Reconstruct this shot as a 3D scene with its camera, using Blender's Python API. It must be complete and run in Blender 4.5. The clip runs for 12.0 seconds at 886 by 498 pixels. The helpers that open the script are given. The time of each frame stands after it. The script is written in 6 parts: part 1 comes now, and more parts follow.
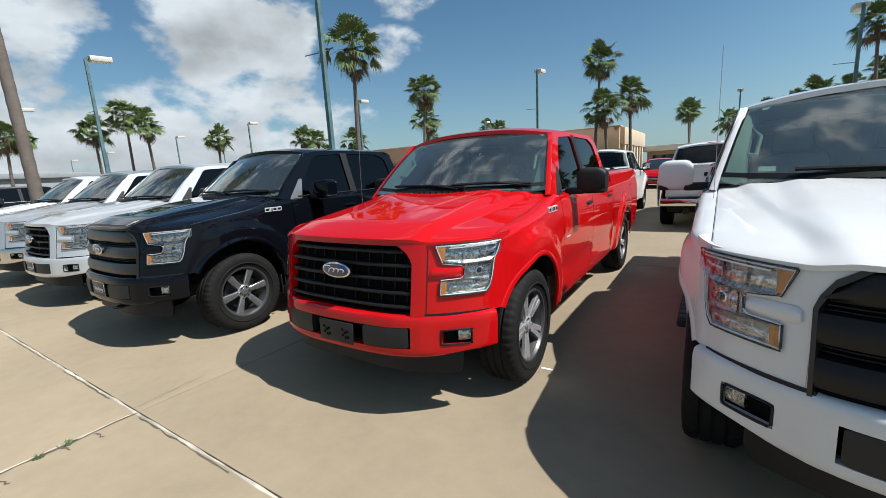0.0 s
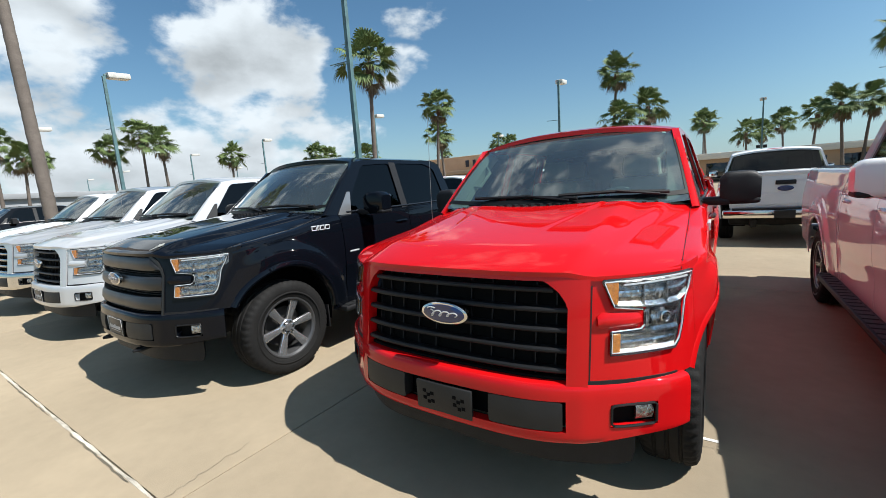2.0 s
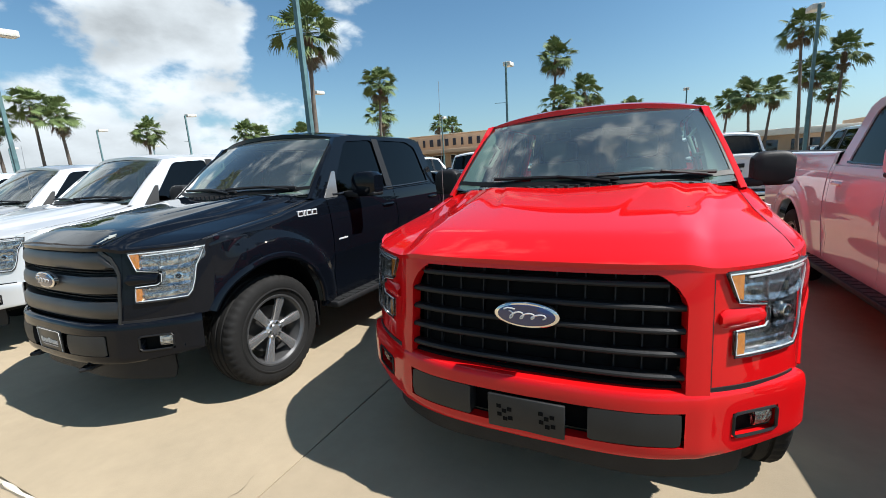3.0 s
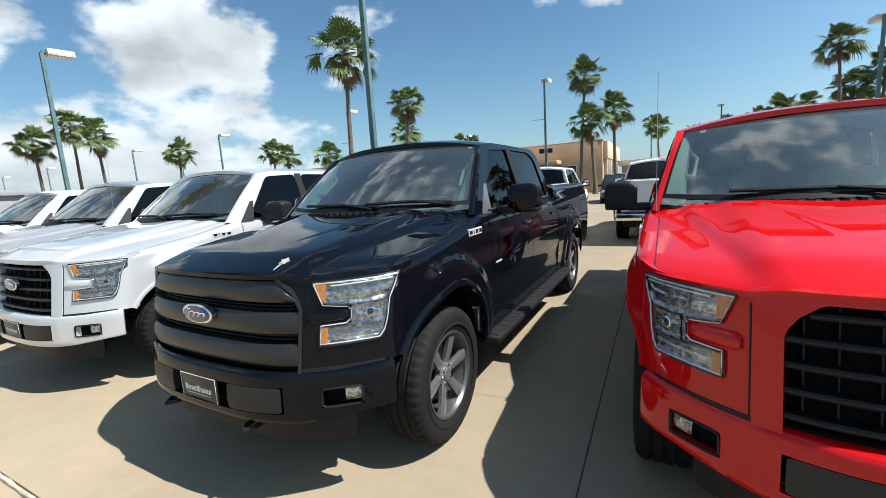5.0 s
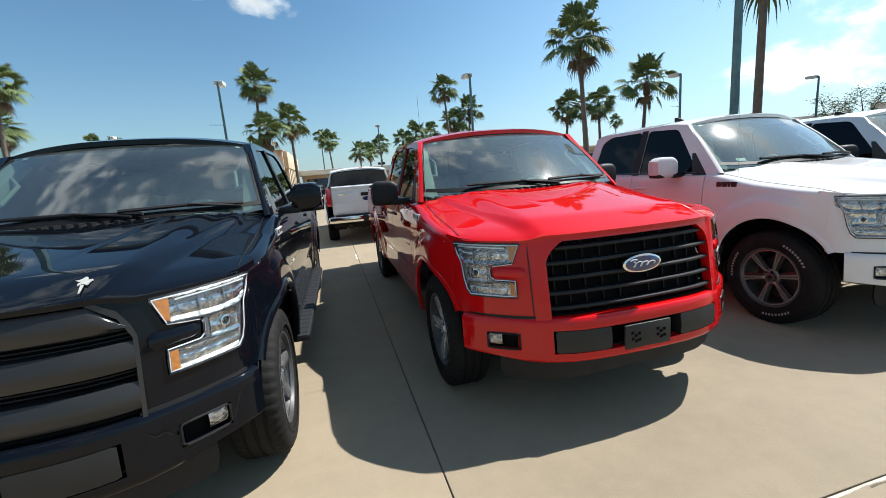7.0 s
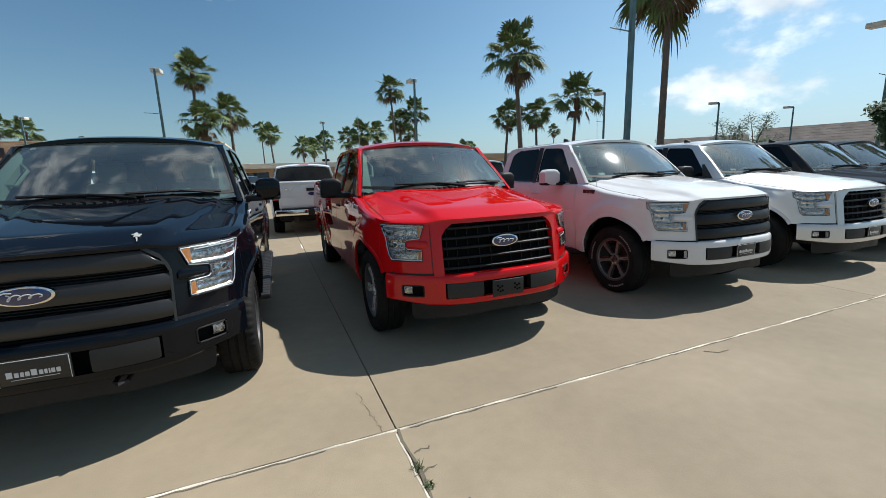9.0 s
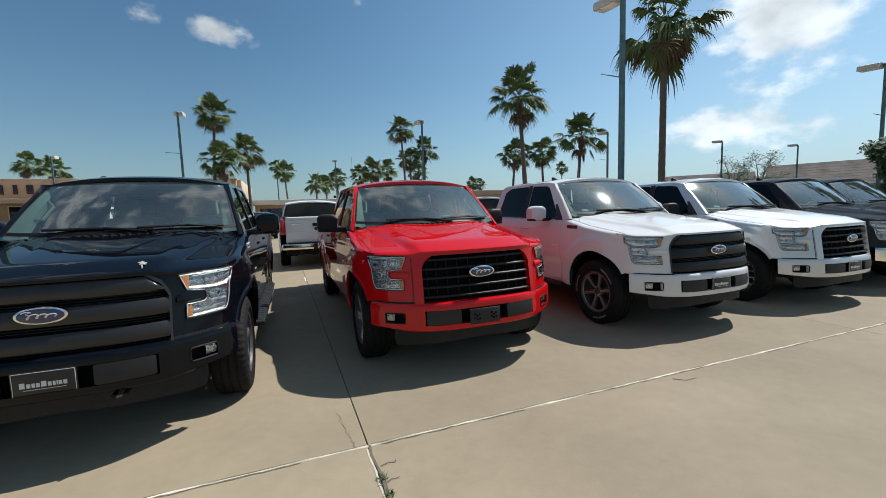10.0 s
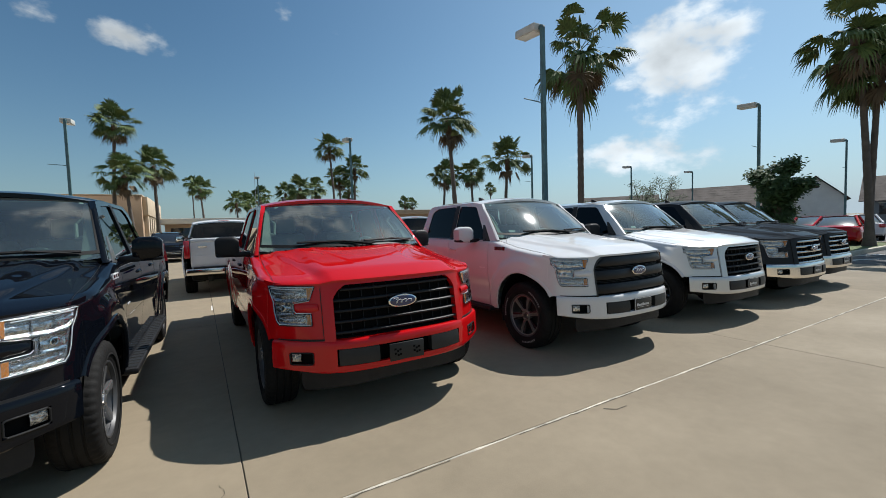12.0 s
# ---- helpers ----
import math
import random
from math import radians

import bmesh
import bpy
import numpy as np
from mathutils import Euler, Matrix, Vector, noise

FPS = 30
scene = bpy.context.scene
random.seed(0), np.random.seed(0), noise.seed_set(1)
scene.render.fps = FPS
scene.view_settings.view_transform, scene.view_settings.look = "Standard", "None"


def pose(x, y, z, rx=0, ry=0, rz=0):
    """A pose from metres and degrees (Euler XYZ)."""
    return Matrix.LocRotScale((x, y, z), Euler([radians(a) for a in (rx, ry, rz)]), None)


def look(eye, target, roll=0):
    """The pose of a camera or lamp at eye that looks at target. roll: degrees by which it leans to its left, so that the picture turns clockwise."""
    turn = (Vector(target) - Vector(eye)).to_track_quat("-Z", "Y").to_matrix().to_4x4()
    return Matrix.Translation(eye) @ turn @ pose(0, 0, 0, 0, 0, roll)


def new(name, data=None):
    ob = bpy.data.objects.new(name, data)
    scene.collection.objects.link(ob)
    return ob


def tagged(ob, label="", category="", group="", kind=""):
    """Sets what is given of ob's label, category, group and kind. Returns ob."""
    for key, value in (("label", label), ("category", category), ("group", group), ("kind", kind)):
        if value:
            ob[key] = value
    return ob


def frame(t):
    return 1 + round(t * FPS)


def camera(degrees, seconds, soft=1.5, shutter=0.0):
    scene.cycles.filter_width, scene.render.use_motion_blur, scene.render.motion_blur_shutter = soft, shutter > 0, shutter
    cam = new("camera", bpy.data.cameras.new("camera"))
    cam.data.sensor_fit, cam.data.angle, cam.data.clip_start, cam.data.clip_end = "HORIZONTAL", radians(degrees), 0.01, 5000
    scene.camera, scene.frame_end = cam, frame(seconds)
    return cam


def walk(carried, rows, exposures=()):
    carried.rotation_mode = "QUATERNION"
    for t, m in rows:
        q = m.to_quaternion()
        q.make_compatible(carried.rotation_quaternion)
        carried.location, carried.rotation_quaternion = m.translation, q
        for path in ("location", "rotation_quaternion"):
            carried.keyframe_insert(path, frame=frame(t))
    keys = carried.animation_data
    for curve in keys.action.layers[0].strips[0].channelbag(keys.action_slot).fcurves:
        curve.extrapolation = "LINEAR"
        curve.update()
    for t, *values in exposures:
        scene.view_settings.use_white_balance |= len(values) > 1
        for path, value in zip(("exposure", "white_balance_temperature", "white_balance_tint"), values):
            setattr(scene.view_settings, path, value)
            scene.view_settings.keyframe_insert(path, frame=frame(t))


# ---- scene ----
cam = camera(94.3, 12.0, 0.85)
PATH = [
    (0, (0.605, 0.868, 1.528), (-0.47, 2.514, 1.165), -3.2),
    (0.5, (0.363, 0.879, 1.552), (-0.644, 2.569, 1.193), -3.5),
    (1, (0.142, 0.973, 1.524), (-0.817, 2.693, 1.174), -3.7),
    (1.5, (-0.138, 1.104, 1.543), (-1.209, 2.761, 1.221), -4.0),
    (2, (-0.361, 1.149, 1.523), (-1.473, 2.786, 1.231), -3.9),
    (2.5, (-0.731, 1.109, 1.55), (-1.675, 2.84, 1.215), -3.7),
    (3, (-1.034, 1.173, 1.532), (-1.889, 2.938, 1.141), -3.5),
    (3.2, (-1.152, 1.157, 1.561), (-2.017, 2.917, 1.167), -3.4),
    (4.8, (-2.221, 1.137, 1.547), (-3.053, 2.929, 1.233), -3.8),
    (5, (-2.35, 1.141, 1.549), (-3.269, 2.892, 1.249), -3.6),
    (5.5, (-2.635, 1.042, 1.518), (-3.831, 2.618, 1.226), -3.1),
    (6, (-2.87, 0.954, 1.512), (-4.052, 2.531, 1.171), -4.9),
    (6.5, (-2.964, 0.95, 1.513), (-3.284, 2.894, 1.173), -4.1),
    (7, (-3.076, 0.772, 1.521), (-2.578, 2.677, 1.166), -4.4),
    (7.2, (-3.109, 0.633, 1.534), (-2.39, 2.458, 1.147), -4.7),
    (8.8, (-3.206, -0.248, 1.532), (-2.48, 1.578, 1.162), -1.0),
    (9, (-3.249, -0.343, 1.535), (-2.498, 1.474, 1.168), -1.9),
    (9.5, (-3.263, -0.506, 1.553), (-2.488, 1.319, 1.296), -2.6),
    (10, (-3.107, -0.701, 1.529), (-2.388, 1.156, 1.334), -1.8),
    (10.5, (-3.02, -0.753, 1.549), (-2.276, 1.096, 1.375), -0.9),
    (11, (-2.984, -0.641, 1.547), (-2.174, 1.179, 1.374), -1.0),
    (11.5, (-2.957, -0.51, 1.566), (-2.022, 1.253, 1.428), -1.6),
    (12, (-2.843, -0.41, 1.552), (-1.827, 1.308, 1.439), -1.8),
]
EXPOSURES = [(0.0, 0.50), (1.0, 0.61), (2.0, 0.74), (3.0, 0.90), (5.0, 0.90), (5.5, 0.72), (6.0, 0.70), (7.0, 0.92), (9.0, 0.46), (10.5, 0.34), (12.0, 0.24)]
walk(cam, [(t, look(eye, target, roll)) for t, eye, target, roll in PATH], [(t, e, 6550, 10) for t, e in EXPOSURES])

# ---- daylight ----
SUN_TO = Vector((0.70, 0.11, 1.0)).normalized()
sun_az = math.atan2(SUN_TO.x, SUN_TO.y)
sun_el = math.asin(SUN_TO.z)
world = bpy.data.worlds.new("world")
scene.world = world
world.use_nodes = True
wn, wl = world.node_tree.nodes, world.node_tree.links
wn.clear()


def wnode(kind, **kw):
    n = wn.new(kind)
    for k, v in kw.items():
        n.inputs[k.replace("_", " ")].default_value = v
    return n


w_out = wn.new("ShaderNodeOutputWorld")
w_bg = wn.new("ShaderNodeBackground")
sky = wn.new("ShaderNodeTexSky")
sky.sky_type = "NISHITA"
sky.sun_disc = False
sky.sun_elevation = sun_el
sky.sun_rotation = sun_az
sky.altitude = 0
sky.air_density, sky.dust_density, sky.ozone_density = 1.0, 0.7, 1.0
w_tc = wn.new("ShaderNodeTexCoord")
w_sep = wn.new("ShaderNodeSeparateXYZ")
wl.new(w_tc.outputs["Generated"], w_sep.inputs[0])


def wmath(op, a, b=None, clamp=False):
    n = wn.new("ShaderNodeMath")
    n.operation, n.use_clamp = op, clamp
    for i, v in enumerate((a, b)):
        if v is None:
            continue
        if isinstance(v, (int, float)):
            n.inputs[i].default_value = v
        else:
            wl.new(v, n.inputs[i])
    return n.outputs[0]


def lobe(az, el, r0, r1, squash=1.0):
    """A soft cloud bank round a compass bearing (degrees from +y to +x) and height."""
    a, e = radians(az), radians(el)
    d = Vector((math.sin(a) * math.cos(e), math.cos(a) * math.cos(e), math.sin(e)))
    side = Vector((math.cos(a), -math.sin(a), 0))
    up = side.cross(d)
    dots = []
    for v in (side, up, d):
        n = wn.new("ShaderNodeVectorMath")
        n.operation = "DOT_PRODUCT"
        n.inputs[1].default_value = v
        wl.new(w_tc.outputs["Generated"], n.inputs[0])
        dots.append(n.outputs["Value"])
    x = wmath("DIVIDE", dots[0], squash)
    r = wmath("SQRT", wmath("ADD", wmath("MULTIPLY", x, x), wmath("MULTIPLY", dots[1], dots[1])))
    front = wmath("GREATER_THAN", dots[2], 0.0)
    n = wn.new("ShaderNodeMapRange")
    n.interpolation_type = "SMOOTHSTEP"
    wl.new(r, n.inputs["Value"])
    n.inputs["From Min"].default_value, n.inputs["From Max"].default_value = radians(r1), radians(r0)
    return wmath("MULTIPLY", n.outputs[0], front)


w_map = wn.new("ShaderNodeMapping")
w_map.inputs["Scale"].default_value = (1.0, 1.0, 1.7)
wl.new(w_tc.outputs["Generated"], w_map.inputs[0])
n_big = wnode("ShaderNodeTexNoise", Scale=4.2, Detail=6.0, Roughness=0.5, Distortion=0.15)
n_small = wnode("ShaderNodeTexNoise", Scale=13.0, Detail=6.0, Roughness=0.56)
wl.new(w_map.outputs[0], n_big.inputs["Vector"])
wl.new(w_map.outputs[0], n_small.inputs["Vector"])
banks = None
CLOUDS = [  # bearing, height, inner and outer radius, widening, weight
    (-56, 15, 5, 16, 0.95, 0.42), (-80, 17, 6, 15, 1.0, 0.42), (-64, 6, 4, 11, 3.4, 0.40), (-95, 6, 6, 18, 2.0, 0.36),
    (-37, 15.5, 1, 7, 1.8, 0.36), (-35, 21, 1, 6, 1.8, 0.34), (62, 18, 2, 13, 1.4, 0.34), (63, 12.5, 0.5, 7, 2.4, 0.31), (57, 8, 1, 6, 4.0, 0.31), (-14, 22, 0.3, 6, 1.8, 0.33), (-5.5, 20.3, 0.3, 5, 1.8, 0.33), (10, 25.5, 0.3, 5.5, 1.5, 0.33), (17, 24.5, 0.3, 5, 1.6, 0.32), (-28, 31, 1, 8, 1.8, 0.34),
    (9, 34, 1, 7, 2.2, 0.28), (-42, 50, 4, 22, 1.5, 0.33), (-110, 74, 5, 26, 1.3, 0.315), (20, 72, 5, 22, 1.4, 0.325), (82, 52, 5, 20, 1.3, 0.335), (-76, 54, 4, 18, 1.3, 0.325), (-170, 45, 8, 36, 1.3, 0.32), (-110, 35, 8, 26, 1.6, 0.36), (170, 22, 6, 22, 2.4, 0.33),
]
for az, el, r0, r1, sq, wt in CLOUDS:
    b = wmath("MULTIPLY", lobe(az, el, r0, r1, sq), wt)
    banks = b if banks is None else wmath("MAXIMUM", banks, b)
dens = wmath("ADD", wmath("ADD", wmath("MULTIPLY", n_big.outputs["Fac"], 0.58), wmath("MULTIPLY", n_small.outputs["Fac"], 0.42)), banks)
w_ramp = wn.new("ShaderNodeMapRange")
w_ramp.interpolation_type = "SMOOTHSTEP"
w_ramp.inputs["From Min"].default_value, w_ramp.inputs["From Max"].default_value = 0.765, 0.91
wl.new(dens, w_ramp.inputs["Value"])
# cloud body: lit tops, greyer undersides and where thick
n_here = wnode("ShaderNodeTexNoise", Scale=6.5, Detail=3.5, Roughness=0.5)
n_above = wnode("ShaderNodeTexNoise", Scale=6.5, Detail=3.5, Roughness=0.5)
w_lift = wn.new("ShaderNodeVectorMath")
w_lift.operation = "ADD"
w_lift.inputs[1].default_value = (0.02, 0.0, 0.075)
wl.new(w_map.outputs[0], w_lift.inputs[0])
wl.new(w_map.outputs[0], n_here.inputs["Vector"])
wl.new(w_lift.outputs[0], n_above.inputs["Vector"])
w_relief = wmath("MULTIPLY", wmath("SUBTRACT", n_here.outputs["Fac"], n_above.outputs["Fac"]), 1.15)
w_thick = wn.new("ShaderNodeMapRange")
w_thick.inputs["From Min"].default_value, w_thick.inputs["From Max"].default_value = 0.86, 1.08
w_thick.inputs["To Min"].default_value, w_thick.inputs["To Max"].default_value = 1.0, 0.7
wl.new(dens, w_thick.inputs["Value"])
w_shade = wn.new("ShaderNodeClamp")
w_shade.inputs["Min"].default_value, w_shade.inputs["Max"].default_value = 0.5, 1.08
wl.new(wmath("ADD", w_thick.outputs[0], wmath("SUBTRACT", w_relief, 0.03)), w_shade.inputs["Value"])
w_cl = wn.new("ShaderNodeMix")
w_cl.data_type = "RGBA"
w_cl.blend_type = "MULTIPLY"
w_cl.inputs["Factor"].default_value = 1.0
w_cl.inputs["A"].default_value = (7.3, 8.1, 8.7, 1)
wl.new(w_shade.outputs[0], w_cl.inputs["B"])
w_mix = wn.new("ShaderNodeMix")
w_mix.data_type = "RGBA"
wl.new(w_ramp.outputs[0], w_mix.inputs["Factor"])
w_tint = wn.new("ShaderNodeMix")
w_tint.data_type, w_tint.blend_type = "RGBA", "MULTIPLY"
w_tint.inputs["Factor"].default_value = 1.0
w_tint.inputs["B"].default_value = (0.675, 1.0, 1.10, 1)
wl.new(sky.outputs[0], w_tint.inputs["A"])
# the whole sky pales smoothly towards the sun
w_dot = wn.new("ShaderNodeVectorMath")
w_dot.operation = "DOT_PRODUCT"
w_dot.inputs[1].default_value = Vector((SUN_TO.x, SUN_TO.y, 0)).normalized()
wl.new(w_tc.outputs["Generated"], w_dot.inputs[0])
w_sunward = wmath("ADD", wmath("MULTIPLY", wmath("POWER", wmath("MAXIMUM", w_dot.outputs["Value"], 0.0), 1.5), 0.55), 1.0)
# pale haze low over the horizon
w_hz = wn.new("ShaderNodeMix")
w_hz.data_type = "RGBA"
w_low = wmath("MULTIPLY", wmath("POWER", wmath("SUBTRACT", 1.0, wmath("ABSOLUTE", w_sep.outputs["Z"]), True), 8.0), 0.74)
wl.new(wmath("ADD", w_low, wmath("MULTIPLY", wmath("POWER", wmath("MAXIMUM", w_dot.outputs["Value"], 0.0), 2.0), 0.36), True), w_hz.inputs["Factor"])
wl.new(w_tint.outputs["Result"], w_hz.inputs["A"])
w_hz.inputs["B"].default_value = (3.9, 4.9, 5.6, 1)
wl.new(w_hz.outputs["Result"], w_mix.inputs["A"])
wl.new(w_cl.outputs["Result"], w_mix.inputs["B"])
wl.new(w_mix.outputs["Result"], w_bg.inputs["Color"])
wl.new(wmath("MULTIPLY", w_sunward, 0.0645), w_bg.inputs["Strength"])
wl.new(w_bg.outputs[0], w_out.inputs["Surface"])

sun = new("sun", bpy.data.lights.new("sun", "SUN"))
sun.data.energy, sun.data.angle, sun.data.color = 5.0, radians(0.53), (1.0, 0.985, 0.95)
sun.matrix_world = look(SUN_TO * 60, (0, 0, 0))
scene.view_settings.exposure = 0.0

# ---- materials ----
def mat(name, color, rough=0.5, metal=0.0, coat=0.0, vary=0.0, scale=8.0, bump=0.0, bscale=60.0, spec=0.5, fine=0.0, each=0.0):
    """A principled surface; vary: how far large stains, or painted reflections in lamp chrome, change its colour; fine:
    grain; each: change from piece to piece.
    """
    m = bpy.data.materials.new(name)
    m.use_nodes = True
    nt = m.node_tree
    p = nt.nodes["Principled BSDF"]
    p.inputs["Base Color"].default_value = (*color, 1)
    p.inputs["Roughness"].default_value = rough
    p.inputs["Metallic"].default_value = metal
    p.inputs["Coat Weight"].default_value = coat
    p.inputs["Coat Roughness"].default_value = 0.03
    p.inputs["Specular IOR Level"].default_value = spec
    tc = nt.nodes.new("ShaderNodeTexCoord")

    def noise_tex(sc, det=5.0, ro=0.6):
        n = nt.nodes.new("ShaderNodeTexNoise")
        n.inputs["Scale"].default_value, n.inputs["Detail"].default_value, n.inputs["Roughness"].default_value = sc, det, ro
        nt.links.new(tc.outputs["Object"], n.inputs["Vector"])
        return n.outputs["Fac"]

    def rng(src, lo, hi, a, b):
        n = nt.nodes.new("ShaderNodeMapRange")
        nt.links.new(src, n.inputs["Value"])
        for k, v in zip(("From Min", "From Max", "To Min", "To Max"), (lo, hi, a, b)):
            n.inputs[k].default_value = v
        return n.outputs[0]

    def mul(a, b):
        n = nt.nodes.new("ShaderNodeMath")
        n.operation = "MULTIPLY"
        nt.links.new(a, n.inputs[0])
        nt.links.new(b, n.inputs[1])
        return n.outputs[0]

    f = None
    if vary:
        f = rng(noise_tex(scale), 0.3, 0.7, 1 - vary, 1 + vary)
    if fine:
        g = rng(noise_tex(scale * 14, 3.0), 0.3, 0.7, 1 - fine, 1 + fine)
        f = mul(f, g) if f else g
    if each:
        oi = nt.nodes.new("ShaderNodeObjectInfo")
        g = rng(oi.outputs["Random"], 0, 1, 1 - each, 1 + each)
        f = mul(f, g) if f else g
    if f:
        mx = nt.nodes.new("ShaderNodeMix")
        mx.data_type, mx.blend_type = "RGBA", "MULTIPLY"
        mx.inputs["Factor"].default_value = 1.0
        mx.inputs["A"].default_value = (*color, 1)
        nt.links.new(f, mx.inputs["B"])
        nt.links.new(mx.outputs["Result"], p.inputs["Base Color"])
        if rough > 0.1:
            nt.links.new(rng(f, 0.6, 1.4, min(1, rough * 1.15), rough * 0.85), p.inputs["Roughness"])
    if bump:
        b = nt.nodes.new("ShaderNodeBump")
        b.inputs["Strength"].default_value = bump
        b.inputs["Distance"].default_value = 0.01
        nt.links.new(noise_tex(bscale, 4.0), b.inputs["Height"])
        nt.links.new(b.outputs[0], p.inputs["Normal"])
    return m


def paint_mat(name, color, metal=0.0, flake=0.0, ior=1.5, coat=1.0):
    m = mat(name, color, 0.34 if metal else 0.5, metal, coat, vary=0.03, scale=2.5, spec=0.35 if metal else 0.0)
    nt = m.node_tree
    p = nt.nodes["Principled BSDF"]
    p.inputs["Coat IOR"].default_value = ior
    # dust film: slightly uneven clear coat
    tc = nt.nodes.new("ShaderNodeTexCoord")
    n = nt.nodes.new("ShaderNodeTexNoise")
    n.inputs["Scale"].default_value, n.inputs["Detail"].default_value = 6.0, 6.0
    nt.links.new(tc.outputs["Object"], n.inputs["Vector"])
    r = nt.nodes.new("ShaderNodeMapRange")
    for k, v in zip(("From Min", "From Max", "To Min", "To Max"), (0.40, 0.75, 0.008, 0.045)):
        r.inputs[k].default_value = v
    nt.links.new(n.outputs["Fac"], r.inputs["Value"])
    nt.links.new(r.outputs[0], p.inputs["Coat Roughness"])
    if flake:
        v = nt.nodes.new("ShaderNodeTexVoronoi")
        v.inputs["Scale"].default_value = 900
        nt.links.new(tc.outputs["Object"], v.inputs["Vector"])
        b = nt.nodes.new("ShaderNodeBump")
        b.inputs["Strength"].default_value, b.inputs["Distance"].default_value = flake, 0.0005
        nt.links.new(v.outputs["Distance"], b.inputs["Height"])
        nt.links.new(b.outputs[0], p.inputs["Normal"])
    return m


def glass_mat(name, tint, gloss_rough=0.015, base=0.04, veil=0.0, power=4.0):
    """Thin glazing: see-through by its tint, with mirror gloss growing towards grazing angles; veil: share of a pale
    greenish film that brightens the glass as painted haze.
    """
    m = bpy.data.materials.new(name)
    m.use_nodes = True
    nt = m.node_tree
    nt.nodes.clear()
    out = nt.nodes.new("ShaderNodeOutputMaterial")
    tr = nt.nodes.new("ShaderNodeBsdfTransparent")
    tr.inputs[0].default_value = (*tint, 1)
    gl = nt.nodes.new("ShaderNodeBsdfGlossy")
    gl.inputs["Roughness"].default_value = gloss_rough
    fr = nt.nodes.new("ShaderNodeLayerWeight")
    fr.inputs["Blend"].default_value = 0.5
    pw = nt.nodes.new("ShaderNodeMath")
    pw.operation = "POWER"
    pw.inputs[1].default_value = power
    nt.links.new(fr.outputs["Facing"], pw.inputs[0])
    ad = nt.nodes.new("ShaderNodeMath")
    ad.operation, ad.use_clamp = "ADD", True
    ad.inputs[1].default_value = base
    mix = nt.nodes.new("ShaderNodeMixShader")
    nt.links.new(pw.outputs[0], ad.inputs[0])
    nt.links.new(ad.outputs[0], mix.inputs[0])
    nt.links.new(tr.outputs[0], mix.inputs[1])
    nt.links.new(gl.outputs[0], mix.inputs[2])
    last = mix.outputs[0]
    # uneven pale film mixed in to lift dark glass, a painted haze
    if veil:
        df = nt.nodes.new("ShaderNodeBsdfDiffuse")
        df.inputs[0].default_value = (0.50, 0.60, 0.54, 1)
        film = nt.nodes.new("ShaderNodeMixShader")
        nz = nt.nodes.new("ShaderNodeTexNoise")
        nz.inputs["Scale"].default_value, nz.inputs["Detail"].default_value = 1.6, 5.0
        tc = nt.nodes.new("ShaderNodeTexCoord")
        nt.links.new(tc.outputs["Object"], nz.inputs["Vector"])
        rg = nt.nodes.new("ShaderNodeMapRange")
        rg.inputs["From Min"].default_value, rg.inputs["From Max"].default_value = 0.3, 0.7
        rg.inputs["To Min"].default_value, rg.inputs["To Max"].default_value = veil * 0.6, veil * 1.4
        nt.links.new(nz.outputs["Fac"], rg.inputs["Value"])
        nt.links.new(rg.outputs[0], film.inputs[0])
        nt.links.new(last, film.inputs[1])
        nt.links.new(df.outputs[0], film.inputs[2])
        last = film.outputs[0]
    nt.links.new(last, out.inputs["Surface"])
    return m


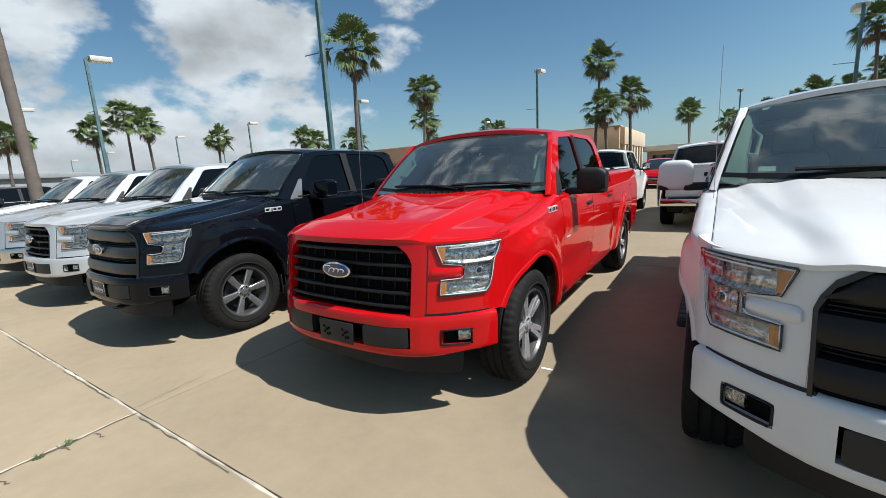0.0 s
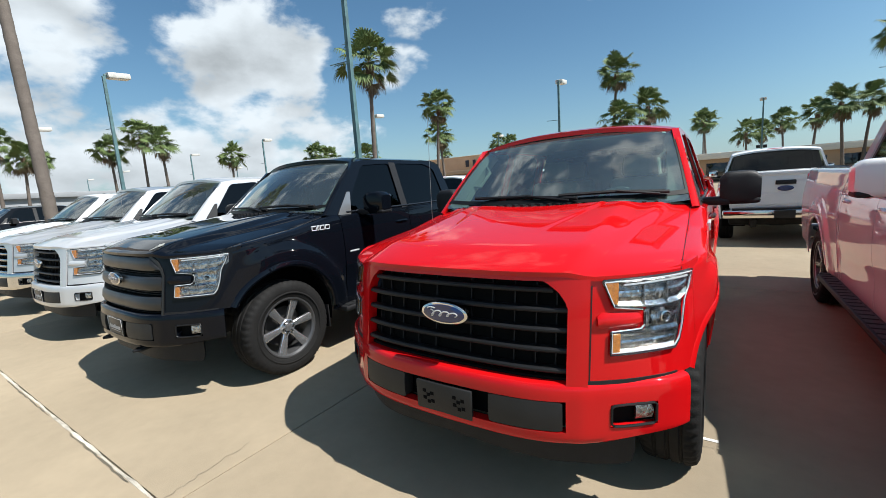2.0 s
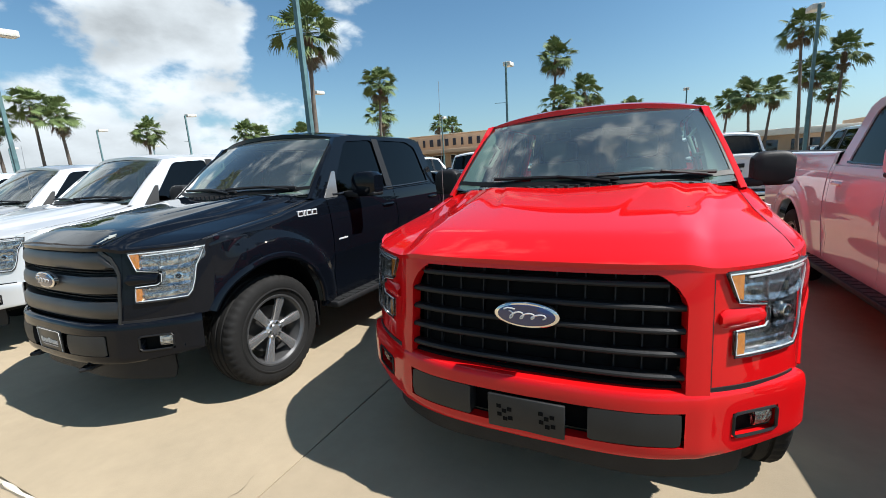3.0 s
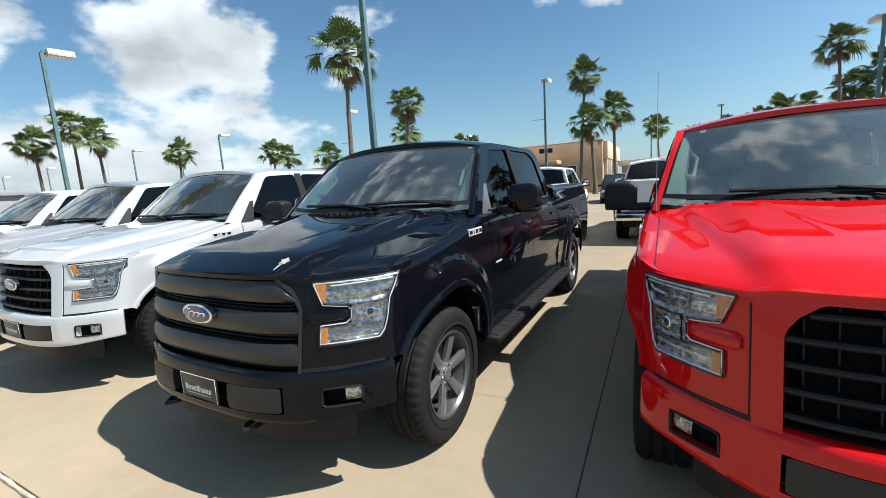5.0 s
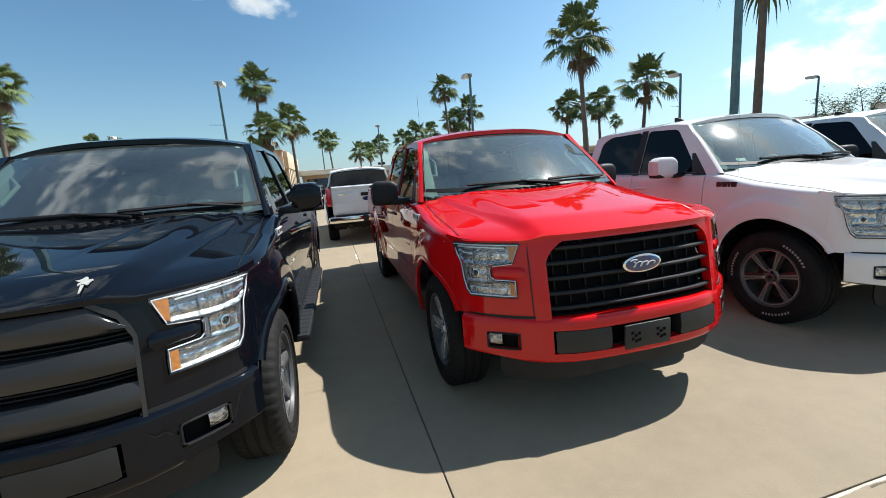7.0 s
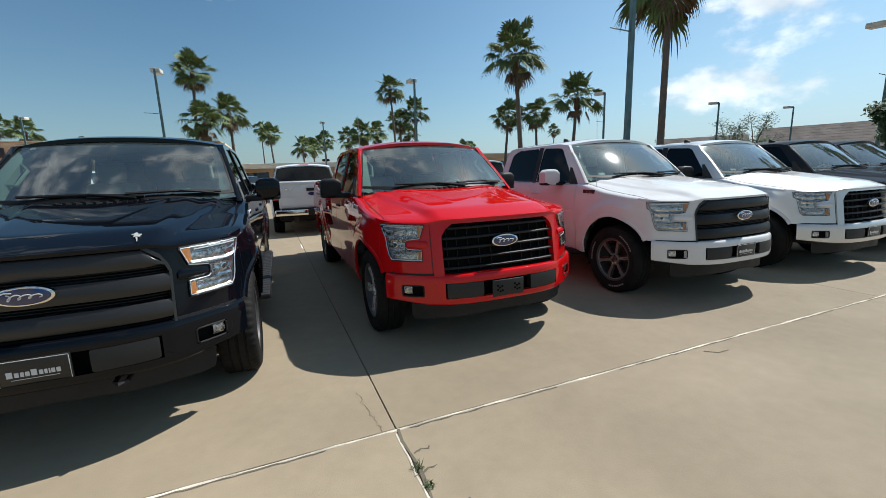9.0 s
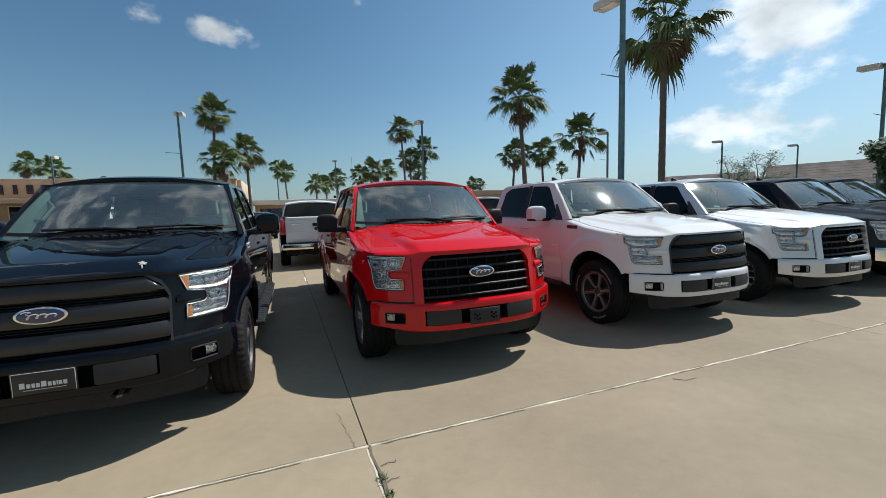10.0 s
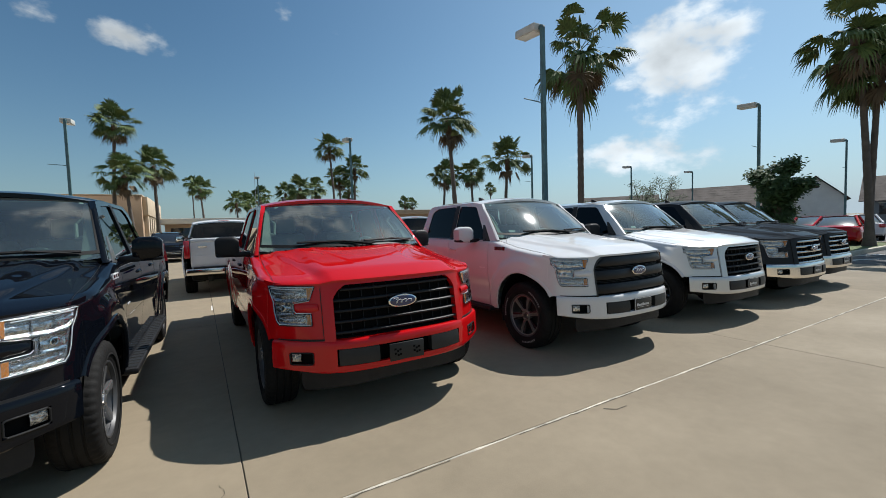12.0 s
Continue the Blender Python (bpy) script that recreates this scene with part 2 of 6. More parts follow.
M = {
    "red": paint_mat("red_paint", (0.46, 0.0045, 0.006), 0.0, 0.0, 1.42),
    "black": paint_mat("blue_black_paint", (0.0024, 0.0033, 0.0056), 0.0, 0.0, 1.32),
    "white": paint_mat("white_paint", (0.60, 0.605, 0.61)),
    "pearl": paint_mat("pale_pearl_paint", (0.57, 0.58, 0.59), 0.42, 0.12),
    "silver": paint_mat("silver_paint", (0.55, 0.56, 0.57), 0.62, 0.15),
    "grey": paint_mat("dark_grey_paint", (0.022, 0.025, 0.030), 0.0, 0.0, 1.33, 0.35),
    "jet": paint_mat("jet_black_paint", (0.005, 0.005, 0.006), 0.0, 0.0, 1.36),
    "trim": mat("black_plastic", (0.009, 0.009, 0.010), 0.55, vary=0.15, scale=12, bump=0.15, bscale=400, spec=0.3),
    "gloss_trim": mat("gloss_black_trim", (0.012, 0.012, 0.013), 0.22, coat=0.3, vary=0.1),
    "grey_trim": mat("charcoal_plastic", (0.015, 0.0155, 0.016), 0.5, vary=0.12, scale=10, bump=0.1, bscale=300, spec=0.35),
    "slat": mat("matt_black_slat", (0.0075, 0.0075, 0.008), 0.45, vary=0.15, scale=9, bump=0.08, bscale=300, spec=0.3),
    "lamp_back": mat("lamp_housing_chrome", (0.30, 0.30, 0.30), 0.2, 0.95, vary=0.5, scale=30, bump=0.7, bscale=50),
    # alloy barrel darkened in colour for the shade deep in the wheel
    "rim_shade": mat("shaded_rim_barrel", (0.09, 0.09, 0.092), 0.4, 0.6, vary=0.1, scale=12),
    "brake": mat("dark_brake_disc", (0.035, 0.033, 0.032), 0.55, 0.4, vary=0.2, scale=10),
    "bar_chrome": mat("satin_chrome_bar", (0.42, 0.41, 0.40), 0.22, 1.0, vary=0.05),
    # strong colour variation paints dark reflections into the chrome flutes
    "flute": mat("fluted_chrome_reflector", (0.48, 0.475, 0.46), 0.08, 1.0, vary=0.7, scale=45, bump=0.45, bscale=55),
    "screen_edge": mat("black_glass_edge", (0.004, 0.004, 0.004), 0.5, vary=0.1, spec=0.2),
    # near-black colour that stands in for shade inside openings
    "cavity_shade": mat("cavity_shade_black", (0.004, 0.004, 0.004), 0.9, vary=0.1, spec=0.1),
    "chrome": mat("chrome", (0.74, 0.715, 0.68), 0.08, 1.0, vary=0.02),
    "reflector": mat("bright_reflector", (0.74, 0.75, 0.76), 0.2, 0.45, vary=0.10, scale=40, bump=0.25, bscale=90),
    # dark cells in the colour imitate reflections in small facets
    "facet": mat("painted_facet_reflector", (0.46, 0.455, 0.44), 0.10, 1.0, vary=0.75, scale=55, bump=1.0, bscale=60),
    "badge": mat("bright_badge", (0.66, 0.66, 0.67), 0.3, 0.4, vary=0.05),
    "alloy": mat("machined_alloy", (0.48, 0.48, 0.49), 0.22, 0.85, vary=0.05, scale=20),
    "bright_alloy": mat("bright_alloy", (0.62, 0.62, 0.63), 0.25, 0.7, vary=0.05, scale=20),
    "dark_alloy": mat("dark_alloy", (0.34, 0.33, 0.32), 0.32, 0.85, vary=0.08, scale=20),
    "black_alloy": mat("black_alloy", (0.02, 0.02, 0.021), 0.35, 0.3, vary=0.1),
    "rubber": mat("tyre_rubber", (0.0085, 0.0082, 0.008), 0.78, spec=0.22, vary=0.2, scale=9, bump=0.25, bscale=160, fine=0.1),
    "letter": mat("raised_white_lettering", (0.26, 0.26, 0.25), 0.7, vary=0.1),
    "amber": mat("amber_lens", (0.42, 0.155, 0.03), 0.2, coat=0.5, vary=0.3, scale=70),
    "tail": mat("red_tail_lens", (0.42, 0.012, 0.02), 0.12, coat=1.0),
    "oval": mat("blue_enamel", (0.007, 0.018, 0.085), 0.2, coat=0.8),
    "wind": glass_mat("windscreen_glass", (0.58, 0.74, 0.66), 0.05, 0.235, 0.035),
    "tint": glass_mat("tinted_glass", (0.016, 0.018, 0.020), 0.012, 0.035, power=5.5),
    "lens": glass_mat("clear_lens", (0.95, 0.96, 0.97), 0.01, 0.02),
    "seat": mat("grey_cloth", (0.42, 0.42, 0.40), 0.85, vary=0.1, scale=20, bump=0.2, bscale=500),
    "inner_trim": mat("pale_inner_trim", (0.21, 0.225, 0.21), 0.6, vary=0.06, scale=5, bump=0.1, bscale=300),
    "dash": mat("grey_dashboard", (0.27, 0.28, 0.27), 0.7, vary=0.1, bump=0.1, bscale=300),
    "plate": mat("black_plate", (0.008, 0.008, 0.008), 0.35, vary=0.1),
    "plate_white": mat("plate_white", (0.6, 0.6, 0.6), 0.5, vary=0.05),
    "under": mat("undercarriage", (0.010, 0.0095, 0.009), 0.8, vary=0.3, scale=6),
    "bar_grey": mat("satin_grey_bar", (0.022, 0.022, 0.022), 0.34, 0.2, vary=0.08, scale=8),
    "splash": mat("dried_white_splash", (0.27, 0.28, 0.26), 0.7, vary=0.2, scale=60),
    "concrete": mat("pale_concrete", (0.272, 0.219, 0.148), 0.86, vary=0.14, scale=0.6, bump=0.18, bscale=150, fine=0.045, each=0.05),
    "bed_soil": mat("joint_soil", (0.10, 0.085, 0.06), 0.95, vary=0.3, scale=5),
    "sealant": mat("pale_joint_sealant", (0.44, 0.40, 0.33), 0.85, vary=0.45, scale=5, bump=0.4, bscale=90),
    "line_white": mat("worn_white_marking", (0.62, 0.60, 0.56), 0.8, vary=0.25, scale=14),
    "asphalt": mat("asphalt", (0.075, 0.072, 0.068), 0.9, vary=0.2, scale=0.8, bump=0.3, bscale=150, fine=0.15),
    "ground": mat("far_ground", (0.17, 0.155, 0.12), 0.95, vary=0.3, scale=0.05),
    "grass": mat("dry_grass", (0.075, 0.10, 0.03), 0.95, vary=0.35, scale=1.2, bump=0.5, bscale=40),
    "trunk": mat("palm_bark", (0.11, 0.09, 0.075), 0.92, vary=0.22, scale=3.0, bump=0.7, bscale=26, fine=0.12),
    "frond": mat("palm_leaf", (0.082, 0.122, 0.032), 0.72, vary=0.35, scale=0.9, fine=0.15),
    "dead": mat("dry_palm_leaf", (0.12, 0.085, 0.05), 0.85, vary=0.3, scale=2.0),
    "boot": mat("palm_boot", (0.10, 0.065, 0.04), 0.9, vary=0.3, scale=4.0, bump=0.6, bscale=20),
    "leaf": mat("broad_leaf", (0.044, 0.082, 0.022), 0.7, vary=0.35, scale=1.5),
    "hedge": mat("hedge_leaf", (0.13, 0.16, 0.03), 0.65, vary=0.35, scale=3),
    "bark": mat("tree_bark", (0.12, 0.095, 0.07), 0.95, vary=0.3, scale=5, bump=0.6, bscale=25),
    "pole_green": mat("weathered_green_pole", (0.070, 0.140, 0.150), 0.6, vary=0.35, scale=2.5, bump=0.2, bscale=50),
    "lamp_head": mat("lamp_housing", (0.50, 0.49, 0.45), 0.5, vary=0.15, scale=5),
    "lamp_glass": mat("lamp_diffuser", (0.72, 0.72, 0.68), 0.25, vary=0.05),
    "stucco": mat("tan_stucco", (0.43, 0.30, 0.20), 0.9, vary=0.07, scale=0.8, bump=0.3, bscale=90),
    "stucco_pale": mat("pale_stucco", (0.52, 0.42, 0.30), 0.9, vary=0.07, scale=0.8, bump=0.3, bscale=90),
    "fascia_white": mat("white_fascia", (0.66, 0.63, 0.56), 0.7, vary=0.06, scale=1.0),
    "siding": mat("pale_siding", (0.70, 0.69, 0.66), 0.75, vary=0.06, scale=1.5),
    "shop_grey": mat("grey_cladding", (0.24, 0.25, 0.26), 0.7, vary=0.08, scale=0.6),
    "shingle": mat("brown_shingle", (0.062, 0.050, 0.044), 0.92, vary=0.2, scale=1.0, bump=0.5, bscale=18, fine=0.15, each=0.04),
    "sign_blue": mat("sign_navy", (0.010, 0.013, 0.026), 0.45, vary=0.05),
    "cone": mat("orange_cone", (0.75, 0.13, 0.02), 0.55, vary=0.1, scale=10),
    "kerb": mat("kerb_concrete", (0.42, 0.38, 0.31), 0.88, vary=0.15, scale=2, bump=0.3, bscale=80),
    "dark_window": mat("dark_window", (0.015, 0.017, 0.019), 0.12, coat=0.5, vary=0.1),
}
M["concrete"].node_tree.nodes["Principled BSDF"].inputs["Diffuse Roughness"].default_value = 0.4

# ---- building helpers ----
MESHES = {}


def part(name, bm, material, parent=None, label="", key=None, angle=35, at=None):
    """Links a bmesh (or, by key, a mesh built before) as one mesh object under a thing or a part."""
    if key is not None and key in MESHES:
        me = MESHES[key]
    else:
        b = bm() if callable(bm) else bm
        me = bpy.data.meshes.new(name)
        bmesh.ops.recalc_face_normals(b, faces=b.faces)
        b.to_mesh(me)
        b.free()
        me.polygons.foreach_set("use_smooth", [True] * len(me.polygons))
        me.set_sharp_from_angle(angle=radians(angle))
        me.materials.append(None)
        if key is not None:
            MESHES[key] = me
    ob = new(name, me)
    ob.material_slots[0].link = "OBJECT"
    ob.material_slots[0].material = material
    if parent:
        ob.parent = parent
    if at is not None:
        ob.matrix_basis = at
    if label:
        tagged(ob, label)
    return ob


def box(x0, x1, y0, y1, z0, z1, bevel=0.0, seg=2):
    bm = bmesh.new()
    add_box(bm, x0, x1, y0, y1, z0, z1, bevel, seg)
    return bm


def add_box(bm, x0, x1, y0, y1, z0, z1, bevel=0.0, seg=2, m=None):
    vs = bmesh.ops.create_cube(bm, size=1.0)["verts"]
    bmesh.ops.scale(bm, vec=(x1 - x0, y1 - y0, z1 - z0), verts=vs)
    bmesh.ops.translate(bm, vec=((x0 + x1) / 2, (y0 + y1) / 2, (z0 + z1) / 2), verts=vs)
    if bevel:
        es = list({e for v in vs for e in v.link_edges})
        r = bmesh.ops.bevel(bm, geom=es, offset=bevel, segments=seg, profile=0.5, affect="EDGES")
        vs = list({v for f in r["faces"] for v in f.verts} | {v for v in vs if v.is_valid})
    if m is not None:
        bmesh.ops.transform(bm, matrix=m, verts=vs)
    return vs


def grid_mesh(rows, bm=None, closed=False):
    """Quads over a table of points, rows of equal length."""
    bm = bm or bmesh.new()
    vs = [[bm.verts.new(p) for p in r] for r in rows]
    for a, b in zip(vs, vs[1:]):
        n = len(a)
        for i in range(n if closed else n - 1):
            j = (i + 1) % n
            try:
                bm.faces.new((a[i], a[j], b[j], b[i]))
            except ValueError:
                pass
    return bm


def tube(points, radius, n=8, bm=None, taper=None):
    """A round bar along a line of points."""
    bm = bm or bmesh.new()
    pts = [Vector(p) for p in points]
    rows = []
    for i, p in enumerate(pts):
        d = (pts[min(i + 1, len(pts) - 1)] - pts[max(i - 1, 0)]).normalized()
        a = d.orthogonal().normalized() if abs(d.z) > 0.9 else d.cross(Vector((0, 0, 1))).normalized()
        b = d.cross(a)
        r = radius if taper is None else radius + (taper - radius) * i / (len(pts) - 1)
        rows.append([p + (a * math.cos(t) + b * math.sin(t)) * r for t in [2 * math.pi * k / n for k in range(n)]])
    grid_mesh(rows, bm, True)
    vs = list(bm.verts)
    bm.faces.new(vs[-n:])
    bm.faces.new(vs[-n * len(pts):len(vs) - n * (len(pts) - 1)])
    return bm


def lathe(profile, n=48, bm=None):
    """A turned form round the x axis; profile of (x, radius)."""
    rows = [[(x, r * math.cos(2 * math.pi * k / n), r * math.sin(2 * math.pi * k / n)) for k in range(n)] for x, r in profile]
    return grid_mesh(rows, bm, True)


def outline(points, depth, axis="x", at=0.0, bm=None):
    """A plate cut to an outline of (a, b), thick along one axis."""
    bm = bm or bmesh.new()
    put = {"x": lambda a, b, d: (d, a, b), "y": lambda a, b, d: (a, d, b), "z": lambda a, b, d: (a, b, d)}[axis]
    lo = [bm.verts.new(put(a, b, at)) for a, b in points]
    hi = [bm.verts.new(put(a, b, at + depth)) for a, b in points]
    bm.faces.new(lo)
    bm.faces.new(hi[::-1])
    n = len(points)
    for i in range(n):
        bm.faces.new((lo[i], lo[(i + 1) % n], hi[(i + 1) % n], hi[i]))
    return bm


def smooth_line(points, times=3):
    """Rounds a line of points, keeping its ends."""
    p = np.array(points, float)
    for _ in range(times):
        q = 0.75 * p[:-1] + 0.25 * p[1:]
        r = 0.25 * p[:-1] + 0.75 * p[1:]
        p = np.vstack([p[:1], np.stack([q, r], 1).reshape(-1, p.shape[1]), p[-1:]])
    return p


class Plan:
    """A curved front seen from above, by arc length s from the middle."""

    def __init__(self, points):
        self.p = smooth_line(points)
        self.s = np.concatenate([[0], np.cumsum(np.hypot(*np.diff(self.p, axis=0).T))])

    def at(self, s, off=0.0):
        x, y = np.interp(s, self.s, self.p[:, 0]), np.interp(s, self.s, self.p[:, 1])
        e = 0.01
        dx = np.interp(s + e, self.s, self.p[:, 0]) - np.interp(s - e, self.s, self.p[:, 0])
        dy = np.interp(s + e, self.s, self.p[:, 1]) - np.interp(s - e, self.s, self.p[:, 1])
        if s <= e:
            dx, dy = 1.0, 0.0
        n = math.hypot(dx, dy)
        return x + off * dy / n, y - off * dx / n


NOSE = Plan([(0, 0.100), (0.35, 0.108), (0.56, 0.148), (0.70, 0.230), (0.82, 0.325), (0.925, 0.435), (0.982, 0.55), (1.020, 0.74), (1.032, 1.0)])
BUMP = Plan([(0, 0.040), (0.30, 0.046), (0.50, 0.082), (0.66, 0.165), (0.82, 0.285), (0.955, 0.395), (1.010, 0.51), (1.028, 0.66)])
LEAN = 0.16


def wrap(plan, profile, off=0.0, depth=0.03, lean=LEAN, n=None, side=1, bm=None, zrows=1, bulge=0.0):
    """A panel that follows a plan line: profile of (s, z low, z high); side 1 or -1 mirrors it; depth is its thickness inwards."""
    bm = bm or bmesh.new()
    pr = np.array(profile, float)
    s0, s1 = pr[0, 0], pr[-1, 0]
    n = n or max(2, int((s1 - s0) / 0.035) + 1)
    ss = sorted(set(np.linspace(s0, s1, n).round(5)) | set(pr[:, 0].round(5)))
    def row(o):
        out = []
        for s in ss:
            lo, hi = np.interp(s, pr[:, 0], pr[:, 1]), np.interp(s, pr[:, 0], pr[:, 2])
            col = []
            for k in range(zrows + 1):
                f = k / zrows
                z = lo + (hi - lo) * f
                x, y = plan.at(s, o + (bulge * (1 - (2 * f - 1) ** 4) if o == off else 0))
                col.append((side * x, y + (z - 0.9) * lean, z))
            out.append(col)
        return out
    front, back = row(off), row(off - depth)
    ring = [f + b[::-1] for f, b in zip(front, back)]
    start = len(bm.verts)
    grid_mesh(ring, bm, True)
    bm.verts.ensure_lookup_table()
    m = len(ring[0])
    vs = list(bm.verts)
    bm.faces.new(vs[start:start + m])
    bm.faces.new(vs[-m:])
    return bm


def both(fn):
    """Joins the two mirrored halves of a piece."""
    bm = bmesh.new()
    for side in (1, -1):
        fn(side, bm)
    bmesh.ops.remove_doubles(bm, verts=bm.verts, dist=1e-5)
    inner = [f for f in bm.faces if all(abs(v.co.x) < 1e-6 for v in f.verts)]
    bmesh.ops.delete(bm, geom=inner, context="FACES_ONLY")
    return bm


# ---- the pickup truck: local x to its left, y from nose to tail, z up ----
HUB, BASE, LONG = 0.955, 3.683, 5.89
ARCH_R, ARCH_Z = 0.492, 0.440


def side_x(y, z):
    w = np.interp(z, [0.36, 0.45, 0.60, 0.78, 0.98, 1.10, 1.18, 1.26, 1.32, 1.44], [0.965, 0.992, 1.010, 1.025, 1.032, 1.026, 1.018, 1.003, 0.985, 0.958])
    w -= 0.012 * np.clip((y - 5.2) / 0.6, 0, 1)
    for h in (HUB, HUB + BASE):
        r = math.hypot(y - h, z - ARCH_Z)
        f = min(1.0, max(0.0, (0.71 - r) / 0.10))
        w += (0.034 if h == HUB else 0.024) * f * f * (3 - 2 * f) * (min(1.0, max(0.0, (y - 0.50) / 0.25)) if h == HUB else 1.0)
    # the wing's front edge runs on from the corner panel
    if y < 0.85:
        f = min(1.0, max(0.0, (y - 0.56) / 0.29))
        f = f * f * (3 - 2 * f)
        w = (1 - f) * (float(np.interp(y - (z - 0.9) * LEAN, NOSE.p[:, 1], NOSE.p[:, 0])) + 0.001) + f * w
    # dished door sides
    if 1.62 < y < 3.72:
        w -= 0.014 * math.exp(-((z - 0.66) / 0.11) ** 2)
    return w


def ease(f):
    f = min(1.0, max(0.0, f))
    return f * f * (3 - 2 * f)


def hood_nose_z(x):
    """Height of the bonnet's front edge: high over the grille, stepping down to the headlights."""
    return 1.128 + 0.022 * ease((0.66 - abs(x)) / 0.13)


def hood_point(u, v):
    half = 0.930 - 0.025 * v
    x = u * half
    s = np.interp(abs(x), NOSE.p[:, 0], NOSE.s)
    yf = NOSE.at(s, 0.012)[1] + 0.20 * LEAN
    yb = 1.24 + 0.30 * (x / 0.88) ** 2
    y = yf + (yb - yf) * v
    d = y - yf
    a = abs(x) / 0.88
    z = hood_nose_z(x) + 0.010 * (1 - math.exp(-d / 0.03)) + 0.25 * min(d, 0.20) + 0.178 * max(0.0, d - 0.20)
    z -= 0.048 * a ** 2.4 * min(1, d / 0.7)
    # the raised middle: its straight flank runs from the windscreen's corner to the grille's corner
    edge = 0.575 + 0.215 * v
    f = min(1.0, max(0.0, (edge + 0.035 - abs(x)) / 0.07))
    z += 0.020 * ease(v / 0.22) * (0.75 * f + 0.25 * ease(f))
    # inner crease that runs in from the cowl and dies out before the nose
    crease = 0.17 + 0.28 * v
    z += 0.007 * min(1, max(0, (crease + 0.008 - abs(x)) / 0.016)) * ease((v - 0.25) / 0.6)
    # flatter across towards the cowl
    z += v * v * (0.016 * min(1.0, a * a) - 0.044 * max(0.0, 1 - a * a))
    return x, y, z


EDGE = np.array([hood_point(1.0, v) for v in np.linspace(0, 1, 40)])


def hood_edge_z(y):
    return float(np.interp(y, EDGE[:, 1], EDGE[:, 2]))


def hood_edge_x(y):
    return float(np.interp(y, EDGE[:, 1], EDGE[:, 0]))


def side_panel(y0, y1, top, bottom, side, shoulder=None):
    """One outer panel between two cut lines, with the wheel opening cut out and turned edges."""
    bm = bmesh.new()
    ny = max(3, int((y1 - y0) / 0.024))
    ys = np.linspace(y0, y1, ny + 1)
    nz = 32
    rows = []
    hubs = [h for h in (HUB, HUB + BASE) if y0 - 0.5 < h < y1 + 0.5]
    for y in ys:
        zb, zt = bottom(y), top(y)
        col = []
        for k in range(nz + 1):
            z = zb + (zt - zb) * k / nz
            col.append([y, z])
        rows.append(col)
    V = {}
    def inside(y, z):
        return any(math.hypot(y - h, z - ARCH_Z) < ARCH_R for h in hubs)
    def vert(i, k):
        if (i, k) not in V:
            y, z = rows[i][k]
            for h in hubs:
                r = math.hypot(y - h, z - ARCH_Z)
                if r < ARCH_R + 0.012:
                    f = ARCH_R / max(r, 1e-6)
                    y, z = h + (y - h) * f, ARCH_Z + (z - ARCH_Z) * f
                    y = min(max(y, y0), y1)
            V[i, k] = bm.verts.new((side * side_x(y, z), y, z))
        return V[i, k]
    for i in range(ny):
        for k in range(nz):
            c = [rows[i][k], rows[i + 1][k], rows[i + 1][k + 1], rows[i][k + 1]]
            cy, cz = sum(p[0] for p in c) / 4, sum(p[1] for p in c) / 4
            if inside(cy, cz):
                continue
            bm.faces.new([vert(i, k), vert(i + 1, k), vert(i + 1, k + 1), vert(i, k + 1)])
    if shoulder:
        prev = [vert(i, nz) for i in range(ny + 1)]
        for f in (0.25, 0.6, 1.0):
            cur = []
            for i, y in enumerate(ys):
                a = Vector((side_x(y, top(y)), y, top(y)))
                b = Vector(shoulder(y))
                c = Vector((a.x - 0.012, y, b.z))
                p = a * (1 - f) ** 2 + c * 2 * f * (1 - f) + b * f * f
                cur.append(bm.verts.new((side * p.x, p.y, p.z)))
            for i in range(ny):
                bm.faces.new([prev[i], prev[i + 1], cur[i + 1], cur[i]])
            prev = cur
    edge = [e for e in bm.edges if e.is_boundary]
    r = bmesh.ops.extrude_edge_only(bm, edges=edge)
    bmesh.ops.translate(bm, vec=(-side * 0.022, 0, 0), verts=[v for v in r["geom"] if isinstance(v, bmesh.types.BMVert)])
    return bm


def hood_bm():
    rows = []
    U = np.linspace(-1, 1, 121)
    for v in np.concatenate([[0, 0.008, 0.02, 0.04, 0.065, 0.1], np.linspace(0.13, 1, 30)]):
        row = [hood_point(u, v) for u in U]
        rows.append(row)
    bm = grid_mesh(rows)
    edge = [e for e in bm.edges if e.is_boundary]
    r = bmesh.ops.extrude_edge_only(bm, edges=edge)
    bmesh.ops.translate(bm, vec=(0, 0, -0.02), verts=[v for v in r["geom"] if isinstance(v, bmesh.types.BMVert)])
    return bm


def glass_side_x(z):
    return 0.965 - (z - 1.29) * 0.30


def window_polygon(points, inset, side, thick=0.006):
    bm = bmesh.new()
    lo = [bm.verts.new((side * (glass_side_x(z) - inset), y, z)) for y, z in points]
    hi = [bm.verts.new((side * (glass_side_x(z) - inset - thick), y, z)) for y, z in points]
    bm.faces.new(lo)
    bm.faces.new(hi)
    n = len(points)
    for i in range(n):
        bm.faces.new((lo[i], lo[(i + 1) % n], hi[(i + 1) % n], hi[i]))
    return bm


def rounded(points, r=0.05, n=4):
    """Rounds the corners of a closed outline."""
    out = []
    P = [Vector(p) for p in points]
    for i, p in enumerate(P):
        a, b = P[i - 1], P[(i + 1) % len(P)]
        da, db = (a - p), (b - p)
        ra, rb = min(r, da.length * 0.45), min(r, db.length * 0.45)
        q0, q1 = p + da.normalized() * ra, p + db.normalized() * rb
        for k in range(n + 1):
            t = k / n
            out.append(tuple(q0 * (1 - t) ** 2 + p * 2 * t * (1 - t) + q1 * t * t))
    return out


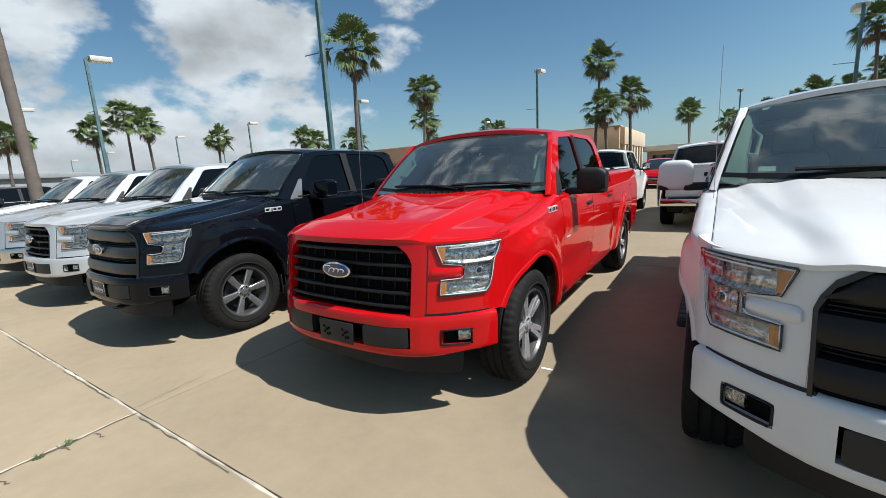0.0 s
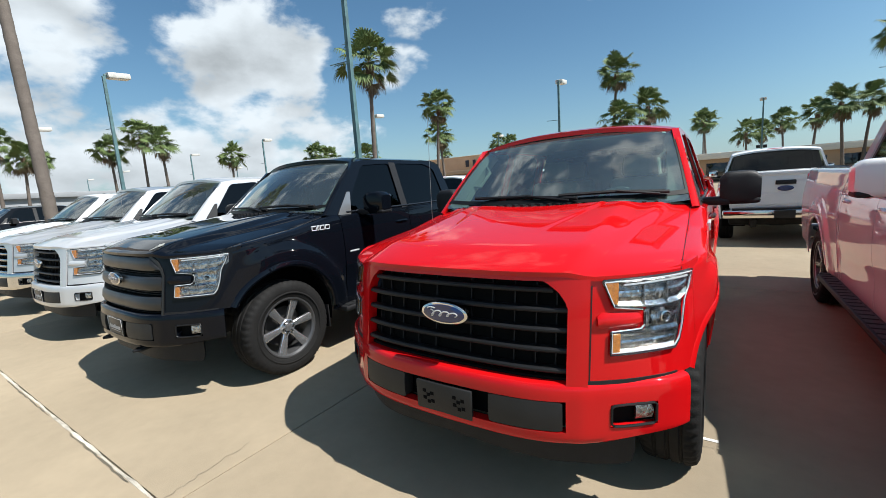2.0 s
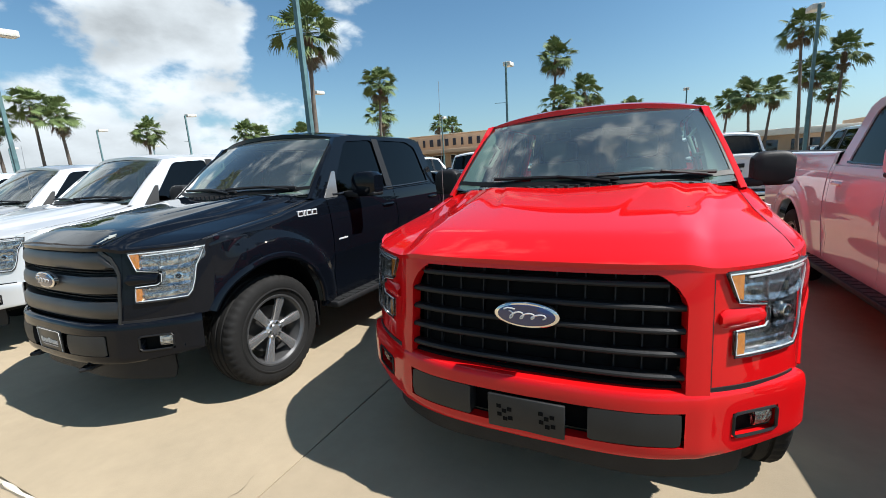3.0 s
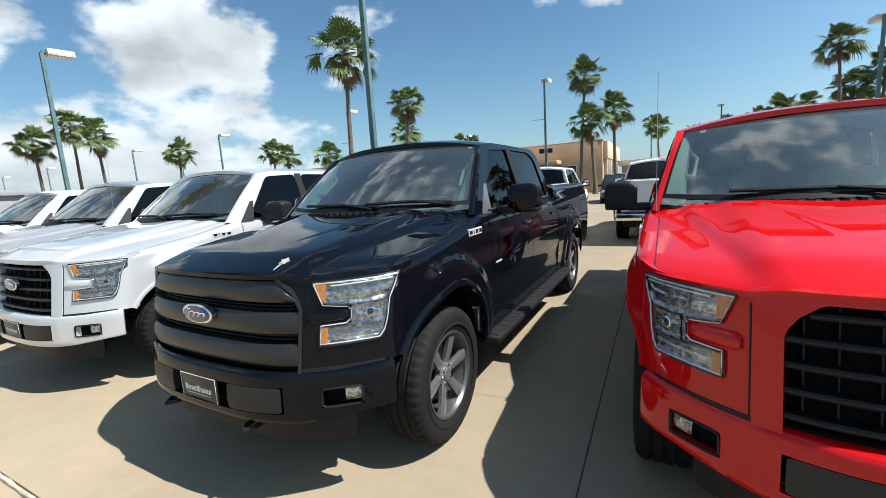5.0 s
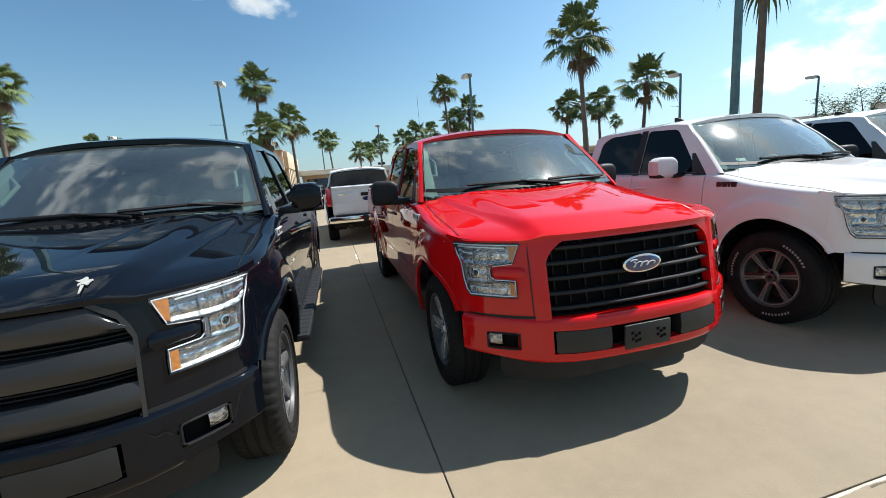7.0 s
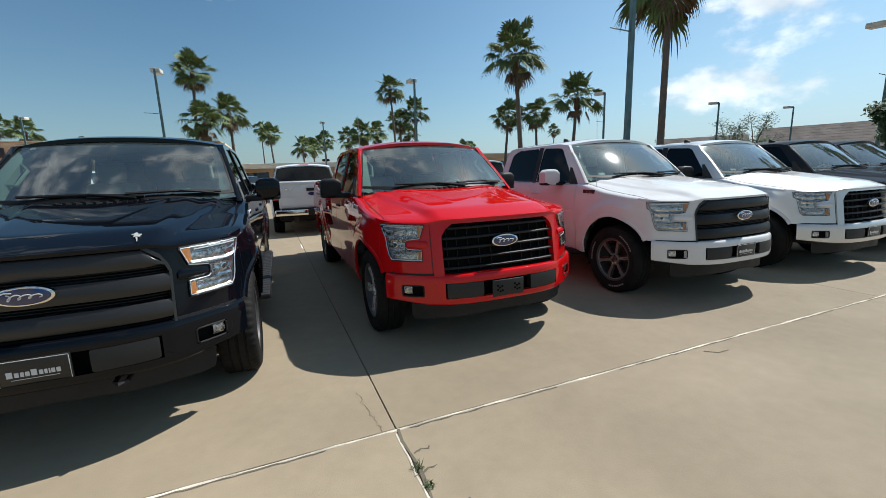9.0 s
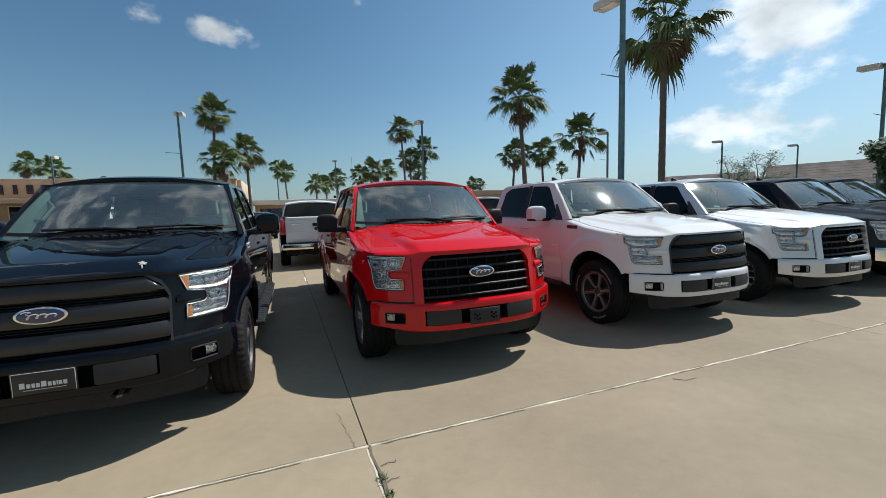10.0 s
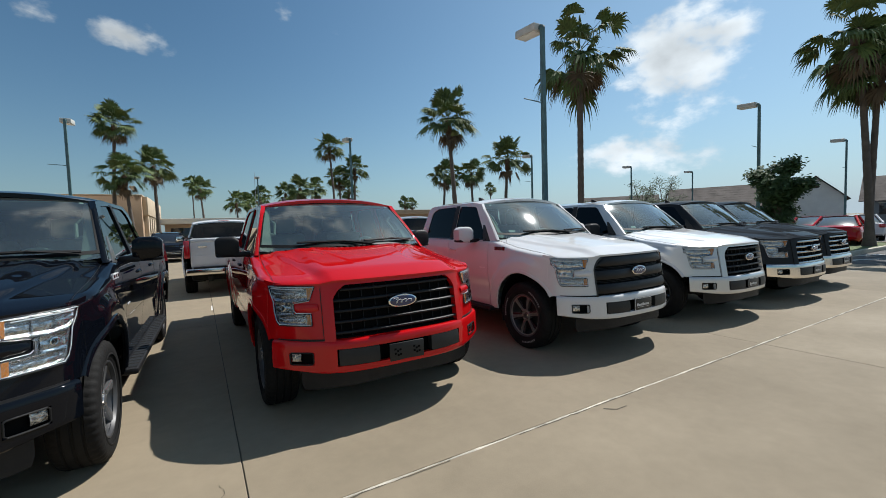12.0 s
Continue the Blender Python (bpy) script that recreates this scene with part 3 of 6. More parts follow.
FRONT_WIN = rounded([(1.755, 1.315), (2.165, 1.800), (2.62, 1.825), (2.62, 1.318)], 0.06)
REAR_WIN = rounded([(2.72, 1.318), (2.72, 1.825), (3.30, 1.822), (3.47, 1.755), (3.54, 1.330)], 0.06)
GREEN = [(1.50, 1.26), (2.05, 1.835), (2.26, 1.862), (3.42, 1.860), (3.62, 1.80), (3.715, 1.38), (3.715, 1.26)]


def green_side(side):
    """The cab side above the belt, with two window openings."""
    bm = bmesh.new()
    edges = []
    for loop in (GREEN, FRONT_WIN, REAR_WIN):
        vs = [bm.verts.new((side * glass_side_x(z), y, z)) for y, z in loop]
        edges += [bm.edges.new((vs[i], vs[(i + 1) % len(vs)])) for i in range(len(vs))]
    bmesh.ops.triangle_fill(bm, use_beauty=True, use_dissolve=False, edges=edges)
    r = bmesh.ops.extrude_face_region(bm, geom=list(bm.faces))
    bmesh.ops.translate(bm, vec=(-side * 0.045, 0, 0), verts=[v for v in r["geom"] if isinstance(v, bmesh.types.BMVert)])
    return bm


def wind_point(u, v, off=0.0):
    """The windscreen: u across from -1 to 1, v from cowl to header."""
    x0, x1 = 0.906, 0.762
    x = u * (x0 + (x1 - x0) * v)
    yb, yt = 1.315 + 0.26 * u * u, 1.98 + 0.12 * u * u
    zb, zt = 1.366 + 0.020 * u ** 4, 1.880 - 0.038 * u * u
    y = yb + (yt - yb) * v - off
    z = zb + (zt - zb) * v + 0.022 * math.sin(math.pi * v) + off
    return (x, y, z)


def windscreen_bm():
    rows = [[wind_point(u, v) for u in np.linspace(-1, 1, 21)] for v in np.linspace(-0.07, 1, 12)]
    return grid_mesh(rows)


def pillar_trim(side):
    """The pale lining of the pillar, inside the glass."""
    rows = []
    for v in np.linspace(-0.02, 0.97, 10):
        rows.append([wind_point(side * u, v, off) for u, off in ((0.985, -0.012), (0.955, -0.022), (0.915 - 0.06 * (1 - v) ** 2, -0.045), (0.90 - 0.06 * (1 - v) ** 2, -0.085))])
    return grid_mesh(rows)


def grab_handle(side):
    a, b = Vector(wind_point(side * 0.90, 0.36, -0.05)), Vector(wind_point(side * 0.91, 0.72, -0.05))
    out = Vector((-side * 0.055, 0.015, -0.02))
    return tube([a, a * 0.93 + b * 0.07 + out, a * 0.2 + b * 0.8 + out, b], 0.014, 8)


def screen_border():
    """Painted black edge of the windscreen, a thin frame proud of the glass."""
    bm = bmesh.new()
    for v0, v1, u0, u1 in ((0.0, 0.05, -1, 1), (0.965, 1.0, -1, 1), (0.05, 0.965, -1, -0.975), (0.05, 0.965, 0.975, 1)):
        rows = [[wind_point(u, v, 0.003) for u in np.linspace(u0, u1, 13)] for v in np.linspace(v0, v1, 11)]
        grid_mesh(rows, bm)
    return bm


def a_pillar(side):
    """Painted pillar between windscreen and front door window."""
    rows = []
    for v in np.linspace(-0.16, 0.985, 16):
        a = Vector(wind_point(1.0, v))
        z = a.z
        b = Vector((glass_side_x(z) - 0.002, np.interp(z, [1.26, 1.835, 1.9], [1.50, 2.05, 2.11]) + 0.015, z))
        m = (a + b) / 2 + Vector((0.012, -0.014, 0.010)) * (1 - 0.75 * max(0, v) ** 2)
        rows.append([(side * p.x, p.y, p.z) for p in (a + Vector((-0.012, 0.02, -0.012)), a + Vector((-0.008, -0.004, 0.007)), a * 0.6 + m * 0.4 + Vector((0.004, -0.004, 0.006)), m, b * 0.6 + m * 0.4, b, b + Vector((-0.03, 0.02, 0)))])
    return grid_mesh(rows)


def roof_bm():
    rows = []
    for v in np.linspace(0, 1, 16):
        row = []
        for u in np.linspace(-1, 1, 25):
            a = abs(u)
            x = u * 0.785
            yf = 1.955 + 0.13 * u * u
            y = yf + (3.66 - yf) * v
            z = 1.938 - 0.070 * a ** 2.6 - 0.034 * (1 - min(1, v / 0.18)) ** 2 - 0.05 * max(0, (v - 0.86) / 0.14) ** 2
            row.append((x, y, z))
        rows.append(row)
    bm = grid_mesh(rows)
    edge = [e for e in bm.edges if e.is_boundary]
    r = bmesh.ops.extrude_edge_only(bm, edges=edge)
    bmesh.ops.translate(bm, vec=(0, 0, -0.035), verts=[v for v in r["geom"] if isinstance(v, bmesh.types.BMVert)])
    return bm


GR = [(0.0, 0.655, 1.112), (0.455, 0.655, 1.112), (0.520, 0.660, 1.065), (0.556, 0.665, 1.00)]  # opening: s, low, high


GRW = [(0.0, 0.655, 1.132), (0.500, 0.655, 1.130), (0.590, 0.660, 1.062), (0.628, 0.665, 0.985)]  # the wide grille's opening


def wide_frame(side, bm):
    """Thin dark frame that edges the wide grille."""
    wrap(NOSE, [(0, 1.132, 1.147), (0.500, 1.130, 1.146), (0.520, 1.115, 1.138), (0.590, 1.062, 1.090), (0.628, 0.985, 1.030), (0.6285, 0.655, 1.028), (0.643, 0.655, 0.985)], 0.010, 0.05, side=side, bm=bm)


def grille_frame(bm_side, bm):
    """Body-coloured surround of the grille opening."""
    s = bm_side
    wrap(NOSE, [(0, 1.112, 1.147), (0.455, 1.112, 1.147), (0.475, 1.102, 1.146), (0.520, 1.065, 1.142), (0.545, 1.028, 1.136), (0.5555, 1.00, 1.133), (0.556, 0.655, 1.133), (0.600, 0.655, 1.126), (0.640, 0.655, 1.117)], 0.012, 0.05, side=s, bm=bm)


def fascia(side):
    """Painted front corner round the headlight, running into the wing."""
    bm = bmesh.new()
    wrap(NOSE, [(0.637, 0.69, 1.120), (0.9, 0.69, 1.128), (1.06, 0.69, 1.141), (1.19, 0.69, 1.158)], 0.0, 0.04, side=side, bm=bm, zrows=8)
    rows = []
    for s in np.linspace(0.61, 1.20, 22):
        z = np.interp(s, [0.62, 0.9, 1.06, 1.20], [1.117, 1.126, 1.139, 1.157])
        x, y = NOSE.at(s)
        yy = y + (z - 0.9) * LEAN
        if x < 0.930:
            tx, ty, tz = x * 0.985, yy + 0.03, z + 0.004
        else:
            tx, ty, tz = hood_edge_x(yy) + 0.004, yy + 0.01, hood_edge_z(yy) - 0.004
        p0, p1, p2 = Vector((x, yy, z - 0.004)), Vector((x - 0.004, yy, max(z, tz) + 0.003)), Vector((tx, ty, tz))
        rows.append([tuple((Vector((side * q.x, q.y, q.z)))) for q in (p0 * (1 - f) ** 2 + p1 * 2 * f * (1 - f) + p2 * f * f for f in (0, 0.3, 0.65, 1.0))])
    grid_mesh(rows, bm)
    return bm


HL = {  # headlight, as a bracket of three strips: s, low, high
    "upper": [(0.690, 1.098, 1.110), (0.735, 1.004, 1.111), (0.80, 0.992, 1.112), (0.92, 0.985, 1.114), (1.02, 0.985, 1.116), (1.105, 1.045, 1.118)],
    "stroke": [(0.868, 0.915, 0.970), (0.880, 0.895, 0.988), (1.015, 0.86, 0.988), (1.052, 0.90, 1.0)],
    "lower": [(0.728, 0.812, 0.898), (0.79, 0.806, 0.90), (0.92, 0.806, 0.90), (1.012, 0.815, 0.90), (1.036, 0.85, 0.90)],
}


def light_shell(side, off, depth):
    bm = bmesh.new()
    for k in HL:
        wrap(NOSE, HL[k], off, depth, side=side, bm=bm)
    return bm


def light_rim(side, r=0.005, shrink=0.0):
    """Thin bezel along the bracket outline."""
    path = [(0.690, 1.110), (0.92, 1.114), (1.105, 1.118), (1.082, 1.05), (1.060, 1.0), (1.050, 0.90), (1.036, 0.84), (1.012, 0.808), (0.728, 0.806), (0.728, 0.898), (0.850, 0.902), (0.868, 0.920), (0.870, 0.965), (0.855, 0.985), (0.80, 0.992), (0.735, 1.002), (0.690, 1.110)]
    pts = []
    for (s0, z0), (s1, z1) in zip(path, path[1:]):
        n = max(2, int(math.hypot(s1 - s0, z1 - z0) / 0.03))
        for k in range(n):
            s, z = s0 + (s1 - s0) * k / n, z0 + (z1 - z0) * k / n
            s, z = s + (0.90 - s) * shrink * 0.4, z + (0.955 - z) * shrink
            x, y = NOSE.at(s, 0.012)
            pts.append((side * x, y + (z - 0.9) * LEAN, z))
    pts.append(pts[0])
    return tube(pts, r, 6)


def light_trough(side, prof, dip):
    """A hollow bright reflector behind the lens, pressed into upright flutes of uneven width."""
    pr = np.array(prof, float)
    rows, s, k = [], pr[0, 0], 0
    while s < pr[-1, 0] + 1e-6:
        lo, hi = np.interp(s, pr[:, 0], pr[:, 1]), np.interp(s, pr[:, 0], pr[:, 2])
        col = []
        for j in range(7):
            f = j / 6
            z = lo + (hi - lo) * f
            step = 0.0008 if k % 2 else 0.0
            x, y = NOSE.at(s, 0.014 - step - dip * (1 - (2 * f - 1) ** 4) * (0.55 if j in (2, 3) else 1.0))
            col.append((side * x, y + (z - 0.9) * LEAN, z))
        rows.append(col)
        s += (0.007, 0.010, 0.006, 0.012)[k % 4]
        k += 1
    return grid_mesh(rows)


def light_fin(side, s, z0, z1):
    return wrap(NOSE, [(s - 0.003, z0, z1), (s + 0.003, z0, z1)], 0.014, 0.010, side=side, n=2)


def light_bar(side):
    return wrap(NOSE, [(0.775, 1.084, 1.090), (0.92, 1.088, 1.094), (1.07, 1.092, 1.099)], 0.0145, 0.005, side=side)


def light_eye(side, s, z, r, ring):
    """A round projector lens, or the ring about it."""
    x, y = NOSE.at(s, 0.002)
    x2, y2 = NOSE.at(s, 0.032)
    axis = Vector((side * (x2 - x), y2 - y, 0)).normalized()
    prof = [(0.0, r * 1.35), (0.011, r * 1.30), (0.013, r * 1.05), (0.004, r * 1.0)] if ring else [(0.0, r), (0.006, r * 0.9), (0.010, r * 0.6), (0.012, 0.001)]
    bm = lathe(prof, 24)
    rot = Vector((1, 0, 0)).rotation_difference(axis).to_matrix()
    bmesh.ops.rotate(bm, cent=(0, 0, 0), matrix=rot, verts=bm.verts)
    bmesh.ops.translate(bm, vec=(side * x, y + (z - 0.9) * LEAN, z), verts=bm.verts)
    return bm


def bumper_shell():
    """One pressed steel face with a wide middle opening and two lamp pockets, edges turned in."""
    bm = bmesh.new()
    prof = [(0.436, -0.030), (0.440, -0.010), (0.450, -0.001), (0.470, 0.002), (0.492, 0.003), (0.508, 0.003), (0.530, 0.003), (0.555, 0.003), (0.580, 0.003), (0.604, 0.003), (0.624, 0.003), (0.645, 0.003), (0.668, 0.000), (0.682, -0.004), (0.691, -0.013), (0.695, -0.030), (0.697, -0.085)]
    ss = sorted(set(np.linspace(0, 1.105, 39).round(4)) | {0.565, 0.575, 0.745, 0.765, 0.925, 0.945})
    def hole(s, z):
        if s < 0.565 and 0.492 < z < 0.624:
            return True
        return 0.745 < s < 0.945 and 0.508 < z < 0.604
    for side in (1, -1):
        V = {}
        def vert(i, k):
            if (i, k) not in V:
                s, (z, off) = ss[i], prof[k]
                z = z + max(0.0, 0.49 - z) / 0.054 * 0.042 * ease((s - 0.66) / 0.5)
                crease = 0.006 * math.exp(-((s - 0.625) / 0.02) ** 2) if z < 0.69 else 0.0
                x, y = BUMP.at(s, off + crease)
                V[i, k] = bm.verts.new((side * x, y + (z - 0.9) * 0.06, z))
            return V[i, k]
        for i in range(len(ss) - 1):
            for k in range(len(prof) - 1):
                if not hole((ss[i] + ss[i + 1]) / 2, (prof[k][0] + prof[k + 1][0]) / 2):
                    bm.faces.new([vert(i, k), vert(i + 1, k), vert(i + 1, k + 1), vert(i, k + 1)])
    bmesh.ops.remove_doubles(bm, verts=bm.verts, dist=1e-5)
    edge = [e for e in bm.edges if e.is_boundary]
    r = bmesh.ops.extrude_edge_only(bm, edges=edge)
    for v in r["geom"]:
        if isinstance(v, bmesh.types.BMVert):
            f = ease((abs(v.co.x) - 0.7) / 0.3)
            v.co += Vector((-math.copysign(0.028 * f, v.co.x), 0.045 * (1 - 0.6 * f), 0))
    return bm


def oval_bm(a, b, depth, n=40, bevel=0.004):
    """An oval boss facing the nose direction (-y)."""
    bm = bmesh.new()
    rows = []
    for d, f in ((0, 1.0), (-depth + bevel, 1.0), (-depth, 1 - bevel / b), (-depth - 0.002, 0.5)):
        rows.append([(a * f * math.cos(2 * math.pi * k / n), d, b * f * math.sin(2 * math.pi * k / n)) for k in range(n)])
    grid_mesh(rows, bm, True)
    bm.faces.new(list(bm.verts)[-n:])
    return bm


def squiggle(w):
    """A pale flowing stroke across the emblem, in place of lettering."""
    bm = bmesh.new()
    pts = [(w * (-0.9 + 1.8 * t + 0.16 * math.sin(7 * math.pi * t) + 0.10 * math.cos(7 * math.pi * t)), -0.0315, w * 0.19 * math.cos(7 * math.pi * t) * (1 - 0.5 * t)) for t in np.linspace(0, 1, 90)]
    tube(pts, w * 0.040, 5, bm)
    tube([(-w * 1.05, -0.0315, w * 0.26), (-w * 0.85, -0.0315, w * 0.34), (-w * 0.5, -0.0315, w * 0.30)], w * 0.04, 5, bm)
    return bm


def tyre_bm(r=0.412, w=0.275, rim=0.265, block=True):
    """A turned carcass with rounded shoulders and a row of tread blocks cut across."""
    h = w / 2
    prof = [(-h * 0.78, rim - 0.012), (-h * 0.90, rim + 0.012), (-h, rim + (r - rim) * 0.45), (-h * 0.96, r - 0.040), (-h * 0.86, r - 0.014), (-h * 0.70, r - 0.002)]
    mid = [(-h * 0.48, r), (-h * 0.44, r - 0.010), (-h * 0.38, r - 0.010), (-h * 0.34, r), (-h * 0.08, r), (-h * 0.04, r - 0.010)]
    prof = prof + mid + [(-x, q) for x, q in reversed(mid)] + [(-x, q) for x, q in reversed(prof)]
    n = 192
    rows = []
    for i, (x, q) in enumerate(prof):
        row = []
        for k in range(n):
            t = 2 * math.pi * k / n
            sh = abs(x) > h * 0.55 and q > r - 0.03
            cut = 0.009 if (block and sh and k % 4 < 1) else 0.0
            row.append((x, (q - cut) * math.cos(t), (q - cut) * math.sin(t)))
        rows.append(row)
    bm = grid_mesh(rows, None, True)
    # raised rings on the sidewall
    for s in (-1, 1):
        lathe([(s * h * 0.985, rim + 0.035), (s * (h * 1.0 + 0.002), rim + 0.040), (s * (h * 1.0 + 0.001), rim + 0.048), (s * h * 0.99, rim + 0.052)], 96, bm)
    return bm


def rim_bm(R=0.262):
    """The barrel, lip and hub face."""
    bm = lathe([(-0.10, R - 0.02), (0.04, R - 0.035), (0.095, R - 0.018), (0.112, R + 0.004), (0.122, R + 0.002), (0.120, R - 0.010), (0.100, R - 0.024)], 72)
    return bm


def spokes_bm(style, R=0.255):
    bm = bmesh.new()
    def spoke(a, w0, w1, x0, x1, lean=0.0, t=0.028):
        pts = []
        for f in np.linspace(0, 1, 6):
            r = 0.045 + (R - 0.05) * f
            wd = w0 + (w1 - w0) * f ** 1.4
            x = x0 + (x1 - x0) * f ** 0.7
            c = lean * f
            pts.append((r, wd, x, c))
        rows = []
        for r, wd, x, c in pts:
            rows.append([(x - t, c - wd, r), (x - 0.006, c - wd, r), (x, c - wd * 0.7, r), (x, c + wd * 0.7, r), (x - 0.006, c + wd, r), (x - t, c + wd, r)])
        b2 = grid_mesh(rows, None, True)
        bmesh.ops.rotate(b2, cent=(0, 0, 0), matrix=Matrix.Rotation(a, 3, "X"), verts=b2.verts)
        me = bpy.data.meshes.new("tmp")
        b2.to_mesh(me)
        bm.from_mesh(me)
        bpy.data.meshes.remove(me)
        b2.free()
    if style == "six":
        for k in range(6):
            spoke(2 * math.pi * k / 6, 0.025, 0.039, 0.078, 0.105)
    elif style == "twin":
        for k in range(6):
            a = 2 * math.pi * k / 6
            spoke(a - 0.14, 0.008, 0.009, 0.084, 0.110, -0.022)
            spoke(a + 0.14, 0.008, 0.009, 0.084, 0.110, 0.022)
        lathe([(0.100, R - 0.022), (0.110, R - 0.018), (0.110, R - 0.008), (0.100, R - 0.006)], 60, bm)
    elif style == "core":
        for k in range(6):
            spoke(2 * math.pi * k / 6, 0.026, 0.052, 0.074, 0.096)
    elif style == "ten":
        for k in range(5):
            a = 2 * math.pi * k / 5
            spoke(a - 0.17, 0.022, 0.024, 0.080, 0.106, -0.012)
            spoke(a + 0.17, 0.022, 0.024, 0.080, 0.106, 0.012)
    else:
        for k in range(12):
            spoke(2 * math.pi * k / 12, 0.014, 0.020, 0.080, 0.102)
    lathe([(0.045, 0.075), (0.080, 0.072), (0.088, 0.060), (0.084, 0.040), (0.098, 0.036), (0.102, 0.020), (0.102, 0.001)], 36, bm)
    return bm


def lugs_bm(k):
    a = 2 * math.pi * (k + 0.5) / 6
    y, z = 0.052 * math.cos(a), 0.052 * math.sin(a)
    return tube([(0.08, y, z), (0.098, y, z)], 0.010, 6)


def brake_bm():
    return lathe([(-0.01, 0.175), (0.012, 0.175), (0.012, 0.05), (0.02, 0.001)], 48)


def letters_bm():
    """Short raised bars round the sidewall where lettering stands."""
    bm = bmesh.new()
    for c in (0.6, 2.7, 4.8):
        for k in range(9):
            a = c + (k - 4) * 0.085
            vs = add_box(bm, 0.1385, 0.1400, -0.008, 0.008, 0.318, 0.337, 0)
            bmesh.ops.rotate(bm, cent=(0, 0, 0), matrix=Matrix.Rotation(a, 3, "X"), verts=vs)
    return bm


def mirror_cap(side):
    bm = bmesh.new()
    rows = []
    # rounded shell, deeper outboard
    for t in np.linspace(0, 1, 9):
        f = 1 - abs(2 * t - 1) ** 5 * 0.35
        xx = 1.060 + 0.225 * t
        h, d = 0.112 * f, 0.078 * (0.75 + 0.25 * f)
        row = []
        for k in range(20):
            a = 2 * math.pi * k / 20
            cx, cz = math.cos(a), math.sin(a)
            e = 0.42
            row.append((side * xx, 1.98 + 0.03 * t + d * math.copysign(abs(cx) ** e, cx), 1.395 + h * math.copysign(abs(cz) ** e, cz)))
        rows.append(row)
    grid_mesh(rows, bm, True)
    vs = list(bm.verts)
    bm.faces.new(vs[:20])
    bm.faces.new(vs[-20:])
    return bm


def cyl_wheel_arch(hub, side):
    """Inner wheel housing: a half drum, near-black so that its colour carries the shade inside the arch."""
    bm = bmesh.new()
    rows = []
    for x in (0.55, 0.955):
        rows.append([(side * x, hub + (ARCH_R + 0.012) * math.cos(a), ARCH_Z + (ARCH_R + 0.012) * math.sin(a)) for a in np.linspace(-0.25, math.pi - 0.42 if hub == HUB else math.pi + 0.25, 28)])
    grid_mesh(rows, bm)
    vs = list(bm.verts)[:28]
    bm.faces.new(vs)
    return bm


def arch_lip(hub, side, wide=0.0):
    """Turned edge round a wheel opening."""
    prof = ((-0.004, -0.012), (0.006 + wide * 0.4, -0.004), (0.007 + wide, 0.010), (0.004 + wide * 0.6, 0.026 + wide), (-0.006, 0.034 + wide * 1.4))
    rows = []
    a1 = math.pi - (0.50 if hub == HUB else 0.10)
    for a in np.linspace(0.03, a1, 40):
        row = []
        for dx, dr in prof:
            y, z = hub + (ARCH_R + dr) * math.cos(a), ARCH_Z + (ARCH_R + dr) * math.sin(a)
            row.append((side * (side_x(y, max(z, 0.4)) + dx), y, z))
        rows.append(row)
    return grid_mesh(rows)


def seat_bm():
    bm = bmesh.new()
    add_box(bm, -0.25, 0.25, 0.0, 0.50, 0.0, 0.16, 0.05, 3)
    add_box(bm, -0.24, 0.24, -0.08, 0.08, 0.0, 0.62, 0.05, 3, pose(0, 0.52, 0.10, -16))
    add_box(bm, -0.13, 0.13, -0.05, 0.05, 0.64, 0.84, 0.04, 3, pose(0, 0.52, 0.10, -14))
    return bm


def steering_bm():
    bm = bmesh.new()
    pts = [(0.19 * math.cos(a), 0, 0.19 * math.sin(a)) for a in np.linspace(0, 2 * math.pi, 28)]
    tube(pts, 0.016, 8, bm)
    add_box(bm, -0.06, 0.06, -0.02, 0.02, -0.06, 0.05, 0.015)
    for a in (0, math.pi, -math.pi / 2):
        tube([(0.05 * math.cos(a), 0, 0.05 * math.sin(a)), (0.18 * math.cos(a), 0, 0.18 * math.sin(a))], 0.014, 6, bm)
    return bm


def wiper_bm(x0, x1, side):
    a, b = Vector(wind_point(x0, 0.02, 0.02)), Vector(wind_point(x1, 0.055, 0.022))
    bm = tube([a, a * 0.5 + b * 0.5 + Vector((0, -0.012, 0.012)), b], 0.013, 6)
    tube([a + Vector((0.05 * side, -0.035, -0.01)), a * 0.55 + b * 0.45 + Vector((0, -0.02, 0.018))], 0.009, 6, bm)
    return bm


def cowl_bm():
    """Black cowl panel with raised slots at the foot of the windscreen."""
    rows = []
    for v in np.linspace(0, 1, 5):
        rows.append([(u * 0.905, 1.225 + 0.32 * u * u + v * 0.14, 1.352 - 0.03 * u * u + 0.020 * v) for u in np.linspace(-1, 1, 21)])
    bm = grid_mesh(rows)
    for k in range(26):
        u = -0.92 + 1.84 * k / 25
        y = 1.245 + 0.29 * u * u
        add_box(bm, u * 0.86 - 0.011, u * 0.86 + 0.011, y, y + 0.075, 1.34 - 0.03 * u * u, 1.373 - 0.03 * u * u, 0)
    return bm


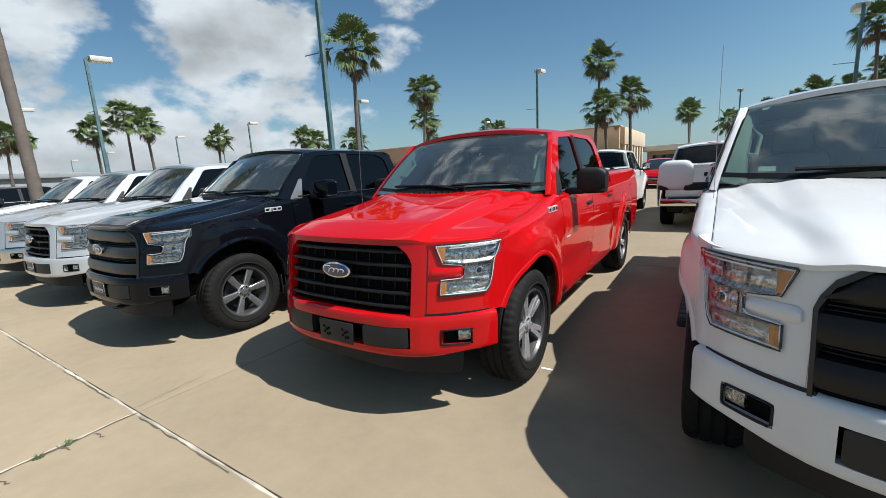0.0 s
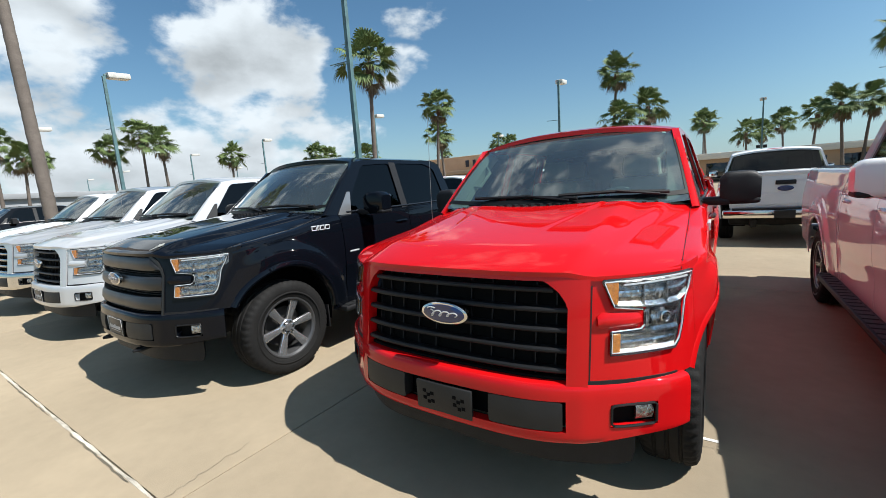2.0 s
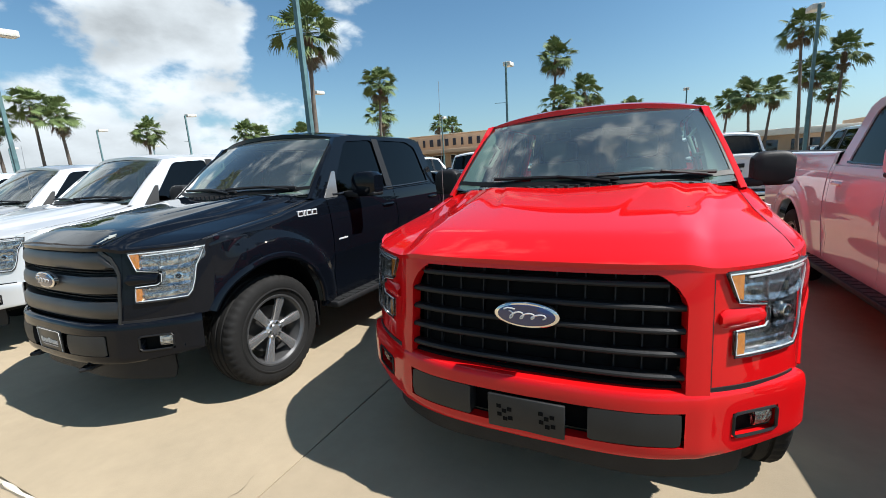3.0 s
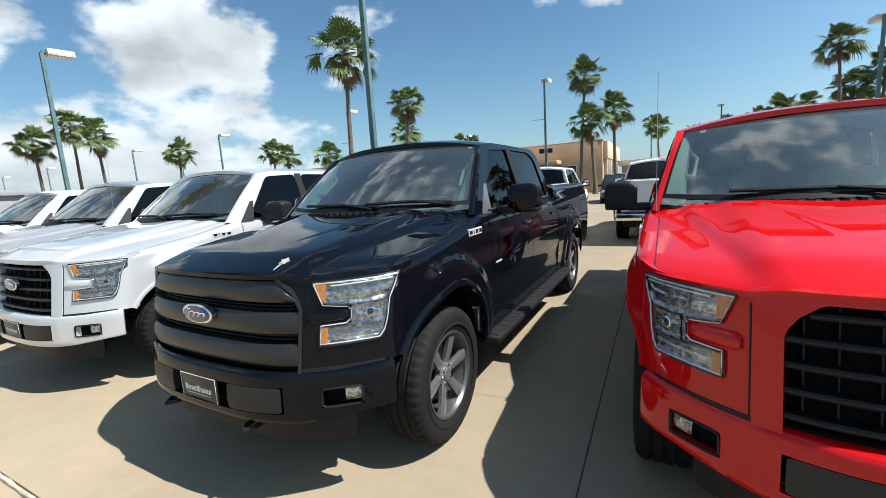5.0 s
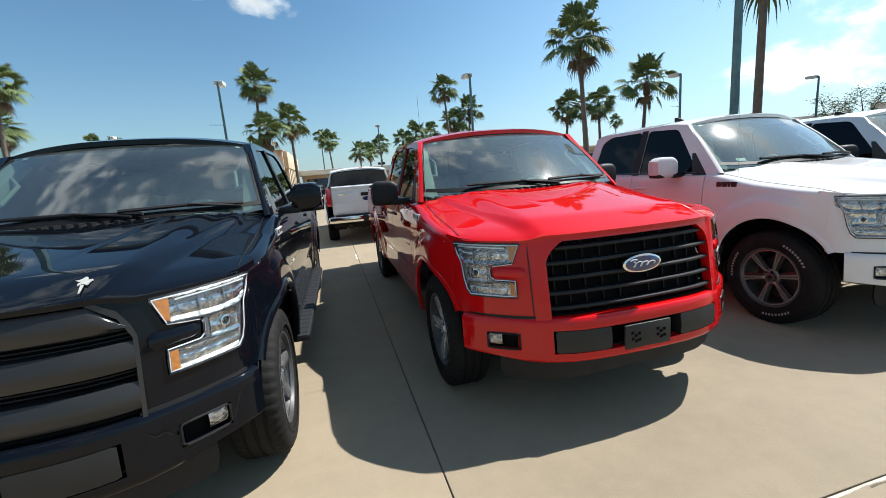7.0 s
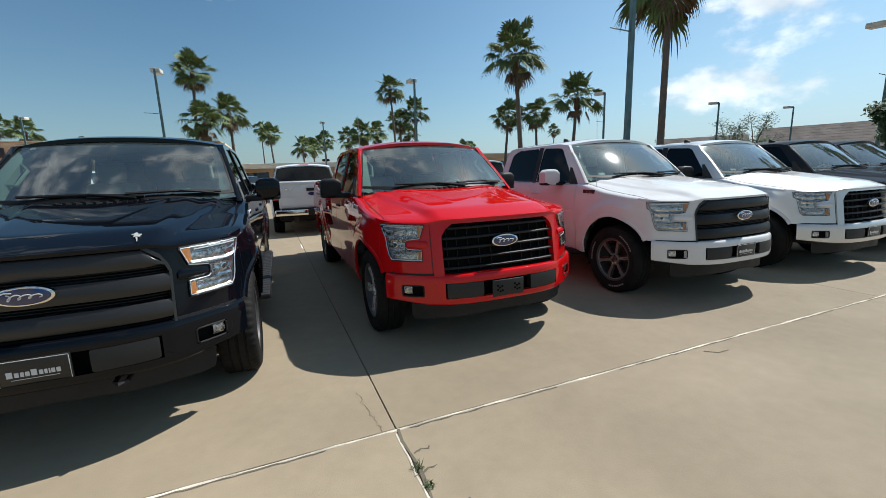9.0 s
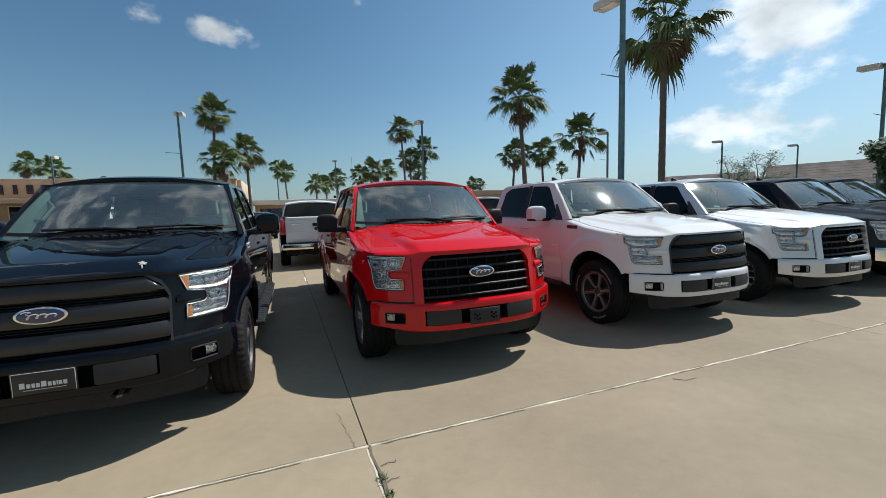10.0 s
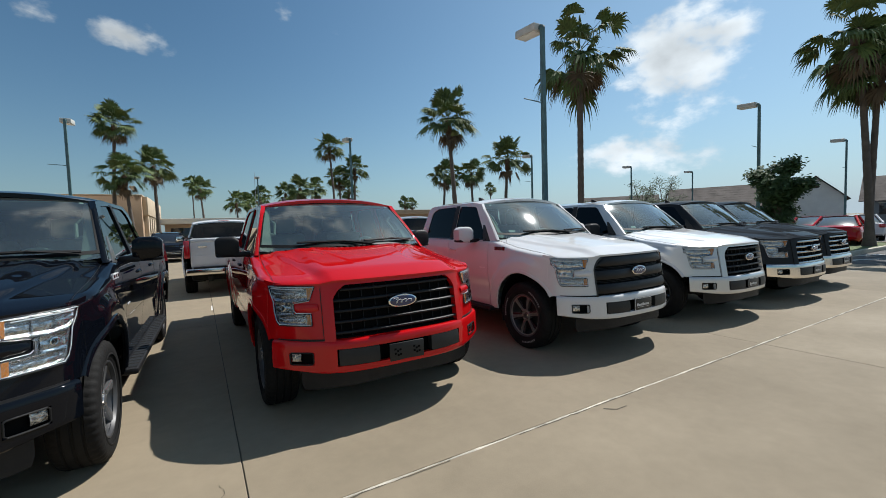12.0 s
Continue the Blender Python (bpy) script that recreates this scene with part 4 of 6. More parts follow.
def pickup(name_label, x, y, yaw=0.0, paint="white", grille="bars", bumper="body", rims="six", rim_mat="alloy", mirror="trim", boards=False, lift=0.0,
           plate=None, letters=False, antenna=False, group="pickups in the row", detail=True, badge=True, back=False, arch=None, cap=None):
    """One crew-cab pickup. x, y: the middle of its nose; yaw turns it about there."""
    root = new("pickup_truck")
    tagged(root, name_label, "pickup truck", group)
    root.matrix_basis = pose(x, y, lift, 0, 0, yaw)
    body = M[paint]
    trim, gloss, cavity_shade, chrome = M["trim"], M["gloss_trim"], M["cavity_shade"], M["chrome"]
    P = lambda n, fn, m, par=None, lab="", k=None, **kw: part(n, fn, m, par or root, lab, ("t", k or n), **kw)
    # nose
    P("hood", hood_bm, body)
    for side in (1, -1):
        P("hood_seal", lambda: tube([(side * (EDGE[i][0] + 0.005), EDGE[i][1], EDGE[i][2] - 0.003) for i in range(0, 40, 3)], 0.0016, 5), M["trim"], k="seal%d" % side)
        P("corner_seam", lambda: wrap(NOSE, [(0.6465, 0.69, 1.088), (0.6518, 0.69, 1.088)], 0.0022, 0.02, side=side, n=2), M["trim"], k="cseam%d" % side) if grille != "wide" else None
    P("hood_lip_seal", lambda: both(lambda s, bm: wrap(NOSE, [(0, 1.144, 1.152), (0.5, 1.143, 1.152), (0.60, 1.122, 1.134)], 0.009, 0.03, side=s, bm=bm)), M["trim"])
    if grille == "wide":
        P("grille_surround", lambda: both(wide_frame), M["bar_grey"], None, "thin dark grille frame", k="wide_surround")
        for side in (1, -1):
            P("grille_corner", lambda: wrap(NOSE, [(0.500, 1.132, 1.149), (0.530, 1.112, 1.146), (0.600, 1.055, 1.132), (0.640, 0.975, 1.122), (0.652, 0.69, 1.118)], 0.002, 0.05, side=side), body, k="wide_corner%d" % side)
    else:
        P("grille_surround", lambda: both(grille_frame), body, k="surround")
    for side in (1, -1):
        P("front_corner_panel", lambda: fascia(side), body, k="fcp%d" % side)
    # near-black sheet: the shade behind the grille, put into colour
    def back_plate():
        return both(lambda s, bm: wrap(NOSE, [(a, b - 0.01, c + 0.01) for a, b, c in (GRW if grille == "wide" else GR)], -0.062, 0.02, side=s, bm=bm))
    P("grille_backing", back_plate, cavity_shade, k="backing_" + grille)
    g_mat = {"bars": M["slat"], "wide": M["bar_grey"] if paint == "black" else M["slat"], "chrome": M["bar_chrome"]}[grille]
    def clipz(z):
        if grille == "wide":
            return 0.628 if z < 0.985 else np.interp(z, [0.985, 1.062, 1.130], [0.628, 0.590, 0.500])
        return 0.556 if z < 1.0 else np.interp(z, [1.0, 1.065, 1.112], [0.556, 0.520, 0.455])
    if grille == "wide":
        for i, (z0, z1) in enumerate(((1.020, 1.122), (0.870, 0.972), (0.718, 0.820))):
            def bar(z0=z0, z1=z1):
                e = clipz(z1)
                e2 = clipz(z0)
                ends = [(e2 + 0.004, z0 + 0.002, z0 + 0.014)] if e2 - e > 0.02 else []
                return both(lambda s, bm: wrap(NOSE, [(0, z0, z1), (e, z0, z1)] + ends, 0.0, 0.05, side=s, bm=bm, zrows=4, bulge=0.014))
            P("grille_bar", bar, g_mat, k="wide_bar%d" % i)
        def mesh_bm():
            bm = bmesh.new()
            for z in np.arange(0.670, 1.12, 0.016):
                e = clipz(z + 0.006)
                for s in (1, -1):
                    wrap(NOSE, [(0, z, z + 0.005), (e, z, z + 0.005)], -0.040, 0.012, side=s, bm=bm, n=8)
            return bm
        P("grille_mesh", mesh_bm, trim, k="wide_mesh")
    else:
        n = 5
        for i in range(n):
            zc = (0.740 if grille == "bars" else 0.705) + (1.072 - (0.740 if grille == "bars" else 0.705)) * i / (n - 1)
            t = 0.0105 if grille == "bars" else 0.017
            def bar(zc=zc, t=t):
                e = clipz(zc + t)
                return both(lambda s, bm: wrap(NOSE, [(0, zc - t, zc + t), (e, zc - t, zc + t)], -0.004, 0.035, side=s, bm=bm, zrows=3, bulge=0.006))
            P("grille_bar", bar, g_mat, k="%s_bar%d" % (grille, i))
        for j, s0 in enumerate((0.10, 0.21, 0.32, 0.42, 0.51)):
            for side in (1, -1):
                zt = 1.095 if s0 < 0.5 else 1.05
                P("grille_rib", lambda: wrap(NOSE, [(s0 - 0.003, 0.665, zt), (s0 + 0.003, 0.665, zt)], -0.044, 0.02, side=side, n=2), trim, k="rib%d%d" % (j, side))
    if badge:
        e0 = P("emblem", lambda: oval_bm(0.128, 0.053, 0.026), chrome, None, "oval emblem with a bright rim", at=pose(0, 0.090, 0.945))
        P("emblem_face", lambda: oval_bm(0.117, 0.045, 0.029), M["oval"], e0, "blue enamel oval")
        P("emblem_script", lambda: squiggle(0.083), M["badge"], e0)
    # lights
    for side in (1, -1):
        P("lamp_notch_bar", lambda: wrap(NOSE, [(0.672, 0.926, 0.964), (0.690, 0.914, 0.978), (0.836, 0.914, 0.975), (0.851, 0.926, 0.963)], 0.005, 0.03, side=side, zrows=4, bulge=0.012), body, k="hlbox%d" % side)
        hl = P("headlight", lambda: light_shell(side, 0.003, 0.02), M["lamp_back"], None, "bracket-shaped clear headlight with chrome reflectors", k="hl%d" % side)
        P("bezel", lambda: light_rim(side, 0.0038), M["gloss_trim"], hl, k="hlrim%d" % side)
        P("chrome_rim", lambda: light_rim(side, 0.0036, 0.06), M["reflector"], hl, "bright chrome rim", k="hlrim2%d" % side)
        for nm, pr, dip in (("u", [(0.752, 1.006, 1.102), (0.92, 0.994, 1.104), (1.03, 1.000, 1.106), (1.08, 1.04, 1.108)], 0.014), ("l", [(0.765, 0.815, 0.890), (0.92, 0.815, 0.890), (1.015, 0.825, 0.890)], 0.013), ("s", [(0.895, 0.893, 0.985), (1.03, 0.893, 0.990)], 0.008)):
            P("reflector", lambda pr=pr, dip=dip: light_trough(side, pr, dip), M["flute"], hl, k="hlref%s%d" % (nm, side), angle=12)
        if detail:
            for ds in (0.86, 0.965):
                P("divider", lambda: light_fin(side, ds, 0.998, 1.102), M["lamp_back"], hl, k="hlfin%g%d" % (ds, side))
            P("light_guide", lambda: light_bar(side), M["reflector"], hl, k="hlbar%d" % side)
            for nm, es, ez, er in (("a", 0.962, 0.942, 0.019),):
                P("projector", lambda: light_eye(side, es, ez, er, False), M["gloss_trim"], hl, "dark glass projector", k="hleye%s%d" % (nm, side))
                P("projector_ring", lambda: light_eye(side, es, ez, er, True), chrome, hl, k="hlring%s%d" % (nm, side))
        P("lens", lambda: light_shell(side, 0.018, 0.003), M["lens"], hl, k="hllens%d" % side).visible_shadow = False
        for nm, pr in (("a", [(0.704, 1.080, 1.103), (0.734, 1.015, 1.103), (0.752, 1.010, 1.103)]), ("b", [(0.736, 0.818, 0.890), (0.765, 0.816, 0.892)])):
            P("marker_lamp", lambda pr=pr: wrap(NOSE, pr, 0.014, 0.010, side=side), M["amber"], hl, "amber marker lens", k="hlamb%s%d" % (nm, side))
    # bumper
    bmat = {"body": body, "chrome": chrome, "black": body}[bumper]
    bp = P("front_bumper", bumper_shell, bmat, None, {"body": "painted steel bumper", "chrome": "chrome bumper", "black": "black bumper"}[bumper])
    # added near-black sheet paints the shade inside the bumper openings
    P("bumper_cavity", lambda: both(lambda s, bm: wrap(BUMP, [(0, 0.48, 0.64), (1.03, 0.48, 0.64)], -0.075, 0.01, 0.05, side=s, bm=bm)), cavity_shade, bp)
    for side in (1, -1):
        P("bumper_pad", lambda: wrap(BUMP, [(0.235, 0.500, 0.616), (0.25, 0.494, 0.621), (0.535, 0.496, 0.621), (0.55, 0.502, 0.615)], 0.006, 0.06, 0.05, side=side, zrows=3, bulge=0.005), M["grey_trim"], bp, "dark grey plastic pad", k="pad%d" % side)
        # back of the lamp pocket, blackened to paint its shade
        P("fog_pocket", lambda: wrap(BUMP, [(0.74, 0.505, 0.612), (0.955, 0.505, 0.612)], -0.035, 0.012, 0.05, side=side), cavity_shade, bp, k="fogp%d" % side)
        P("fog_frame", lambda: tube([(side * BUMP.at(s, 0.004)[0], BUMP.at(s, 0.004)[1] + (z - 0.9) * 0.06, z) for s, z in ((0.750, 0.592), (0.762, 0.601), (0.80, 0.602), (0.86, 0.602), (0.928, 0.601), (0.940, 0.592), (0.940, 0.525), (0.928, 0.513), (0.86, 0.511), (0.80, 0.511), (0.762, 0.513), (0.750, 0.525), (0.750, 0.592))], 0.006, 6), M["slat"], bp, k="fogf%d" % side)
        P("fog_lamp", lambda: wrap(BUMP, [(0.856, 0.528, 0.592), (0.932, 0.528, 0.592)], -0.012, 0.02, 0.05, side=side, zrows=3, bulge=0.006), M["facet"], bp, "clear fog lamp", k="fogl%d" % side)
    # dark strip laid on the panel: painted shade above the bumper
    for side in (1, -1):
        P("bumper_gap", lambda: wrap(NOSE, [(0.62, 0.686, 0.703), (1.04, 0.686, 0.703)], 0.004, 0.02, side=side), trim, bp, k="bgap%d" % side)
    P("air_dam", lambda: both(lambda s, bm: wrap(BUMP, [(0, 0.325, 0.455), (0.6, 0.300, 0.455), (0.80, 0.280, 0.46), (0.862, 0.285, 0.47), (0.880, 0.340, 0.47)], -0.060, 0.02, 0.0, side=s, bm=bm)), trim, bp, "black plastic air dam")
    # near-black band behind it, shade between body and bumper as colour
    P("bumper_gap", lambda: both(lambda s, bm: wrap(NOSE, [(0, 0.655, 0.705), (1.10, 0.655, 0.71)], -0.02, 0.02, side=s, bm=bm)), cavity_shade)
    if plate == "dealer":
        pl = P("front_plate", lambda: box(-0.158, 0.158, 0.018, 0.032, 0.475, 0.632, 0.006), M["plate"], None, "black dealer plate with pale bars and border")
        def border():
            bm = bmesh.new()
            for a in ((-0.150, 0.150, 0.622, 0.625), (-0.150, 0.150, 0.482, 0.485), (-0.150, -0.147, 0.482, 0.625), (0.147, 0.150, 0.482, 0.625)):
                add_box(bm, a[0], a[1], 0.0155, 0.019, a[2], a[3])
            return bm
        P("plate_border", border, M["plate_white"], pl)
        def text_bar():
            bm = bmesh.new()
            xs = -0.115
            for w in (0.03, 0.022, 0.018, 0.022, 0.03, 0.02, 0.016, 0.008, 0.02, 0.022):
                add_box(bm, xs, xs + w * 0.8, 0.0155, 0.019, 0.535, 0.568 if w in (0.03,) else 0.56)
                xs += w + 0.002
            add_box(bm, -0.10, 0.10, 0.0155, 0.019, 0.520, 0.523)
            return bm
        P("plate_bar", text_bar, M["plate_white"], pl)
    elif plate == "bracket":
        pl = P("plate_bracket", lambda: box(-0.155, 0.155, 0.012, 0.030, 0.468, 0.612, 0.006), M["grey_trim"], None, "empty dark plastic plate bracket")
        for cx in (-0.085, 0.085):
            for dx, dz in ((-0.022, 0.022), (0.022, 0.014), (-0.020, -0.014), (0.004, -0.030), (0.026, -0.024), (0.0, 0.004)):
                # holes drawn as near-black blocks, their inner shade put into colour
                P("slot", lambda: box(cx + dx - 0.009, cx + dx + 0.009, 0.010, 0.014, 0.542 + dz - 0.008, 0.542 + dz + 0.008), cavity_shade, pl, k="slot%g%g%g" % (cx, dx, dz))
    # sides
    bottoms = lambda y: np.interp(y, [0.5, 0.64, 0.9, 1.2, 1.42, 4.1, 4.4, 5.2, 5.9], [0.64, 0.62, 0.5, 0.44, 0.405, 0.405, 0.44, 0.50, 0.55])
    belt = lambda y: np.interp(y, [1.5, 2.62, 3.72], [1.285, 1.30, 1.31])
    rail = lambda y: 1.415
    for side in (1, -1):
        P("wing", lambda: side_panel(0.56, 1.632, lambda y: hood_edge_z(y) - 0.040, bottoms, side, lambda y: (hood_edge_x(y) + 0.005, y, hood_edge_z(y) - 0.003)), body, k="wing%d" % side)
        fd = P("front_door", lambda: side_panel(1.640, 2.672, belt, bottoms, side, lambda y: (0.938, y, belt(y) + 0.010)), body, k="fd%d" % side)
        rd = P("rear_door", lambda: side_panel(2.680, 3.660, belt, bottoms, side, lambda y: (0.938, y, belt(y) + 0.010)), body, k="rd%d" % side)
        P("cab_corner", lambda: side_panel(3.668, 3.728, belt, bottoms, side, lambda y: (0.938, y, belt(y) + 0.010)), body, k="cc%d" % side)
        P("bedside", lambda: side_panel(3.750, 5.80, rail, bottoms, side, lambda y: (0.86, y, 1.44)), body, k="bs%d" % side)
        P("bed_rail_cap", lambda: box(min(side * 0.80, side * 0.90), max(side * 0.80, side * 0.90), 3.76, 5.80, 1.425, 1.448, 0.01), trim, k="brc%d" % side)
        for nm, d, y0 in (("f", fd, 2.52), ("r", rd, 3.50)):
            P("door_handle", lambda y0=y0: tube([(side * 0.990, y0 - 0.10, 1.155), (side * 1.022, y0 - 0.085, 1.16), (side * 1.028, y0, 1.162), (side * 1.022, y0 + 0.085, 1.16), (side * 0.990, y0 + 0.10, 1.155)], 0.016, 8), M["trim"] if paint == "red" else body, d, k="dh%s%d" % (nm, side))
        P("cab_side", lambda: green_side(side), body, k="green%d" % side, angle=50)
        P("a_pillar", lambda: a_pillar(side), body, k="ap%d" % side)
        P("front_side_window", lambda: window_polygon(rounded([(1.74, 1.30), (2.11, 1.80), (2.65, 1.825), (2.65, 1.30)], 0.04), 0.012, side), M["tint"], fd, "dark tinted glass", k="fw%d" % side)
        P("rear_side_window", lambda: window_polygon(rounded([(2.71, 1.30), (2.71, 1.825), (3.32, 1.82), (3.49, 1.75), (3.55, 1.32)], 0.04), 0.012, side), M["tint"], rd, "dark tinted glass", k="rw%d" % side)
        P("b_pillar_cover", lambda: window_polygon([(2.618, 1.308), (2.618, 1.836), (2.722, 1.836), (2.722, 1.308)], -0.003, side), M["trim"], None, k="bp%d" % side)
        P("window_rubber", lambda: tube([(side * (glass_side_x(z) + 0.002), yy, z) for yy, z in ((1.76, 1.322), (1.82, 1.322), (2.4, 1.326), (3.0, 1.33), (3.53, 1.342))], 0.011, 6), gloss, None, k="wr%d" % side)
        P("window_sail", lambda: window_polygon(rounded([(1.65, 1.30), (1.85, 1.525), (1.89, 1.525), (1.82, 1.30)], 0.012), -0.004, side), M["grey_trim"] if paint != "black" else M["dark_alloy"], fd, k="sail%d" % side)
        if detail:
            P("door_trim_bar", lambda: box(min(side * 1.02, side * 1.034), max(side * 1.02, side * 1.034), 1.70, 1.82, 0.93, 0.945, 0.002), M["badge"], fd, "small bright trim bar", k="dtb%d" % side)
        mr = P("door_mirror", lambda: mirror_cap(side), M["trim"] if mirror == "trim" else body, None, "black plastic mirror housing" if mirror == "trim" else "painted mirror housing", k="mir%d" % side)
        P("mirror_arm", lambda: box(min(side * 0.90, side * 1.12), max(side * 0.90, side * 1.12), 1.91, 2.03, 1.282, 1.338, 0.02), M["trim"], mr, k="mira%d" % side)
        P("mirror_base_shell", lambda: box(min(side * 1.055, side * 1.285), max(side * 1.055, side * 1.285), 1.930, 2.085, 1.288, 1.330, 0.02), M["trim"], mr, k="mirb%d" % side)
        P("mirror_glass", lambda: box(min(side * 1.075, side * 1.27), max(side * 1.075, side * 1.27), 2.082, 2.094, 1.322, 1.475, 0.005), M["chrome"], mr, k="mirg%d" % side)
        for nm, h in (("f", HUB), ("r", HUB + BASE)):
            P("wheel_arch_lip", lambda h=h: arch_lip(h, side, 0.008 if arch else 0.0), M["trim"] if arch == "trim" else body, None, k="lip%s%d%s" % (nm, side, bool(arch)))
            # housing in the shade-black colour, darkness of the arch painted in
            P("wheel_housing", lambda h=h: cyl_wheel_arch(h, side), cavity_shade, None, k="wh%s%d" % (nm, side))
            wz = 0.412 - lift
            w = new("wheel")
            w.parent = root
            w.matrix_basis = pose(side * 0.880, h, wz, ((h * 37 + x * 53) % 60), 0, 0) if side > 0 else pose(side * 0.880, h, wz, 0, 0, 180) @ pose(0, 0, 0, (h * 31 + x * 47) % 60)
            part("tyre", tyre_bm, M["rubber"], w, "black tyre with tread blocks", key="tyre")
            # barrel colour has the wheel's inner shade painted in
            part("rim", rim_bm, M["rim_shade"], w, "", key="rim")
            part("spokes", lambda: spokes_bm(rims), M[rim_mat], w, {"bright_alloy": "bright silver alloy spokes", "alloy": "bright alloy spokes", "dark_alloy": "dark alloy spokes", "black_alloy": "black alloy spokes"}[rim_mat], key="spokes_" + rims)
            if rims == "twin":
                part("spoke_core", lambda: spokes_bm("core"), M["black_alloy"], w, "black spoke grooves", key="spokes_core")
            if detail:
                for k in range(6):
                    part("wheel_nut", lambda: lugs_bm(k), M["chrome"], w, "", key="lug%d" % k)
            part("brake_disc", brake_bm, M["brake"], w, "", key="brake")
            if letters:
                part("sidewall_bars", letters_bm, M["letter"], w, "pale raised bars", key="sidewall")
        if boards:
            rb = P("running_board", lambda: box(min(side * 0.90, side * 1.10), max(side * 0.90, side * 1.10), 1.52, 4.02, 0.365, 0.420, 0.02), M["trim"], None, "black running board", k="rb%d" % side)
            P("tread_plate", lambda: both_steps(side), M["grey_trim"], rb, k="rbs%d" % side)
        if badge:
            for by, bw in BADGE:
                P("wing_badge", lambda: fender_badge(side, by, bw), M["gloss_trim"] if paint in ("white", "silver") else M["badge"], None, "dark badge block" if paint in ("white", "silver") else "bright badge block", k="wb%d%g" % (side, by))
                P("badge_inlay", lambda: fender_badge(side, by + 0.006, bw - 0.012, 0.0062, 0.009), M["gloss_trim"], None, k="wbi%d%g" % (side, by))
        P("mud_flap", lambda: box(min(side * 0.80, side * 0.97), max(side * 0.80, side * 0.97), 1.40, 1.415, 0.24, 0.46, 0.004), trim, k="mf%d" % side) if boards else None
        # tail
        P("tail_light", lambda: box(min(side * 0.855, side * 0.978), max(side * 0.855, side * 0.978), 5.79, 5.865, 0.96, 1.38, 0.02), M["tail"], None, "red tail light", k="tl%d" % side)
    P("windscreen", windscreen_bm, M["wind"], None, "lightly tinted glass")
    P("windscreen_border", screen_border, M["screen_edge"])
    if detail:
        for k, (u0, v0, du, dv) in enumerate(((-0.86, 0.90, 0.05, 0.05), (0.90, 0.93, 0.035, 0.03)) if paint in ("red", "black") else ((-0.80, 0.08, 0.09, 0.05), (-0.88, 0.90, 0.05, 0.04))):
            P("windscreen_sticker", lambda: grid_mesh([[wind_point(u, v, -0.004) for u in (u0, u0 + du)] for v in (v0, v0 + dv)]), M["plate_white"], None, "small pale sticker", k="stk%d%s" % (k, paint in ("red", "black")))
    P("roof", roof_bm, body)
    P("cowl", cowl_bm, trim)
    P("roof_aerial", lambda: outline([(2.42, 1.918), (2.56, 1.918), (2.56, 1.962), (2.53, 1.966), (2.46, 1.938)], 0.03, "x", -0.485), trim, None, "small black roof fin")
    P("wiper", lambda: wiper_bm(0.30, -0.62, -1), trim, None, k="wip0")
    P("wiper", lambda: wiper_bm(0.88, 0.16, -1), trim, None, k="wip1")
    P("rear_window", lambda: grid_mesh([[(u * (0.84 - 0.10 * v), 3.715 - 0.10 * v, 1.36 + 0.48 * v) for u in np.linspace(-1, 1, 9)] for v in np.linspace(0, 1, 5)]), M["tint"], None, "dark tinted glass")
    P("cab_back", lambda: box(-0.93, 0.93, 3.70, 3.73, 0.5, 1.36, 0.01), body)
    P("roof_lamp", lambda: box(-0.14, 0.14, 3.585, 3.625, 1.885, 1.915, 0.01), M["tail"], None, "red high brake lamp")
    # cabin
    P("dashboard", lambda: dash_bm(), M["dash"])
    P("steering_wheel", steering_bm, M["dash"], None, at=pose(0.40, 2.10, 1.26, 25))
    for k, (sx, sy) in enumerate(((0.40, 2.25), (-0.40, 2.25), (0.40, 2.88), (-0.40, 2.88))):
        P("cab_seat", seat_bm, M["seat"], None, "grey cloth seat", at=pose(sx, sy, 0.80), k="seat")
    P("rear_view_mirror", lambda: box(-0.12, 0.12, 2.02, 2.05, 1.70, 1.765, 0.012), trim)
    for side in (1, -1):
        pt = P("pillar_trim", lambda: pillar_trim(side), M["inner_trim"], None, "pale grey inner trim", k="ptrim%d" % side)
        P("grab_handle", lambda: grab_handle(side), M["inner_trim"], pt, k="grab%d" % side)
    P("cab_floor", lambda: box(-0.90, 0.90, 1.5, 3.70, 0.42, 0.60), M["dash"])
    P("headliner", lambda: box(-0.74, 0.74, 2.14, 3.60, 1.835, 1.845), M["seat"])
    # added near-black block that fills the unseen engine bay with painted shade
    P("firewall", lambda: box(-0.82, 0.82, 0.56, 1.45, 0.56, 1.08, 0.05), cavity_shade)
    # bed and tail
    P("bed_floor", lambda: box(-0.90, 0.90, 3.75, 5.78, 0.66, 0.70), M["trim"])
    P("bed_front", lambda: box(-0.90, 0.90, 3.752, 3.79, 0.5, 1.42, 0.01), body)
    for side in (1, -1):
        P("bed_wall", lambda: box(min(side * 0.80, side * 0.83), max(side * 0.80, side * 0.83), 3.76, 5.78, 0.6, 1.426), body, k="bw%d" % side)
    tg = P("tailgate", lambda: tailgate_bm(), body)
    P("tailgate_handle", lambda: box(-0.15, 0.15, 5.835, 5.86, 1.17, 1.25, 0.01), trim, tg)
    if badge:
        P("tailgate_badge", lambda: oval_bm(0.118, 0.049, 0.02), M["oval"], tg, "blue oval emblem", at=pose(0, 5.842, 1.10, 0, 0, 180))
    P("tailgate_bars", lambda: tail_bars(), M["chrome"], tg, "bright badge bars")
    rb = P("rear_bumper", lambda: box(-0.96, 0.96, 5.74, 5.92, 0.545, 0.715, 0.035, 3), chrome if back or bumper == "chrome" else bmat, None, "chrome rear bumper" if back else "")
